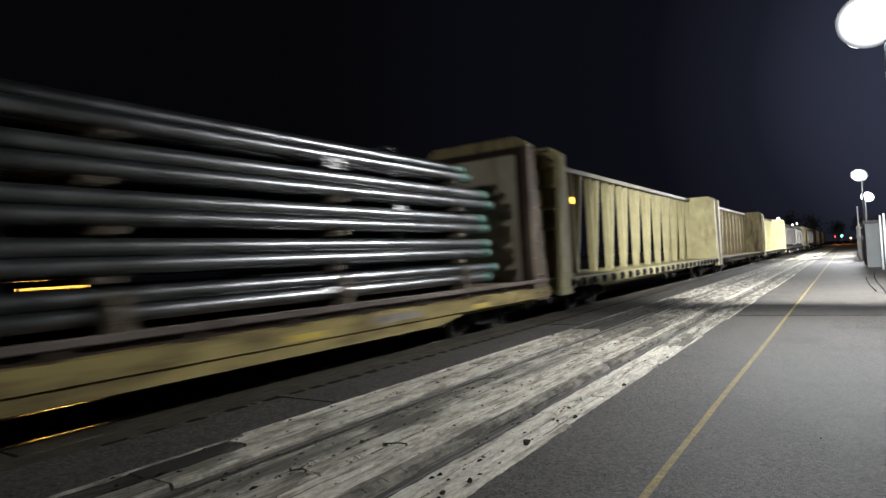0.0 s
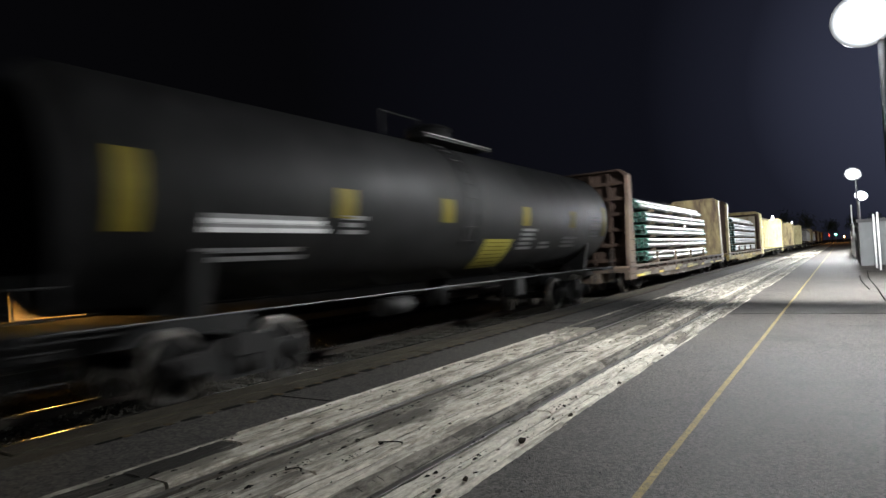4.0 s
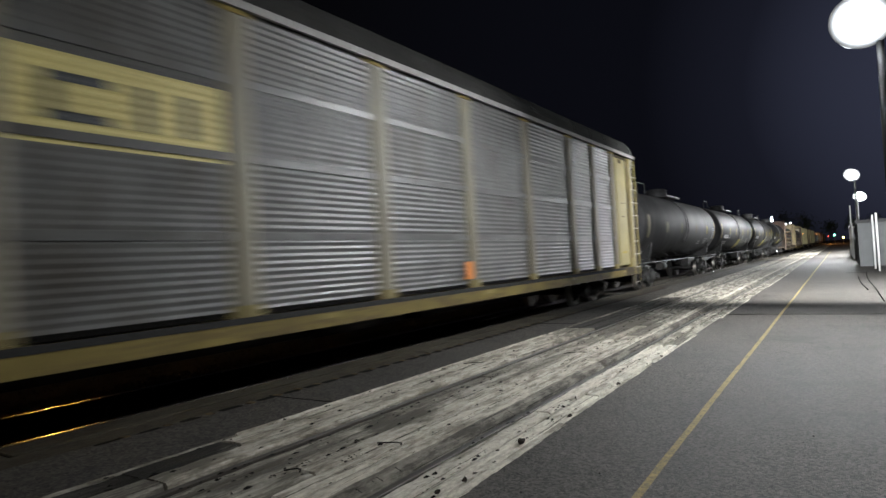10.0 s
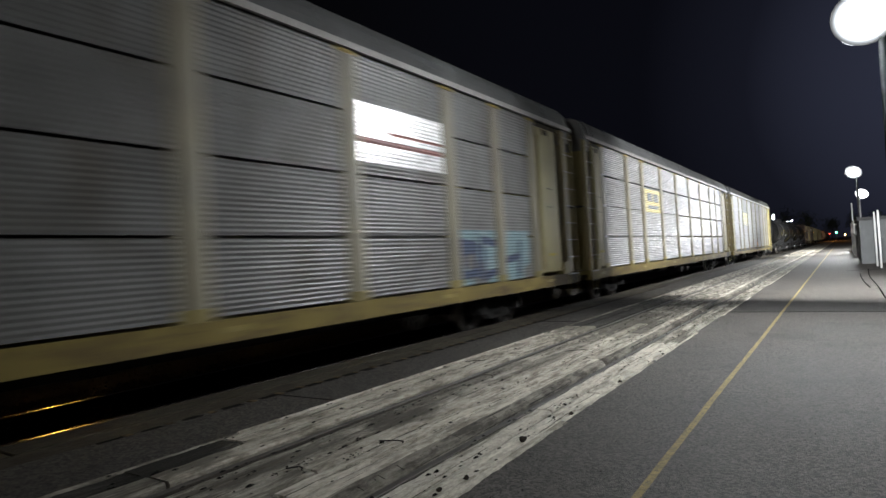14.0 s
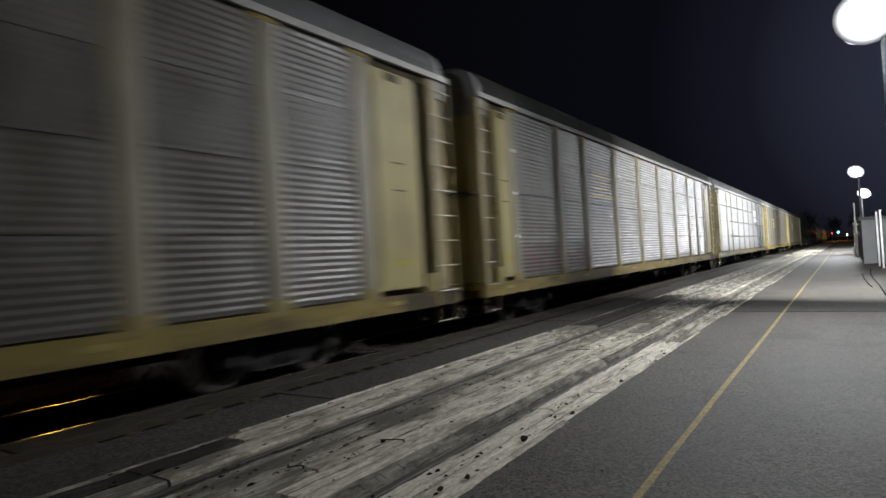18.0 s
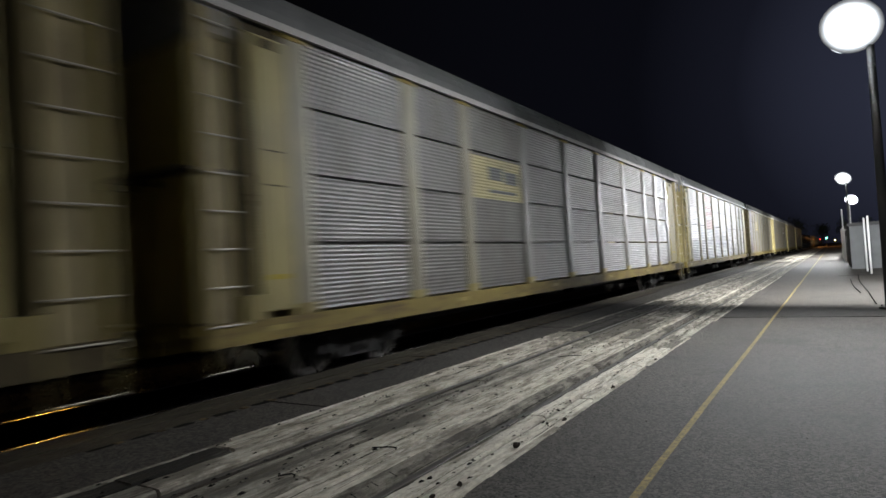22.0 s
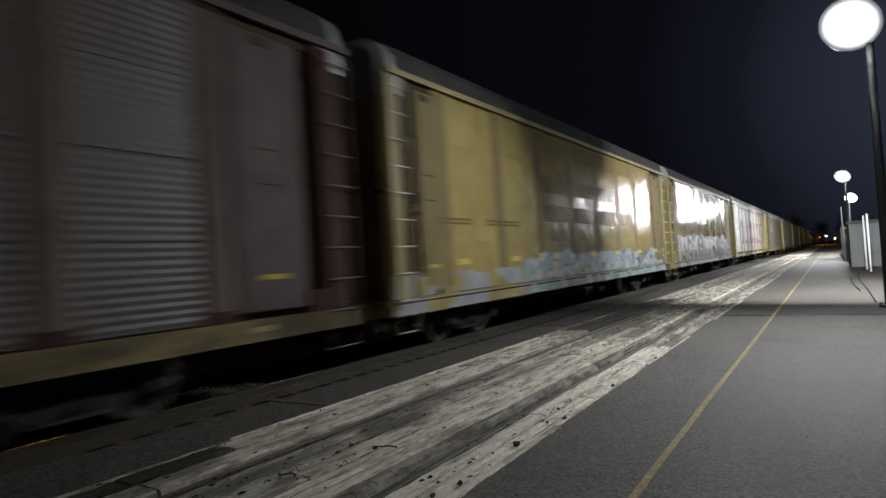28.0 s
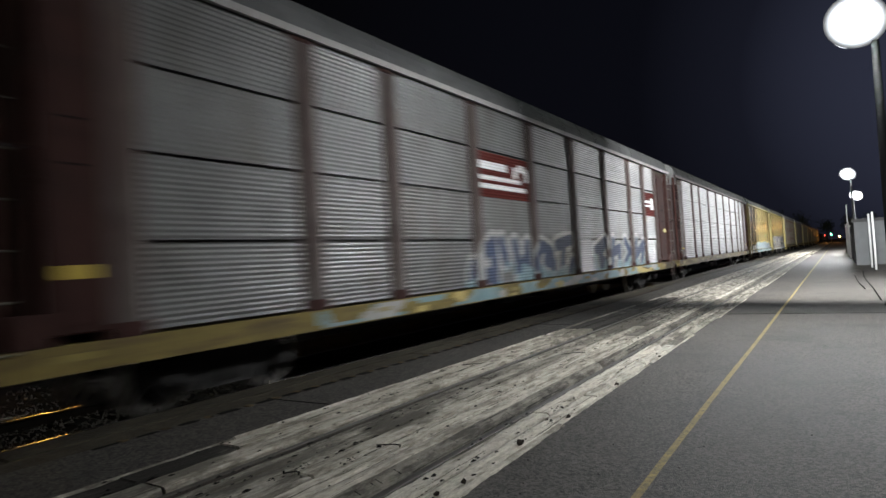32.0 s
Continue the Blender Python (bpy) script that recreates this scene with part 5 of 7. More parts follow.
def tank_car(middle, label, dusty=False):
    car = railcar("tank_car", middle, label, "tank car")
    paint = M_BLACKDUST if dusty else M_BLACK
    half = 7.95 if dusty else 8.3
    bm = bmesh.new()
    n = 56
    rings = []
    prof = [(-half - 0.42 * math.cos(k / 7 * math.pi / 2) + 0.0, TANK_R * math.sin(k / 7 * math.pi / 2)) for k in range(1, 8)]
    prof = prof + [(-0.35, TANK_R + 0.012), (0.35, TANK_R + 0.012)] + [(-y, r) for y, r in prof[::-1]]
    for y, r in prof:
        rings.append([bm.verts.new((r * math.cos(k * math.tau / n), y, TANK_Z + r * math.sin(k * math.tau / n))) for k in range(n)])
    for p, q in zip(rings, rings[1:]):
        for k in range(n):
            bm.faces.new((p[k], p[(k + 1) % n], q[(k + 1) % n], q[k])).smooth = True
    for ring, y in ((rings[0], -half - 0.42), (rings[-1], half + 0.42)):
        c = bm.verts.new((0, y, TANK_Z))
        for k in range(n):
            bm.faces.new((ring[k], ring[(k + 1) % n], c)).smooth = True
    part("tank_shell", bm, paint, car)
    for y in (-5.6, -2.8, 0.0, 2.8, 5.6):
        bm = bmesh.new()
        m = 56
        for k in range(m):
            a, b = k * math.tau / m, (k + 1) * math.tau / m
            v = [bm.verts.new(((TANK_R + d) * math.cos(t), y + e, TANK_Z + (TANK_R + d) * math.sin(t))) for t, d, e in
                 ((a, 0.0, -0.03), (b, 0.0, -0.03), (b, 0.007, 0.0), (a, 0.007, 0.0))]
            bm.faces.new(v)
            w = [bm.verts.new(((TANK_R + d) * math.cos(t), y + e, TANK_Z + (TANK_R + d) * math.sin(t))) for t, d, e in
                 ((a, 0.007, 0.0), (b, 0.007, 0.0), (b, 0.0, 0.03), (a, 0.0, 0.03))]
            bm.faces.new(w)
        part("weld_seam", bm, paint, car)
    # running board, safety rail, dome
    bm = bmesh.new()
    for s in (-1, 1):
        tube(bm, (s * 1.42, -half - 0.5, 1.1), (s * 1.42, half + 0.5, 1.1), 0.017, 6)
    part("hand_rail", bm, M_RAILGREY, car, "pale grab rail along the tank")
    for s in (-1, 1):
        for k in range(8):
            y = -half + 0.8 + k * (2 * half - 1.6) / 7
            bm = bmesh.new()
            tube(bm, (s * 1.42, y, 1.09), (s * 0.9, y, 1.45), 0.018, 5)
            part("rail_bracket", bm, M_BLACKTRIM, car)
    for s in (-1, 1):
        a, b = sorted((s * (half - 0.3), s * (half + 0.85)))
        block("end_platform", (-1.35, 1.35, a, b, 1.004, 1.1), M_BLACKTRIM, car)
        bm = bmesh.new()
        extrude(bm, [(-1.15, 1.1), (1.15, 1.1), (1.3, 1.95), (1.15, 1.95), (0.9, 1.6), (-0.9, 1.6), (-1.15, 1.95), (-1.3, 1.95)], s * (half - 1.5), s * (half - 1.3))
        part("tank_saddle", bm, M_BLACKTRIM, car)
        a, b = sorted((s * (half - 2.9), s * (half + 0.8)))
        block("stub_sill", (-0.3, 0.3, a, b, 0.72, 1.0), M_BLACKTRIM, car)
    for s in (-1, 1):
        bm = bmesh.new()
        tube(bm, (1.36, s * (half + 0.8), 0.55), (1.36, s * (half + 0.8), 1.7), 0.02, 6)
        tube(bm, (1.36, s * (half + 0.4), 0.55), (1.36, s * (half + 0.4), 1.7), 0.02, 6)
        for k in range(4):
            tube(bm, (1.36, s * (half + 0.8), 0.6 + k * 0.32), (1.36, s * (half + 0.4), 0.6 + k * 0.32), 0.016, 6)
        part("end_ladder", bm, M_BLACKTRIM, car)
    bm = bmesh.new()
    tube(bm, (0, 0.2, TANK_Z + TANK_R - 0.05), (0, 0.2, TANK_Z + TANK_R + 0.42), 0.52, 16)
    tube(bm, (0, 0.2, TANK_Z + TANK_R + 0.42), (0, 0.2, TANK_Z + TANK_R + 0.5), 0.56, 16, 0.4)
    part("dome", bm, paint, car)
    bm = bmesh.new()
    box(bm, -0.85, 0.85, -1.2, 1.6, TANK_Z + TANK_R - 0.02, TANK_Z + TANK_R + 0.02)
    part("top_platform", bm, M_BLACKTRIM, car, "dark grating on top of the tank")
    for x in (-0.85, 0.85):
        bm = bmesh.new()
        tube(bm, (x, -1.2, TANK_Z + TANK_R + 0.05), (x, 1.6, TANK_Z + TANK_R + 0.05), 0.02, 5)
        rail_ = part("platform_rail", bm, M_TAGGREY, car, "pale edge rail of the top platform")
        for y in (-1.2, 0.2, 1.6):
            bm = bmesh.new()
            tube(bm, (x, y, TANK_Z + TANK_R - 0.26), (x, y, TANK_Z + TANK_R + 0.05), 0.012, 5)
            part("rail_upright", bm, M_BLACKTRIM, rail_)
    bm = bmesh.new()
    for y in (-0.5, 1.0):
        tube(bm, (-0.8, y, TANK_Z + TANK_R), (-0.8, y, TANK_Z + TANK_R + 0.95), 0.016, 5)
    tube(bm, (-0.8, -0.5, TANK_Z + TANK_R + 0.95), (-0.8, 1.0, TANK_Z + TANK_R + 0.95), 0.016, 5)
    part("safety_rail", bm, M_RAILGREY, car, "dull grey safety rail on top of the tank")
    bm = bmesh.new()
    arc = [k / 10 * 1.75 - 0.55 for k in range(11)]
    sweep(bm, [(TANK_R * math.cos(a) + 0.11, -0.95, TANK_Z + TANK_R * math.sin(a)) for a in arc], (0, 1, 0), 0.018)
    lad = part("side_ladder", bm, M_BLACKTRIM, car)
    bm = bmesh.new()
    sweep(bm, [(TANK_R * math.cos(a) + 0.11, -0.45, TANK_Z + TANK_R * math.sin(a)) for a in arc], (0, 1, 0), 0.018)
    part("ladder_rail", bm, M_BLACKTRIM, lad)
    bm = bmesh.new()
    tube(bm, (0.11, -0.95, 0), (0.11, -0.45, 0), 0.014, 5)
    rung = mesh_of("rung", bm, M_BLACKTRIM)
    for k in range(9):
        a = -0.5 + k * 0.2
        put("rung", rung, lad, (TANK_R * math.cos(a), 0, TANK_Z + TANK_R * math.sin(a)))
    R = TANK_R + 0.017
    if dusty:
        for y0, y1, z0, z1 in ((-1.05, -0.35, 2.05, 3.1), (-0.3, 0.15, 2.3, 2.95)):
            bm = bmesh.new()
            decal_on_shell(bm, y0, y1, z0, z1, TANK_Z, R - 0.006)
            part("dust_patch", bm, M_DUST, car, "grey smear of dust beside the ladder")
    for nm, y0, y1, z0, z1, mt in [("placard", -4.7, -4.25, 2.36, 2.82, M_PLACARD), ("placard", -1.72, -1.28, 2.36, 2.82, M_PLACARD), ("placard", 1.85, 2.3, 2.36, 2.82, M_PLACARD), ("placard", 4.95, 5.4, 2.36, 2.82, M_PLACARD),
                                    ("end_placard", half - 0.5, half - 0.14, 2.13, 3.05, M_PLACARD), ("end_placard", 0.14 - half, 0.5 - half, 2.13, 3.05, M_PLACARD)]:
        bm = bmesh.new()
        decal_on_shell(bm, y0, y1, z0, z1, TANK_Z, R)
        part(nm, bm, M_PLACARDDIM if dusty and y0 < 4 else mt, car, "faded square on the black shell" if dusty else "yellow square on the black shell")
    if not dusty:
        bm = bmesh.new()
        decal_on_shell(bm, 0.2, 1.55, 1.4, 2.04, TANK_Z, R)
        sign = part("hazard_notice", bm, M_SIGNYELLOW, car, "bright yellow notice with dark lines")
    for k in range(0 if dusty else 7):
        bm = bmesh.new()
        decal_on_shell(bm, 0.32, 1.4 - 0.1 * (k % 2), 1.44 + 0.085 * k, 1.46 + 0.085 * k, TANK_Z, R + 0.005, 0.0, 1)
        part("notice_line", bm, M_PLACARD, sign)
    for y0, y1, z0, rows_, mt in [(1.95, 2.75, 1.79, 5, M_TAGDIM), (3.2, 3.9, 1.8, 2, M_TAGDIM), (4.7, 5.7, 1.82, 3, M_TAGDIM), (6.75, 7.55, 2.1, 6, M_TAGDIM),
                                  (-7.0, -4.85, 2.13, 2, M_TAG), (-7.0, -4.9, 2.19, 2, M_TAGDIM), (-7.0, -5.2, 1.76, 2, M_TAGDIM), (-4.5, -4.0, 2.12, 3, M_TAGDIM)]:
        for k in range(rows_ if not dusty or y0 > 3 else 0):
            bm = bmesh.new()
            decal_on_shell(bm, y0, y1 - 0.12 * (k % 2), z0 + k * 0.11, z0 + k * 0.11 + 0.065, TANK_Z, R, 0.0, 1)
            part("lettering_bar", bm, mt, car, "plain white bar")
    bm = bmesh.new()
    tube(bm, (0.6, -2.7, 0.8), (0.6, -1.8, 0.8), 0.18, 12)
    part("air_reservoir", bm, M_BLACKTRIM, car)
    bm = bmesh.new()
    tube(bm, (0.0, 0.2, 1.25), (0.0, 0.2, 0.6), 0.25, 12)
    part("outlet_valve", bm, M_BLACKTRIM, car)
    block("brake_valve", (0.5, 0.95, 2.4, 3.0, 0.6, 1.1), M_BLACKTRIM, car, bevel=0.04)
    running_gear(car, (6.2, -6.2), (9.0, -9.0))
    return car


for mid in (-39.7, -58.2, -76.8):
    tank_car(mid, "black tank car with yellow placards and white lettering bars")
tank_car(-95.5, "dusty dark tank car with faded placards, last of four", True)


# bulkhead flat cars with pipe
def bulkhead(car, y, s, material, post_m=None):
    """An end wall that faces s along the car: plated face, side posts and cross ribs."""
    b = None
    bm = bmesh.new()
    face = [(-1.37, 1.0), (1.37, 1.0), (1.37, 4.35), (1.12, 4.6), (-1.12, 4.6), (-1.37, 4.35)]
    extrude(bm, face, min(y, y + s * 0.06), max(y, y + s * 0.06))
    b = part("bulkhead", bm, material, car, "rust-streaked bulkhead plate")
    for x in (-1, 1):
        bm = bmesh.new()
        extrude(bm, [(y - s * 0.75, 0.55), (y + s * 0.08, 0.55), (y + s * 0.08, 4.4), (y - s * 0.3, 4.4)], x * 1.37, x * 1.5, "x")
        part("bulkhead_post", bm, post_m or material, b)
    bm = bmesh.new()
    near, back = sorted((y - s * 0.3, y + s * 0.09))
    extrude(bm, [(-1.5, 4.4), (-1.5, 4.45), (-1.2, 4.66), (1.2, 4.66), (1.5, 4.45), (1.5, 4.4), (1.36, 4.4), (1.12, 4.61), (-1.12, 4.61), (-1.36, 4.4)], near, back)
    part("bulkhead_cap", bm, material, b)
    bm = bmesh.new()
    for k in range(6):
        z = 1.2 + k * 0.58
        box(bm, -1.37, 1.37, min(y - s * 0.22, y), max(y - s * 0.22, y), z, z + 0.12)
    for x in (-0.7, 0, 0.7):
        box(bm, x - 0.05, x + 0.05, min(y - s * 0.2, y - s * 0.002), max(y - s * 0.2, y - s * 0.002), 1.0, 4.54)
    part("bulkhead_rib", bm, material, b)
    bm = bmesh.new()
    for k in range(9):
        z = 0.75 + k * 0.42
        yy = y - s * (0.72 - 0.1 * k)
        tube(bm, (1.52, yy, z), (1.52, y - s * 0.02, z), 0.015, 5)
    part("grab_iron", bm, material, b)


def flat_car(middle, half, label, tone, sills, rear, rear_post, front, patches):
    car = railcar("bulkhead_flat_car", middle, label, "flat car")
    bm = bmesh.new()
    prof = [(-1.5, 0.98), (-1.5, 0.6), (-1.36, 0.52), (-1.3, 0.82), (-0.4, 0.82), (-0.4, 0.45), (0.4, 0.45), (0.4, 0.82), (1.3, 0.82), (1.36, 0.52), (1.5, 0.6), (1.5, 0.98)]
    prof[-1:] = [(1.5, 0.84), (1.41, 0.86), (1.41, 0.98)]       # a recessed web over a painted lower flange
    extrude(bm, prof, -half, half)
    part("underframe", bm, sills, car)
    bm = bmesh.new()
    box(bm, -0.3, 0.3, -half * 0.6, half * 0.6, 0.3, 0.46)
    extrude(bm, [(-half * 0.62, 0.6), (-half * 0.5, 0.42), (half * 0.5, 0.42), (half * 0.62, 0.6)], 1.32, 1.46, "x")
    part("fish_belly", bm, sills, car)
    block("deck_edge", (1.4605, 1.525, -half + 0.1, half - 0.1, 0.965, 1.065), M_DECKEDGE, car, "weathered edge of the deck", bevel=0.015)
    # the recess is only shallow; this strip puts its dark into the colour
    block("sill_web", (1.4105, 1.416, -half + 0.1, half - 0.1, 0.865, 0.96), M_RUSTDARK, car, "recessed web of the sill, darkened in its colour")
    for y, w, lo, hi, mt, lab in patches:
        block("sill_patch", (1.501, 1.505, y, y + w, lo, hi), mt, car, lab)
    n = int(2 * half / 0.3)
    bm = bmesh.new()
    box(bm, -1.46, 1.46, 0.005, 0.29, 0.982, 1.04)
    board = mesh_of("deck_board", bm, M_DECK)
    for k in range(n):
        put("deck_board", board, car, (0, -half + k * 2 * half / n, 0))
    bm = bmesh.new()
    box(bm, 1.417, 1.5, -0.09, 0.09, 0.845, 0.963)
    pocket = mesh_of("stake_pocket", bm, M_RUSTDARK)
    for k in range(13):
        put("stake_pocket", pocket, car, (0, -half + 1.0 + k * (2 * half - 2) / 12, 0))
    bulkhead(car, half - 0.85, -1, tone, front)
    bulkhead(car, -half + 0.85, 1, rear, rear_post)
    running_gear(car, (half - 2.6, -half + 2.6), (half, -half))
    return car


FIRST_PAINT = [(-4.2, 1.1, 0.64, 0.8, M_SILLPALE, "dirty white patch on the sill"), (1.4, 0.7, 0.63, 0.72, M_YREFLECT, "yellow stripe on the sill"), (3.2, 1.3, 0.66, 0.8, M_SILLPALE, "dirty white patch on the sill"), (6.4, 0.6, 0.63, 0.72, M_YREFLECT, "yellow stripe on the sill")]
first_flat = flat_car(4.45, 10.3, "tan bulkhead flat car with worn sides, loaded with pipe", M_RUSTWHITE, M_CREAM, M_RUSTDARK, M_RUSTWHITE, M_RUST, FIRST_PAINT)
block("face_plate", (-1.16, 1.16, 9.37, 9.388, 1.05, 4.2), M_FACE, first_flat, "chalky inset plate of the bulkhead")
block("face_border", (-1.36, 1.36, 9.376, 9.389, 4.22, 4.4), M_RUSTDARK, first_flat)
for x in (-1.265, 1.265):
    block("face_border", (x - 0.1, x + 0.1, 9.376, 9.389, 1.05, 4.215), M_RUSTDARK, first_flat)
SILL_PAINT = [  # along the sill, length, foot, top, paint
    (-9.6, 1.1, 0.615, 0.7, M_YREFLECT, "yellow stripe on the sill"), (-8.75, 0.95, 0.63, 0.74, M_SILLCREAM, "cream stripe on the sill"), (-6.25, 0.6, 0.615, 0.71, M_YREFLECT, "yellow stripe on the sill"),
    (-5.5, 2.2, 0.64, 0.83, M_SILLPALE, "dirty white patch on the sill"), (-3.3, 0.6, 0.615, 0.7, M_YREFLECT, "yellow stripe on the sill"), (-2.95, 1.0, 0.72, 0.83, M_SILLCREAM, "cream stripe on the sill"),
    (-1.85, 0.9, 0.64, 0.78, M_SILLPALE, "dirty white patch on the sill"), (-0.65, 1.3, 0.62, 0.68, M_YREFLECT, "yellow stripe on the sill"), (-0.6, 1.25, 0.69, 0.8, M_SILLCREAM, "cream stripe on the sill"),
    (0.75, 1.1, 0.64, 0.74, M_SILLCREAM, "cream stripe on the sill"), (3.0, 0.6, 0.615, 0.71, M_YREFLECT, "yellow stripe on the sill"), (3.68, 2.0, 0.65, 0.8, M_SILLPALE, "dirty white patch on the sill"),
    (5.75, 0.8, 0.63, 0.72, M_YREFLECT, "yellow stripe on the sill"), (7.3, 2.5, 0.615, 0.69, M_YREFLECT, "yellow stripe on the sill")]
flat_car(-18.6, 10.6, "tan bulkhead flat car with rusty ends, loaded with pipe", M_RUSTWHITE, M_SILLRUST, M_RUSTDARK, M_RUST, None, SILL_PAINT)

PIPE_R = 0.105


def pipe_stack(middle, y0, y1, seed, tags, block_gaps):
    st = tagged(new("pipe_stack"), "strapped stack of bare steel pipes with green ends", "pipe stack", "loads on the flat cars")
    st.location = (TRACK, middle, RAIL)
    CARS.append((st, middle))
    r = random.Random(seed)
    length = y1 - y0
    bm = bmesh.new()
    tube(bm, (0, 0, 0), (0, length, 0), PIPE_R, 12, caps=False)
    me = mesh_of("pipe", bm, M_PIPE)
    caps = []
    for a, b in ((-0.012, 0.35), (length - 0.35, length + 0.012)):
        bm = bmesh.new()
        tube(bm, (0, a, 0), (0, b, 0), PIPE_R + 0.006, 12, caps=False)
        for k in range(12):
            c, d = k * math.tau / 12, (k + 1) * math.tau / 12
            yy = a if a < 0 else b
            bm.faces.new([bm.verts.new((rad * math.cos(t), yy, rad * math.sin(t))) for t, rad in ((c, PIPE_R + 0.006), (d, PIPE_R + 0.006), (d, PIPE_R - 0.012), (c, PIPE_R - 0.012))])
        caps.append(mesh_of("pipe_end", bm, M_PIPEGREEN))
        # a dark disc closes the end; the shade of the bore is its colour
        bm = bmesh.new()
        yy = 0.05 if a < 0 else length - 0.05
        tube(bm, (0, yy - 0.01, 0), (0, yy + 0.01, 0), PIPE_R - 0.004, 12)
        caps.append(mesh_of("pipe_bore", bm, M_PIPEHOLE))
    bm = bmesh.new()
    box(bm, -1.36, 1.36, -0.07, 0.07, 0, 0.08)
    dun = mesh_of("dunnage", bm, M_WOOD)
    z = 1.14
    supports = [y0 + length * f for f in (0.1, 0.36, 0.63, 0.9)]
    ends = []
    for tier in range(5):
        for y in supports:
            put("dunnage", dun, st, (0, y - middle + r.uniform(-0.1, 0.1), z - 0.09))
        # unseen filler, added to stop the garage light showing between the tiers
        if block_gaps:
            block("spacer", (-0.1, 0.1, y0 - middle + 0.6, y1 - middle - 0.6, z - 0.1215, z - 0.003), M_WOOD, st, "unseen filler added to close the view between the tiers")
        for layer in range(2):
            shift = r.uniform(-0.3, 0.24) + (-0.55 if tier == 4 else 0)
            for k in range(12):
                x = -1.21 + k * 0.22
                if tier == 4 and layer == 1 and k in (0, 11):
                    continue
                p = put("pipe", me, st, (x, y0 - middle + shift + r.uniform(-0.07, 0.07), z + PIPE_R + layer * 0.205))
                for cap in caps:
                    put(cap.name.split(".")[0], cap, p)
        z += 0.41 + 0.128
    for y in [y0 + length * f for f in (0.27, 0.74)]:
        bm = bmesh.new()
        yy = y - middle
        box(bm, 1.325, 1.33, yy - 0.01, yy + 0.01, 1.1, z - 0.1)
        box(bm, -1.33, -1.325, yy - 0.01, yy + 0.01, 1.1, z - 0.1)
        box(bm, -1.33, 1.33, yy - 0.016, yy + 0.016, z - 0.112, z - 0.107)
        part("strap", bm, M_STRAP, st, "thin steel strap")
    for y, zz, w, h_ in tags:
        bm = bmesh.new()
        box(bm, 1.337, 1.345, y, y + w, zz, zz + h_)
        part("paper_tag", bm, M_TAG, st, "white paper tag")
    for y in supports:
        for x in (-1.4, 1.4):
            block("stake", (x - 0.04, x + 0.04, y - middle - 0.07, y - middle + 0.07, 1.04, 1.5), M_WOOD, st, "short timber stake", bevel=0.008)


pipe_stack(4.55, -1.2, 12.1, 1, ((2.42, 3.18, 0.36, 0.17), (2.2, 1.24, 0.26, 0.1), (4.1, 2.58, 0.28, 0.1)), False)
pipe_stack(-18.6, -25.9, -13.0, 2, ((-0.15, 2.6, 0.38, 0.17), (1.75, 2.93, 0.16, 0.48), (0.1, 1.47, 0.28, 0.1)), True)


# centre-beam cars ahead
def centre_beam(middle, half, label, tone):
    car = railcar("centre_beam_car", middle, label, "centre-beam car")
    bm = bmesh.new()
    prof = [(-1.45, 1.0), (-1.45, 0.7), (-0.4, 0.62), (-0.4, 0.45), (0.4, 0.45), (0.4, 0.62), (1.45, 0.7), (1.45, 1.0)]
    extrude(bm, prof, -half, half)
    part("underframe", bm, tone, car)
    bm = bmesh.new()
    box(bm, -0.2, 0.2, -half + 0.6, half - 0.6, 4.45, 4.6)
    part("top_chord", bm, M_POST, car, "pale top chord of the centre beam")
    bm = bmesh.new()
    box(bm, -0.12, 0.12, -0.05, 0.05, 1.0, 4.45)
    post = mesh_of("web_post", bm, tone)
    n = 12
    step = (2 * half - 1.6) / n
    for k in range(n + 1):
        put("web_post", post, car, (0, -half + 0.8 + k * step, 0))
    bm = bmesh.new()
    extrude(bm, [(0.08, 1.0), (0.22, 1.0), (step / 2 + 0.06, 4.45), (step / 2 - 0.08, 4.45)], -0.1, 0.1, "x")
    diag = mesh_of("diagonal", bm, tone)
    for k in range(n):
        put("diagonal", diag, car, (0, -half + 0.8 + k * step, 0))
    bm = bmesh.new()
    box(bm, 1.45, 1.52, -0.13, 0.13, 0.72, 0.95)
    tube(bm, (1.45, 0, 0.84), (1.56, 0, 0.84), 0.06, 8)
    winch = mesh_of("strap_winch", bm, M_BLACKTRIM)
    for k in range(26):
        put("strap_winch", winch, car, (0, -half + 0.6 + k * (2 * half - 1.2) / 25, 0))
    bulkhead(car, half - 0.5, -1, tone)
    bulkhead(car, -half + 0.5, 1, tone)
    running_gear(car, (half - 3.0, -half + 3.0), (half, -half))
    return car


beam_car = centre_beam(27.75, 12.0, "chalky yellow centre-beam lumber car, empty", M_BEAM)
bm = bmesh.new()
tube(bm, (1.5, -11.15, 3.17), (1.53, -11.15, 3.17), 0.09, 12)
part("marker_lamp", bm, M_MARKER, beam_car, "round orange marker, bright by emission")
centre_beam(52.1, 11.7, "tan centre-beam lumber car with brown bulkhead, empty", M_RUSTWHITE)
centre_beam(76.2, 11.7, "chalky yellow centre-beam lumber car, far down the train", M_BEAM)


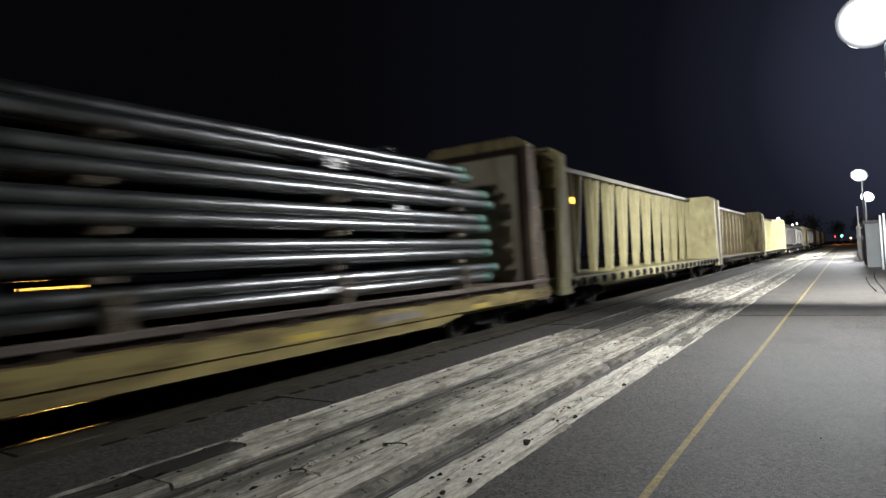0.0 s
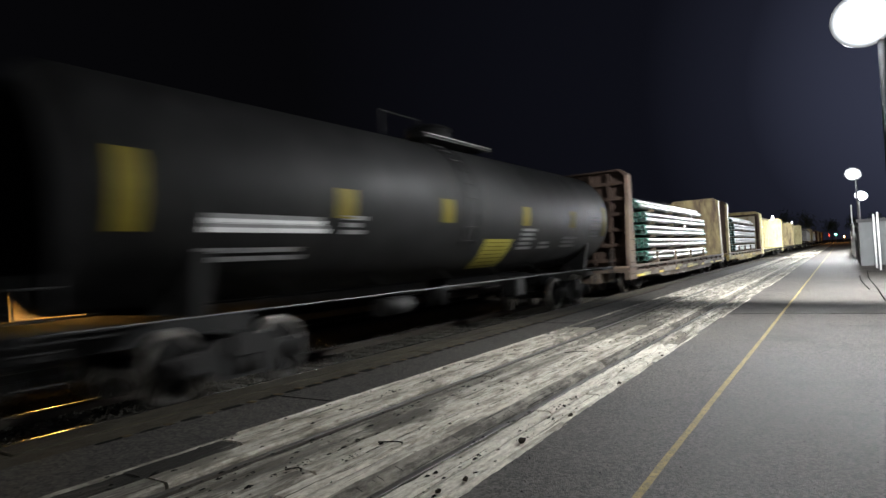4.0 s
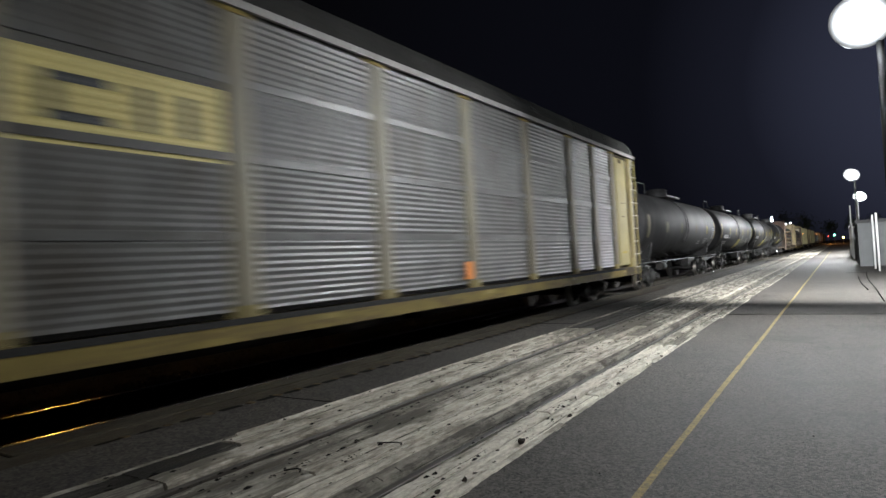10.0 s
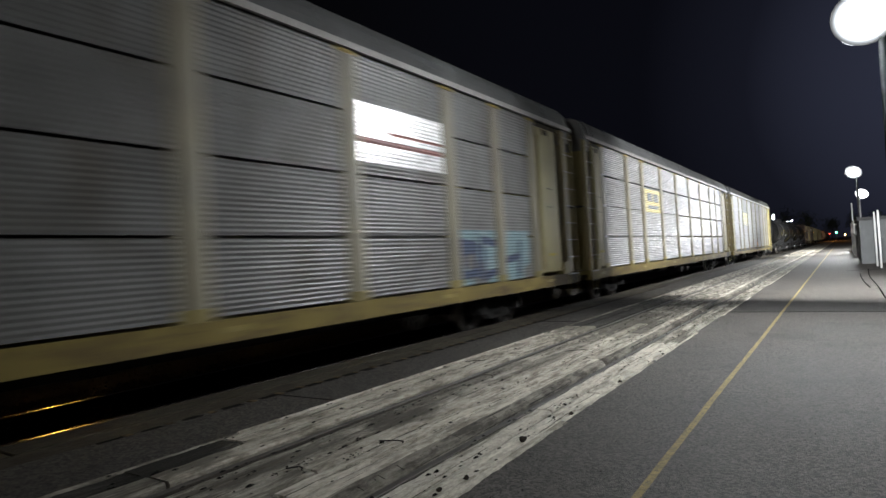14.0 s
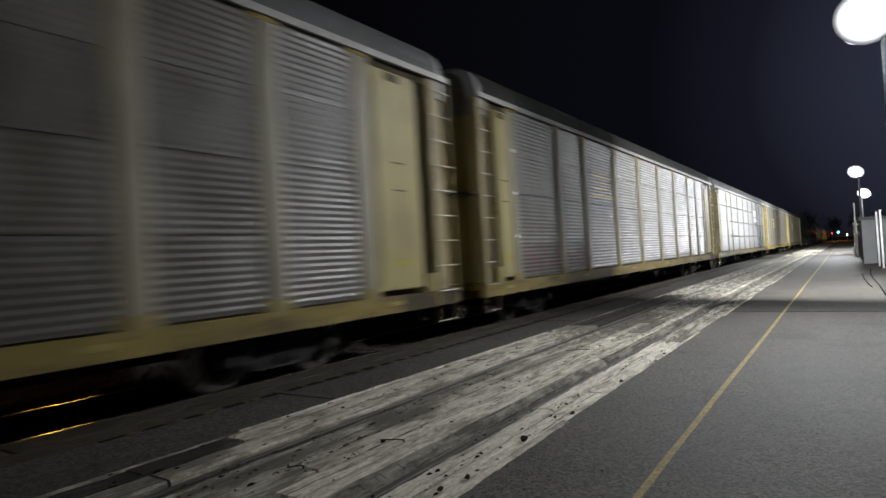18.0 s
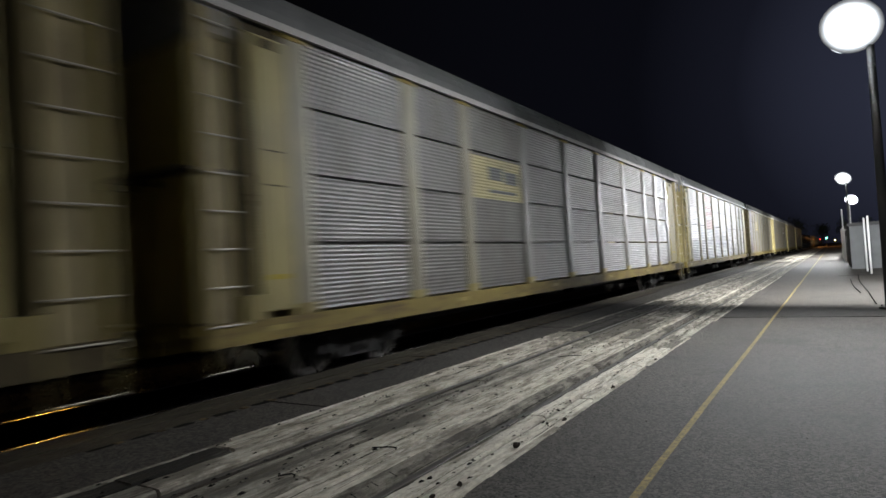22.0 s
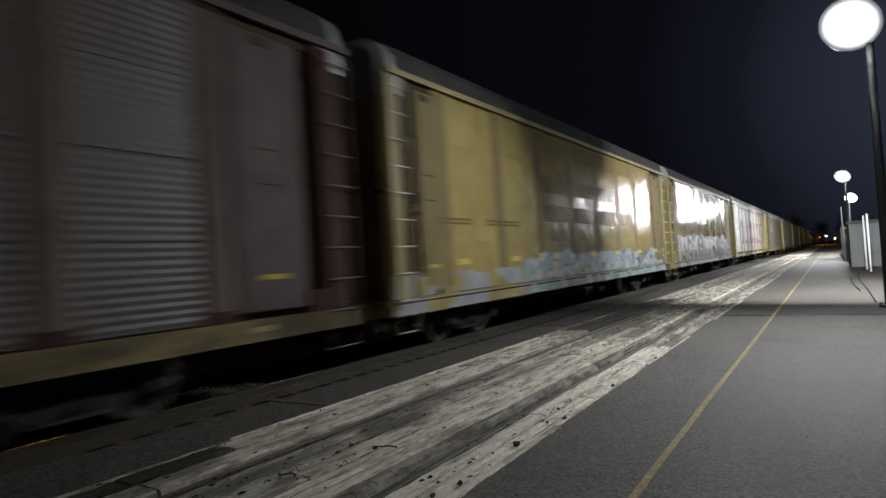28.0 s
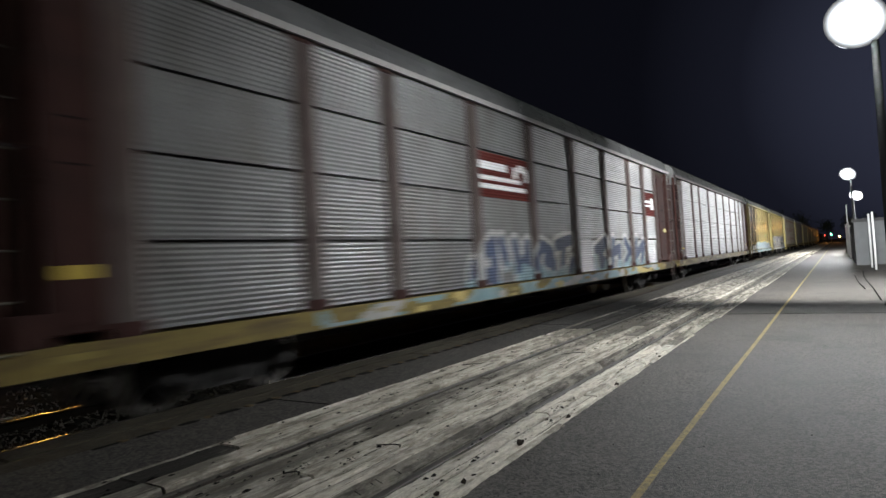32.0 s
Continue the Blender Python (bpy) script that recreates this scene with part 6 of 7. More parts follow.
def hopper(middle, half, label, material):
    car = railcar("covered_hopper", middle, label, "hopper car")
    bm = bmesh.new()
    prof = [(-1.5, 1.6)] + [(-1.52 * math.cos(a), 3.4 + 1.1 * math.sin(a)) for a in [k / 10 * math.pi for k in range(11)]] + [(1.5, 1.6), (0.7, 1.0), (-0.7, 1.0)]
    extrude(bm, prof, -half + 0.8, half - 0.8)
    part("hopper_body", bm, material, car)
    bm = bmesh.new()
    box(bm, 1.46, 1.56, -0.05, 0.05, 1.5, 3.6)
    ribm = mesh_of("side_rib", bm, material)
    for k in range(9):
        y = -half + 1.2 + k * (2 * half - 2.4) / 8
        put("side_rib", ribm, car, (0, y, 0))
        put("side_rib", ribm, car, (0, y, 0), turn=(0, 0, math.pi))
    bm = bmesh.new()
    for y in (-half * 0.5, 0, half * 0.5):
        extrude(bm, [(-0.9, 1.2), (-0.3, 0.45), (0.3, 0.45), (0.9, 1.2)], y - 1.0, y + 1.0)
    box(bm, -1.4, 1.4, -half, half, 0.95, 1.12)
    part("outlet", bm, material, car)
    running_gear(car, (half - 2.2, -half + 2.2), (half, -half))


def boxcar(middle, half, label, material):
    car = railcar("boxcar", middle, label, "boxcar")
    bm = bmesh.new()
    box(bm, -1.45, 1.45, -half + 0.4, half - 0.4, 0.95, 4.4)
    part("body", bm, material, car)
    bm = bmesh.new()
    extrude(bm, [(-1.52, 4.4), (1.52, 4.4), (1.45, 4.5), (0, 4.68), (-1.45, 4.5)], -half + 0.35, half - 0.35)
    part("roof", bm, M_ROOF, car)
    bm = bmesh.new()
    box(bm, 1.44, 1.51, -0.05, 0.05, 0.9, 4.38)
    post = mesh_of("side_post", bm, material)
    for k in range(12):
        y = -half + 0.6 + k * (2 * half - 1.2) / 11
        put("side_post", post, car, (0, y, 0))
        put("side_post", post, car, (0, y, 0), turn=(0, 0, math.pi))
    block("sliding_door", (1.46, 1.53, -1.6, 1.6, 1.0, 4.2), material, car)
    running_gear(car, (half - 2.5, -half + 2.5), (half, -half))


hopper(97.5, 9.0, "dark blue-grey covered hopper car", M_BROWNPANEL)
hopper(116.0, 9.0, "pale grey covered hopper car", M_WHITEPANEL)
boxcar(134.5, 8.8, "tan boxcar far down the train", M_RUSTWHITE)
hopper(153.0, 9.0, "pale covered hopper car far down the train", M_WHITEPANEL)
for k, (mt, tn) in enumerate([(M_BROWN, "brown"), (M_RUSTWHITE, "tan"), (M_BROWN, "brown"), (M_YELLOW, "yellow"), (M_BROWN, "brown")]):
    boxcar(171.6 + 18.4 * k, 8.8, tn + " boxcar far down the train", mt)


# ---- lamp posts ----
def lamp_post(px, py, pz, base_x, watts):
    lp = tagged(new("lamp_post"), "tall steel lamp post with two white floodlights, lit", "lamp post", "lamp posts on the platform")
    lp.location = (base_x, py, 0)
    bm = bmesh.new()
    tube(bm, (0, 0, 0), (0, 0, pz + 0.25), 0.11, 12, 0.075)
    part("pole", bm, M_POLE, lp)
    bm = bmesh.new()
    tube(bm, (0, 0, 0), (0, 0, 0.06), 0.22, 12)
    for k in range(4):
        tube(bm, (0.17 * math.cos(k * 1.571), 0.17 * math.sin(k * 1.571), 0), (0.17 * math.cos(k * 1.571), 0.17 * math.sin(k * 1.571), 0.1), 0.02, 6)
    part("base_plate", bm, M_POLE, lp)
    dx = px - base_x
    bm = bmesh.new()
    tube(bm, (0, 0, pz), (dx, 0, pz), 0.04, 8)
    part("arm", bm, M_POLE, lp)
    for s in (1, -1):
        m = look((dx, s * 0.29, pz), (dx + HEAD[s][0], s * 8.0, pz + HEAD[s][1]))
        bm = bmesh.new()
        tube(bm, (0, 0, 0.02), (0, 0, 0.14), 0.6 if s < 0 else 0.46, 24, 0.5 if s < 0 else 0.42)
        tube(bm, (0, 0, 0.14), (0, 0, 0.22), 0.42, 16, 0.3)
        bm.transform(m)
        hd = part("floodlight", bm, M_HOUSING, lp, "floodlight housing")
        bm = bmesh.new()
        # lens drawn wider than the fixture, to the breadth of its glare
        tube(bm, (0, 0, 0.0), (0, 0, 0.018), 0.62 if s < 0 else 0.47, 32)
        part("lens", bm, M_FLOODGLOW, hd, "glowing white lens").matrix_local = m


for row in POLES:
    lamp_post(*row)


# ---- right side: wall, posts, canopy, fence ----
shed = tagged(new("storage_shed"), "grey block shed with a flat dark roof edge", "shed")
shed.location = (0.82, 40.4, 0)
bm = bmesh.new()
box(bm, 0, 5.5, 0, 8, 0.0, 2.35)
part("wall", bm, M_GREYWALL, shed)
bm = bmesh.new()
box(bm, -0.1, 5.6, -0.12, 8.1, 2.35, 2.52)
part("roof", bm, M_DARKROOF, shed)
bm = bmesh.new()
box(bm, 0.12, 1.5, -0.05, -0.003, 0.0, 1.35)
part("lower_panel", bm, M_GREYWALL, shed, "darker low panel on the shed front")
bm = bmesh.new()
for k in range(7):
    box(bm, 0.3 + k * 0.75, 0.36 + k * 0.75, -0.035, -0.002, 1.4, 2.34)
part("batten", bm, M_GREYWALL, shed)
for x, y in ((1.37, 36.7), (1.42, 34.2)):
    bm = bmesh.new()
    tube(bm, (0, 0, 0), (0, 0, 2.62), 0.045, 10)
    tube(bm, (0, 0, 2.62), (0, 0, 2.66), 0.055, 10, 0.02)
    b = tagged(part("steel_post", bm, M_WHITETRIM), "slim pale steel post standing on the platform", "post", "steel posts by the shed")
    b.location = (x, y, 0)
canopy = tagged(new("canopy"), "white-edged flat canopy on posts beside the platform", "canopy")
canopy.location = (0.72, 55, 0)
bm = bmesh.new()
box(bm, 0, 1.6, 0, 16, 2.55, 2.68)
part("canopy_roof", bm, M_WHITETRIM, canopy)
for y in (0.3, 5, 10, 15.6):
    block("canopy_post", (0.02, 0.12, y - 0.05, y + 0.05, 0, 2.55), M_WHITETRIM, canopy)
block("sign_board", (-0.02, 0.06, 0.1, 0.5, 2.68, 4.0), M_WHITETRIM, canopy, "tall white board above the canopy")
fence = tagged(new("metal_fence"), "dark metal fence along the platform edge", "fence")
fence.location = (0.95, 48.5, 0)
bm = bmesh.new()
box(bm, -0.03, 0.03, -0.03, 0.03, 0, 1.9)
fp = mesh_of("fence_post", bm, M_HOUSING)
for k in range(16):
    put("fence_post", fp, fence, (0, k * 2.4, 0))
bm = bmesh.new()
box(bm, -0.02, 0.02, -0.12, 0.12, 0.1, 1.8)
sl = mesh_of("slat", bm, M_HOUSING)
for k in range(130):
    put("slat", sl, fence, (0.04, 0.15 + k * 0.277, 0))
for z in (0.4, 1.5):
    block("fence_rail", (-0.02, 0.02, 0, 36.0, z, z + 0.06), M_HOUSING, fence)
for nm, dims in (("tar_joint", (-2.26, 14, 15.05, 15.095, 0.0, 0.005)), ("tar_joint", (-6.2, -5.0, 5.32, 5.34, -0.02, -0.015)), ("tar_joint", (-6.2, -5.0, 13.3, 13.33, -0.02, -0.015))):
    tagged(block(nm, dims, M_GAP), "thin dark joint across the asphalt", "joint", kind="structure")
# the dim band below the first lamp, put into the asphalt's colour
tagged(block("asphalt_patch", (-2.255, 14, 15.1, 17.8, -0.02, 0.003), M_SHADEBAND), "darker strip of asphalt across the platform, shade under the lamp put into its colour", "asphalt patch", kind="structure")
for path in ([(0.52, 30.1), (0.5, 27.0), (0.52, 24.9), (0.6, 22.0)], [(0.9, 33.9), (0.78, 29.0), (0.77, 26.4), (0.81, 22.5), (0.79, 18.0)]):
    bm = bmesh.new()
    sweep(bm, [(x, y, 0.0) for x, y in path], (0, 0, 1), 0.02, 5)
    tagged(part("tar_crack", bm, M_GAP), "sealed tar crack running along the platform", "joint", "", "structure")
block("kerb_line", (0.05, 5.0, 33.0, 33.12, 0.004, 0.01), M_STRIP)
tagged(bpy.data.objects["kerb_line"], "dark tar joint across the platform", "joint", kind="structure")


# ---- behind the train ----
def gable_building(name, label, x, y, turn, w, d, eave, peak, wall_m, door):
    b = tagged(new(name), label, "building")
    b.location, b.rotation_euler = (x, y, -0.12), (0, 0, radians(turn))
    bm = bmesh.new()
    extrude(bm, [(-w / 2, 0), (w / 2, 0), (w / 2, eave), (0, peak), (-w / 2, eave)], -0.12, d)
    part("wall", bm, wall_m, b)
    bm = bmesh.new()
    n = int(w / 0.22)
    for k in range(n + 1):
        xx = -w / 2 + k * w / n
        top = peak - (peak - eave) * abs(xx) / (w / 2) - 0.03
        box(bm, xx - 0.03, xx + 0.03, -0.15, -0.121, 3.75 if door and abs(xx) < 1.5 else 0, top)
    part("siding_rib", bm, wall_m, b)
    for s in (-1, 1):
        bm = bmesh.new()
        extrude(bm, [(0, peak), (0, peak + 0.1), (s * (w / 2 + 0.25), eave), (s * (w / 2 + 0.25), eave - 0.1)], -0.4, d + 0.3)
        part("roof", bm, M_DARKROOF, b)
    if door:
        dr = block("garage_door", (-1.4, 1.4, -0.2, -0.16, 0.02, 3.6), M_DOOR, b, "beige roll-up door with two small windows")
        for k in range(6):
            block("door_panel", (-1.38, 1.38, -0.215, -0.2, 0.05 + k * 0.595, 0.638 + k * 0.595), M_DOOR, dr)
        for xx in (-0.55, 0.45):
            block("door_window", (xx - 0.03, xx + 0.23, -0.235, -0.2152, 1.3, 1.52), M_GLASS, dr, bevel=0.01)
        block("door_frame", (-1.5, 1.5, -0.26, -0.15, 3.62, 3.76), M_DARKROOF, b)
        bm = bmesh.new()
        box(bm, -0.38, 0.08, -0.6, -0.2, 4.36, 4.56)
        lampbox = part("wall_lamp", bm, M_HOUSING, b)
        bm = bmesh.new()
        box(bm, -0.37, 0.07, -0.63, -0.22, 4.14, 4.355)
        part("lamp_lens", bm, M_AMBERGLOW, lampbox, "glowing amber lens")
    return b


gable_building("garage_building", "small ribbed metal garage lit amber by a wall lamp", -32.6, 14.6, 66, 3.12, 9, 4.55, 5.4, M_SIDING, True)
gable_building("grey_building", "grey ribbed metal shed in the dark yard", -34.0, 32.5, 60, 6.0, 8, 3.9, 5.0, M_GREYWALL, False)

# ---- far end of the line: signals, lights, trees ----
def signal(x, y, z, material, r, label):
    sg = tagged(new("signal_mast"), label, "signal", "signals at the far crossing")
    sg.location = (x, y, 0)
    bm = bmesh.new()
    tube(bm, (0, 0, -0.3), (0, 0, z + r), 0.12, 8)
    part("mast", bm, M_HOUSING, sg)
    bm = bmesh.new()
    box(bm, -r * 1.4, r * 1.4, -0.25, 0.1, z - r * 1.4, z + r * 1.4)
    part("housing", bm, M_HOUSING, sg)
    bm = bmesh.new()
    tube(bm, (0, -0.34, z), (0, -0.25, z), r, 12)
    part("lens", bm, material, sg, "glowing signal lens")


signal(-1.9, 300, 3.4, M_GREENGLOW, 0.36, "lit green signal beside the far crossing")
signal(3.4, 300, 3.4, M_REDGLOW, 0.24, "lit red signal beside the far crossing")
signal(-8.5, 320, 3.6, M_REDGLOW, 0.2, "small red signal down the line")
signal(-4.6, 330, 3.2, M_REDGLOW, 0.22, "small red signal down the line")
signal(1.0, 285, 2.2, M_AMBERGLOW, 0.2, "amber light beside the far crossing")
signal(-12.5, 340, 3.8, M_AMBERGLOW, 0.18, "amber light beside the far crossing")


sign = tagged(new("lit_sign"), "tall pole sign glowing white far beyond the tracks", "sign")
sign.location = (-25.5, 315, -0.3)
block("sign_pole", (-0.2, 0.2, -0.1, 0.3, 0, 11.0), M_HOUSING, sign)
block("sign_case", (-0.45, 0.45, -0.2, 0.4, 11.0, 13.7), M_HOUSING, sign)
block("sign_face", (-0.38, 0.38, -0.26, -0.205, 11.1, 13.6), M_LEDGLOW, sign, "glowing white sign face")
for x, z in ((-18.6, 10.2), (-20.5, 9.9)):
    signal(x, 322, z, M_LEDGLOW, 0.24, "white lamp on a mast far beyond the tracks")


def tree(x, y, h_, seed):
    r = random.Random(seed)
    t = tagged(new("tree"), "dark leafy tree against the night sky", "tree", "trees at the far end")
    t.location = (x, y, -0.3)
    bm = bmesh.new()
    tube(bm, (0, 0, 0), (0.2, 0.1, h_ * 0.55), 0.3, 8, 0.15)
    for k in range(9):
        a = r.uniform(0, math.tau)
        z = h_ * r.uniform(0.3, 0.6)
        tube(bm, (0.15, 0.05, z), (math.cos(a) * h_ * 0.25, math.sin(a) * h_ * 0.25, z + h_ * r.uniform(0.1, 0.3)), 0.1, 5, 0.03)
    part("trunk", bm, M_BARK, t)
    bm = bmesh.new()
    for k in range(900):
        a, e, q = r.uniform(0, math.tau), r.uniform(-0.9, 1.4), r.random() ** 0.45
        lump = 1 + 0.3 * math.sin(a * 3 + seed) + 0.2 * math.sin(e * 5 + a)
        c = Vector((math.cos(a) * math.cos(e) * h_ * 0.32 * q * lump, math.sin(a) * math.cos(e) * h_ * 0.32 * q * lump, h_ * 0.65 + math.sin(e) * h_ * 0.33 * q * lump))
        s = r.uniform(0.2, 0.5)
        u = Vector((r.uniform(-1, 1), r.uniform(-1, 1), r.uniform(-1, 1))).normalized()
        w = u.orthogonal().normalized()
        bm.faces.new([bm.verts.new(c + u * s), bm.verts.new(c + w * s * 0.5), bm.verts.new(c - u * s), bm.verts.new(c - w * s * 0.5)])
    part("crown", bm, M_LEAF, t)


for k, (x, y, hh) in enumerate([(-14, 345, 15), (-24, 360, 18), (-4, 370, 12), (14, 340, 12), (26, 330, 16), (-38, 350, 16), (6, 380, 14)]):
    tree(x, y, hh, 40 + k)

# ---- pieces of the ground: planks, tie ends, stones ----
rg = random.Random(7)
BOARDS = [  # edges across, height
    (-5.05, -5.0, 0.004), (-4.995, -4.69, -0.004), (-4.685, -4.37, 0.0), (-4.19, -3.98, -0.012), (-3.975, -3.72, -0.016), (-3.715, -3.46, -0.006),
    (-3.455, -3.2, -0.004), (-3.195, -2.895, 0.012), (-2.722, -2.5, -0.006), (-2.495, -2.28, 0.0)]
SHOULDER = 7            # the plank worn round beside the flangeway
BREAKS = {0: (3.9, 12.4), 1: (2.73, 3.68, 12.4, 20.5), 2: (2.73, 12.4, 20.5), 5: (3.4, 13.0), 6: (2.9, 11.4), 7: (1.2,), 8: (0.8, 10.3, 16.2), 9: (1.6, 10.3, 16.2)}


def plank_mesh(w, length, seed, worn=False):
    """A worn plank: rounded upper edges, ragged ends and a wavy top; worn: one side rolled off."""
    r = random.Random(seed)
    bm = bmesh.new()
    n = max(6, int(length / 0.16))
    rows = []
    for k in range(n + 1):
        y = length * k / n
        e = min(0.012, w * 0.2)
        up = r.uniform(-0.004, 0.003)
        a, b = -w / 2 + r.uniform(0.0, e), w / 2 - r.uniform(0.0, e)
        if k in (0, n):
            y += r.uniform(-0.02, 0.02)
        t = min(0.022, w * 0.3)
        left = [(a, y, -0.1), (a, y, up - t), (a + t, y, up)]
        if worn:
            q = r.uniform(-0.008, 0.008)
            right = [(w * 0.16 + q, y, up), (w * 0.28 + q, y, up - 0.012), (w * 0.38 + q, y, up - 0.032), (b - 0.005, y, up - 0.064), (b, y, -0.1)]
        else:
            right = [(b - t, y, up + r.uniform(-0.003, 0.003)), (b, y, up - t), (b, y, -0.1)]
        rows.append([bm.verts.new(p) for p in left + right])
    for p, q in zip(rows, rows[1:]):
        for i in range(len(p) - 1):
            f = bm.faces.new((p[i], p[i + 1], q[i + 1], q[i]))
            f.smooth = worn
            # the rolled-off side gets darker timber: oil, and its shade in the colour
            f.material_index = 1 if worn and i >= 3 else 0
    bm.faces.new(rows[0][::-1])
    bm.faces.new(rows[-1])
    return bm


def plank_paint(i, y):
    """Which timber a plank is of: by its row and how far along it begins."""
    # from 12 to 20 m the dark is partly the lamp's unlit band, in colour
    if i == 1 and y < 3.6 or i in (1, 2) and 12 < y < 20:
        return M_PLANKDARK
    if i <= 2 and y < 12:
        return M_PLANKMID if y < 2.5 else M_PLANKGREY
    if i >= 8 and y < 10:
        return M_PLANKPALE
    if i == SHOULDER and y > 1:
        return M_PLANK
    if 3 <= i <= 4 or y > 10 or i <= 6 and y < 2 or i == 0 and y < 3.8:
        return M_PLANKMID
    return M_PLANK


crossing = tagged(new("plank_roadway"), "worn bleached timber planks laid between the rails", "plank roadway", kind="structure")
crossing.location = (0, 0, 0)
for i, (x0, x1, z) in enumerate(BOARDS):
    w = x1 - x0 - (0.018 if i else 0.004)
    cuts = [-6.0 - rg.uniform(0, 2)]
    fixed = list(BREAKS.get(i, ()))
    while cuts[-1] < 72:
        nxt = cuts[-1] + rg.choice((4.9, 6.1, 7.3))
        while fixed and fixed[0] <= cuts[-1]:
            fixed.pop(0)
        if fixed and nxt > fixed[0] - 0.9:
            nxt = fixed.pop(0)
        cuts.append(nxt)
    for k, (ya, yb) in enumerate(zip(cuts, cuts[1:])):
        me = mesh_of("plank", plank_mesh(w, yb - ya - 0.014, i * 31 + k, i == SHOULDER), plank_paint(i, ya))
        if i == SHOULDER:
            me.materials.append(M_PLANKSHADE)
        put("plank", me, crossing, ((x0 + x1) / 2 + rg.uniform(-0.004, 0.004), ya, z + rg.uniform(-0.008, 0.004)))
for x0, x1 in ((-4.368, -4.346), (-4.274, -4.194), (-2.893, -2.836), (-2.764, -2.726)):
    block("flangeway_dirt", (x0, x1, -60, 300, -0.1, -0.075), M_GROOVE, crossing)
bm = bmesh.new()
for x0, x1, z in BOARDS:
    box(bm, x0 + 0.006, x1 - 0.006, 80, 300, -0.1, z)
    box(bm, x0 + 0.006, x1 - 0.006, -60, -8.2, -0.1, z)
part("far_planks", bm, M_PLANK, crossing)
# thin bleached edge board with a ragged outer edge
y = 0.5
while y < 34:
    ln = rg.uniform(1.6, 3.2)
    if not 10.4 < y < 13 and not 17 < y < 22:
        bm = bmesh.new()
        n = int(ln / 0.07)
        rows = []
        for k in range(n + 1):
            yy = ln * k / n
            edge = -2.2 + 0.016 * noise.noise(Vector((yy * 2.1 + y, 1.0, 4.0))) + 0.02 * noise.noise(Vector((yy * 9 + y, 2.0, 4.0))) - (0.03 if y > 5 else 0)
            rows.append([bm.verts.new(p) for p in ((-2.274, yy, 0.0005), (-2.268, yy, 0.009), (edge - 0.012, yy, 0.008), (edge, yy, 0.0005))])
        for p, q in zip(rows, rows[1:]):
            for j in range(3):
                bm.faces.new((p[j], p[j + 1], q[j + 1], q[j]))
        part("edge_board", bm, M_PLANK, crossing, "", (0, y, 0))
    y += ln + rg.uniform(0.0, 0.12)


# chips of wood and bark, spikes, splits
def chips(name, spots, seed, material):
    r = random.Random(seed)
    verts, faces = [], []
    for x, y, z, s, long in spots:
        a0, base = r.uniform(0, math.tau), len(verts)
        for j in range(5):
            a = a0 + j * math.tau / 5
            q = s * r.uniform(0.5, 1.2)
            verts.append((x + q * math.cos(a), y + q * long * math.sin(a), z))
        verts.append((x, y, z + s * r.uniform(0.3, 0.8)))
        faces += [(base + j, base + (j + 1) % 5, base + 5) for j in range(5)]
    me = bpy.data.meshes.new(name)
    me.from_pydata(verts, [], faces)
    me.materials.append(material)
    ob = put(name, me, crossing)
    return tagged(ob, kind="stuff")


spots = []
for k in range(1500):
    i = rg.randrange(1, len(BOARDS))
    x0, x1, z = BOARDS[i]
    at_joint = rg.random() < 0.45
    x = x0 + rg.uniform(-0.02, 0.03) if at_joint else rg.uniform(x0 + 0.03, x1 - 0.03)
    if i == SHOULDER and x > -3.0:
        x = rg.uniform(-3.19, -3.02)
    y = 1.5 + 26 * rg.random() ** 1.25
    spots.append((x, y, z - 0.003, 0.006 + 0.02 * rg.random() ** 2.2, rg.uniform(1.0, 2.6)))
chips("bark_chips", spots, 12, M_GAP)
spots = []
for k in range(44):          # clumps left in the joints
    x, y = rg.choice((-4.7, -3.98, -3.72, -3.46, -3.2, -3.12, -2.5)), 2 + 16 * rg.random()
    for j in range(rg.randrange(3, 9)):
        spots.append((x + rg.gauss(0, 0.025), y + rg.gauss(0, 0.07), 0.0, rg.uniform(0.006, 0.018), rg.uniform(0.8, 1.8)))
chips("bark_clumps", spots, 13, M_GAP)
bm = bmesh.new()
for k in range(130):
    i = rg.randrange(1, len(BOARDS))
    x0, x1, z = BOARDS[i]
    x, y = rg.uniform(x0 + 0.04, x1 - 0.04), 1.5 + 24 * rg.random() ** 1.3
    if i == SHOULDER:
        x = min(x, -3.06)
    ln = rg.uniform(0.1, 0.5)
    bend = rg.uniform(-0.012, 0.012)
    v = [bm.verts.new((x + bend * t + o * math.sin(t * math.pi) * 0.003, y + ln * t, z + 0.0055)) for o in (-1, 1) for t in (0.02, 0.35, 0.7, 0.98)]
    for j in range(3):
        bm.faces.new((v[j], v[4 + j], v[5 + j], v[j + 1]))
tagged(part("split", bm, M_GAP, crossing), kind="stuff")
bm = bmesh.new()
for k in range(60):          # checks down the rounded side
    y = 2.2 + 14 * rg.random() ** 1.3
    x = -2.98 + rg.uniform(-0.03, 0.02)
    ln = rg.uniform(0.03, 0.09)
    slope = 0.42
    bm.faces.new([bm.verts.new(p) for p in ((x, y - 0.004, 0.004), (x + ln, y + 0.006, 0.002 - ln * slope), (x + ln, y + 0.016, 0.002 - ln * slope), (x, y + 0.004, 0.004))])
tagged(part("check", bm, M_GAP, crossing), kind="stuff")
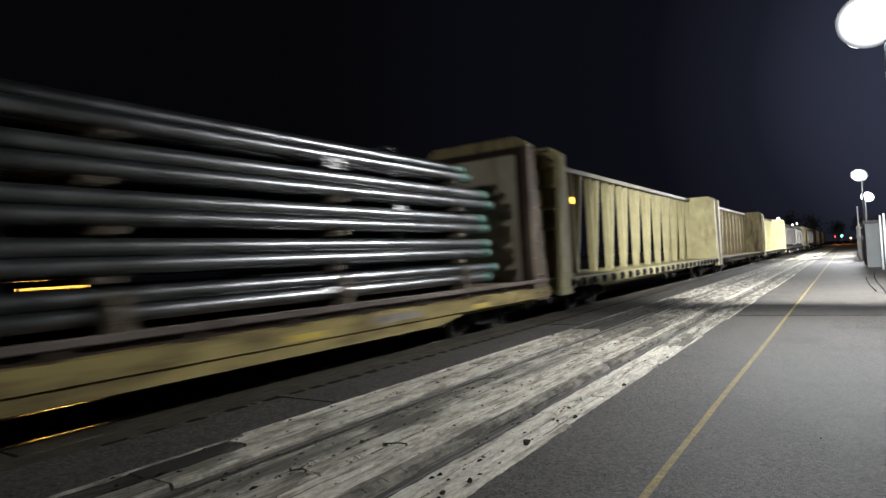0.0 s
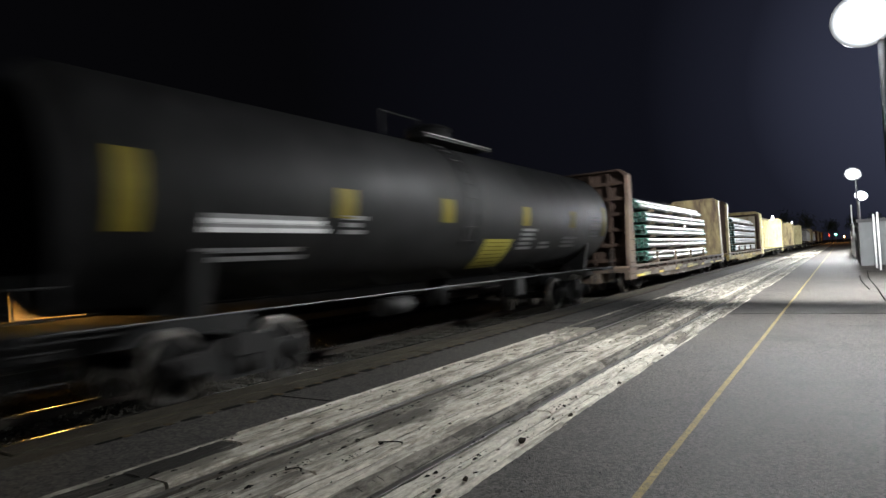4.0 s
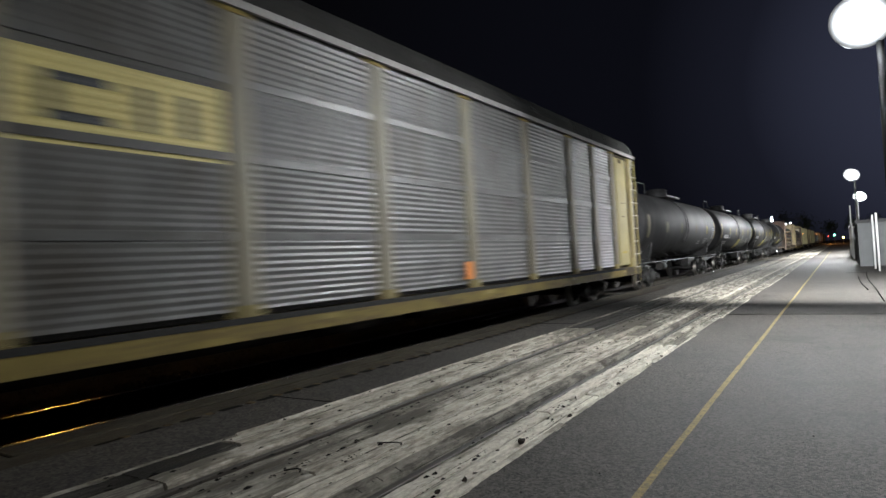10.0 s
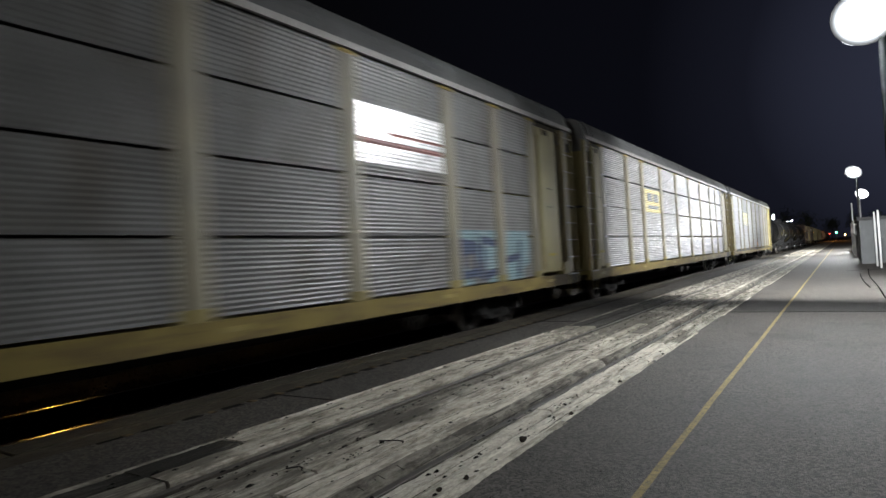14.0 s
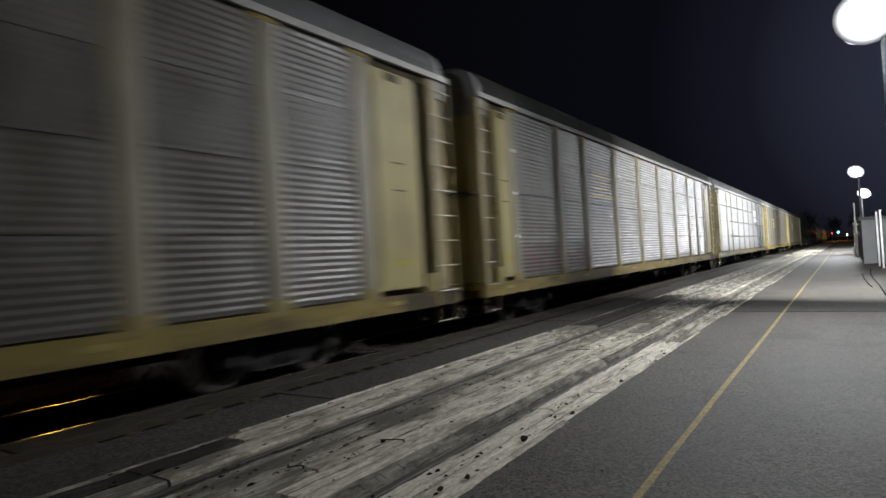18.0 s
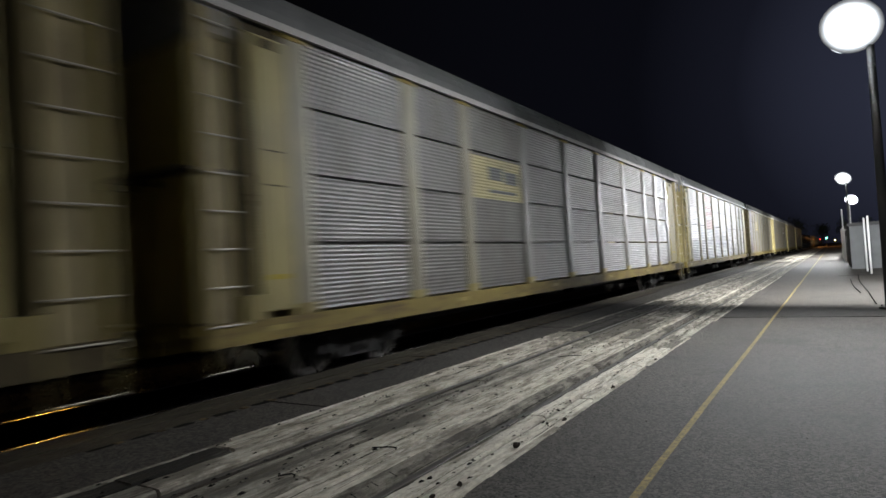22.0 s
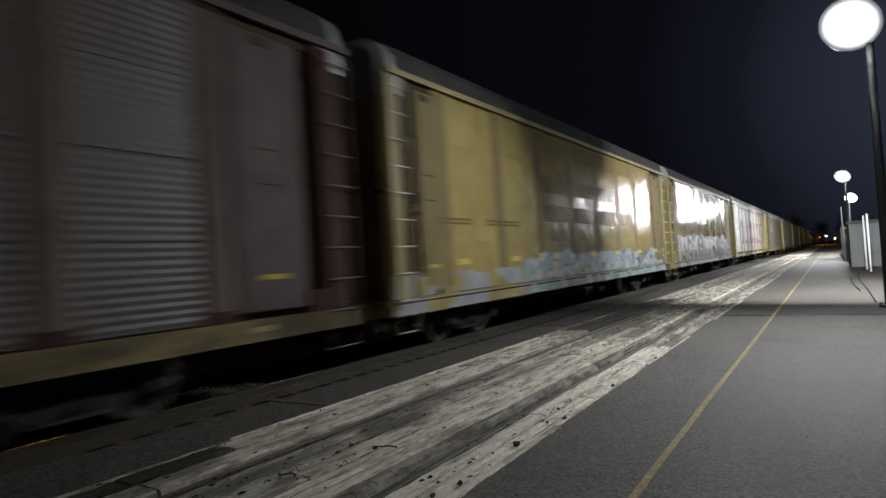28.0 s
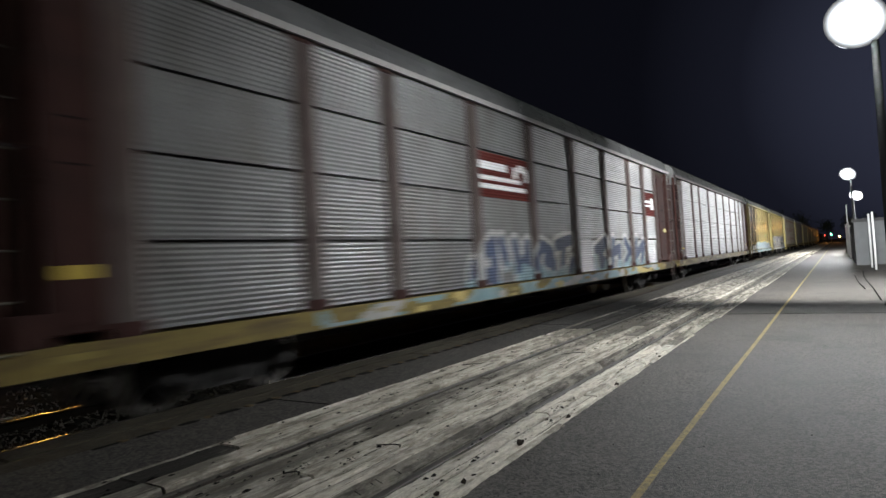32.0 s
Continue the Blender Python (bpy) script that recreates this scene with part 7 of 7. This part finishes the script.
for path in ([(-3.49, 4.16), (-3.42, 4.2), (-3.34, 4.24), (-3.28, 4.235), (-3.255, 4.19)], [(-3.72, 3.3), (-3.66, 3.38), (-3.61, 3.37), (-3.58, 3.33)],
             [(-3.75, 9.1), (-3.66, 9.22), (-3.55, 9.3), (-3.44, 9.3)], [(-4.86, 7.9), (-4.74, 8.02), (-4.62, 8.08)]):
    bm = bmesh.new()
    sweep(bm, [(x, y, 0.008) for x, y in path], (0, 0, 1), 0.006, 5)
    part("bent_spike", bm, M_GAP, crossing, "bent dark spike lying on the planks")

# timber header beside the near rail, with dark holes between tie ends
header = tagged(new("tie_ends"), "grimy timber tie ends and header beside the main track", "railway ties", kind="structure")
bm = bmesh.new()
box(bm, -7.08, -6.62, 0, 9.59, -0.2, -0.035)
bevelled(bm, 0.015)
hm = mesh_of("header_timber", bm, M_HEADER)
bm = bmesh.new()
box(bm, -6.615, -6.175, 0, 9.59, -0.2, -0.04)
bevelled(bm, 0.012)
hm2 = mesh_of("header_timber", bm, M_HEADER)
for k in range(9):
    put("header_timber", hm, header, (rg.uniform(-0.005, 0.005), -7 + k * 9.6, rg.uniform(-0.004, 0.004)))
    put("header_timber", hm2, header, (rg.uniform(-0.005, 0.0), -10.2 + k * 9.6, rg.uniform(-0.004, 0.004)))
holes = [3.23, 3.66, 4.12, 4.66, 5.2]
while len(holes) < 60:
    holes.append(holes[-1] + 0.37 + rg.uniform(-0.03, 0.04))
for k, y in enumerate(holes):
    wide = min(0.075, 0.045 + 0.007 * k) * rg.uniform(0.75, 1.1)
    ln = rg.uniform(0.11, 0.15)
    bm = bmesh.new()
    n = 14
    # each hole is a flat sheet, its depth and dark only in the colour
    bm.faces.new([bm.verts.new((wide * max(-1, min(1, 1.35 * math.cos(a))) + rg.uniform(-0.008, 0.008), ln * max(-1, min(1, 1.25 * math.sin(a))) + rg.uniform(-0.015, 0.015), 0)) for a in [j * math.tau / n for j in range(n)]])
    put("tie_gap", mesh_of("tie_gap", bm, M_GAP), header, (-6.11 + 0.004 * min(k, 14), y, -0.0145))
bm = bmesh.new()
box(bm, -0.06, 0.05, -0.05, 0.05, -0.1, 0.0)
bevelled(bm, 0.012)
stub = mesh_of("tie_end", bm, M_TIEEND)
for a, b in zip(holes, holes[1:]):
    put("tie_end", stub, header, (-6.12 + rg.uniform(-0.02, 0.02), (a + b) / 2 + rg.uniform(-0.03, 0.03), -0.012 + rg.uniform(-0.004, 0.004)), "", (0, 0, rg.uniform(-0.3, 0.3)))
slab("timber_far", -7.08, -6.175, 76, 300, -0.3, -0.04, M_HEADER, "distant timber header beside the main track", "railway ties")
ties = tagged(new("track_ties"), "creosoted wooden ties under the main track", "railway ties", kind="structure")
bm = bmesh.new()
box(bm, TRACK - 1.3, TRACK + 0.86, -0.11, 0.11, -0.42, -0.19)
tie = mesh_of("tie", bm, M_HEADER)
for k in range(150):
    put("tie", tie, ties, (0, -6 + k * 0.52, 0))
slab("ballast", -10.6, -7.09, -60, 420, -0.45, -0.2, M_BALLAST, "dark crushed-stone ballast under the main track", "ballast")
slab("ballast_siding", -21.4, -10.7, -60, 300, -0.45, -0.25, M_BALLAST, "dark ballast under the sidings", "ballast")


def stones(name, count, x0, x1, y0, y1, z, s0, s1, material, label, seed):
    r = random.Random(seed)
    verts, faces = [], []
    for k in range(count):
        x, y = r.uniform(x0, x1), y0 + (y1 - y0) * r.random() ** 1.5
        s = r.uniform(s0, s1)
        base = len(verts)
        for dx, dy, dz in ((1, 0, 0), (0, 1, 0), (-1, 0, 0), (0, -1, 0), (0, 0, 1), (0, 0, -1)):
            q = s * r.uniform(0.6, 1.2)
            verts.append((x + dx * q + r.uniform(-0.3, 0.3) * s, y + dy * q + r.uniform(-0.3, 0.3) * s, z + dz * q * 0.8))
        for a, b, c in ((0, 1, 4), (1, 2, 4), (2, 3, 4), (3, 0, 4), (1, 0, 5), (2, 1, 5), (3, 2, 5), (0, 3, 5)):
            faces.append((base + a, base + b, base + c))
    me = bpy.data.meshes.new(name)
    me.from_pydata(verts, [], faces)
    me.materials.append(material)
    tagged(new(name, me), label, "gravel", kind="stuff")


stones("ballast_stones", 16000, TRACK - 2.4, TRACK + 0.72, -1, 40, -0.185, 0.012, 0.034, M_STONE, "grey crushed stones between the rails", 4)
stones("siding_stones", 3500, -14, -10.4, 0, 30, -0.25, 0.02, 0.05, M_STONE, "grey crushed stones beside the sidings", 5)
for x, y, q in ((-2.33, 4.63, 0.036), (-2.26, 5.55, 0.026), (-2.31, 3.68, 0.024), (-2.37, 3.42, 0.02), (-2.27, 7.1, 0.026), (-2.26, 9.1, 0.022)):
    bm = bmesh.new()
    bmesh.ops.create_icosphere(bm, subdivisions=2, radius=q, matrix=Matrix.Diagonal((1, 1.25, 0.75, 1)))
    for v in bm.verts:
        v.co *= 0.85 + 0.8 * noise.noise(v.co * 45 + Vector((x * 9, y * 7, 0)))
    chunk = tagged(part("bark_chunk", bm, M_BARKCHIP), "dark chunk of bark lying on the plank edge", "debris", "bark chunks on the planks")
    chunk.location = (x, y, q * 0.6)
stones("loose_grit", 420, -2.2, 3.5, 1.5, 16, 0.002, 0.003, 0.009, M_GAP, "scattered dark grit on the asphalt", 6)


# ---- what moves ----
def motions():
    """The train rolls away at a steady speed; its wheels roll with it."""
    for thing, start in CARS:
        rows = [(t, pose(TRACK, start + SPEED * t, RAIL)) for t in (-0.2, -0.1, 0, 0.1, 8, 16, 24, 31.9, 32, 32.1, 32.2)]
        walk(thing, rows)
    step = 1 / FPS
    for s, sets in WHEELSETS.items():
        first = sets[0]
        walk(first, [(k * step, pose(0, s * 0.89, 0.46, -math.degrees(SPEED * k * step / 0.46), 0, 0)) for k in range(-2, 32 * FPS + 3)])
        turning = first.animation_data
        for w in sets[1:]:
            w.rotation_mode = "QUATERNION"
            ad = w.animation_data_create()
            ad.action = turning.action
            ad.action_slot = turning.action_slot


motions()
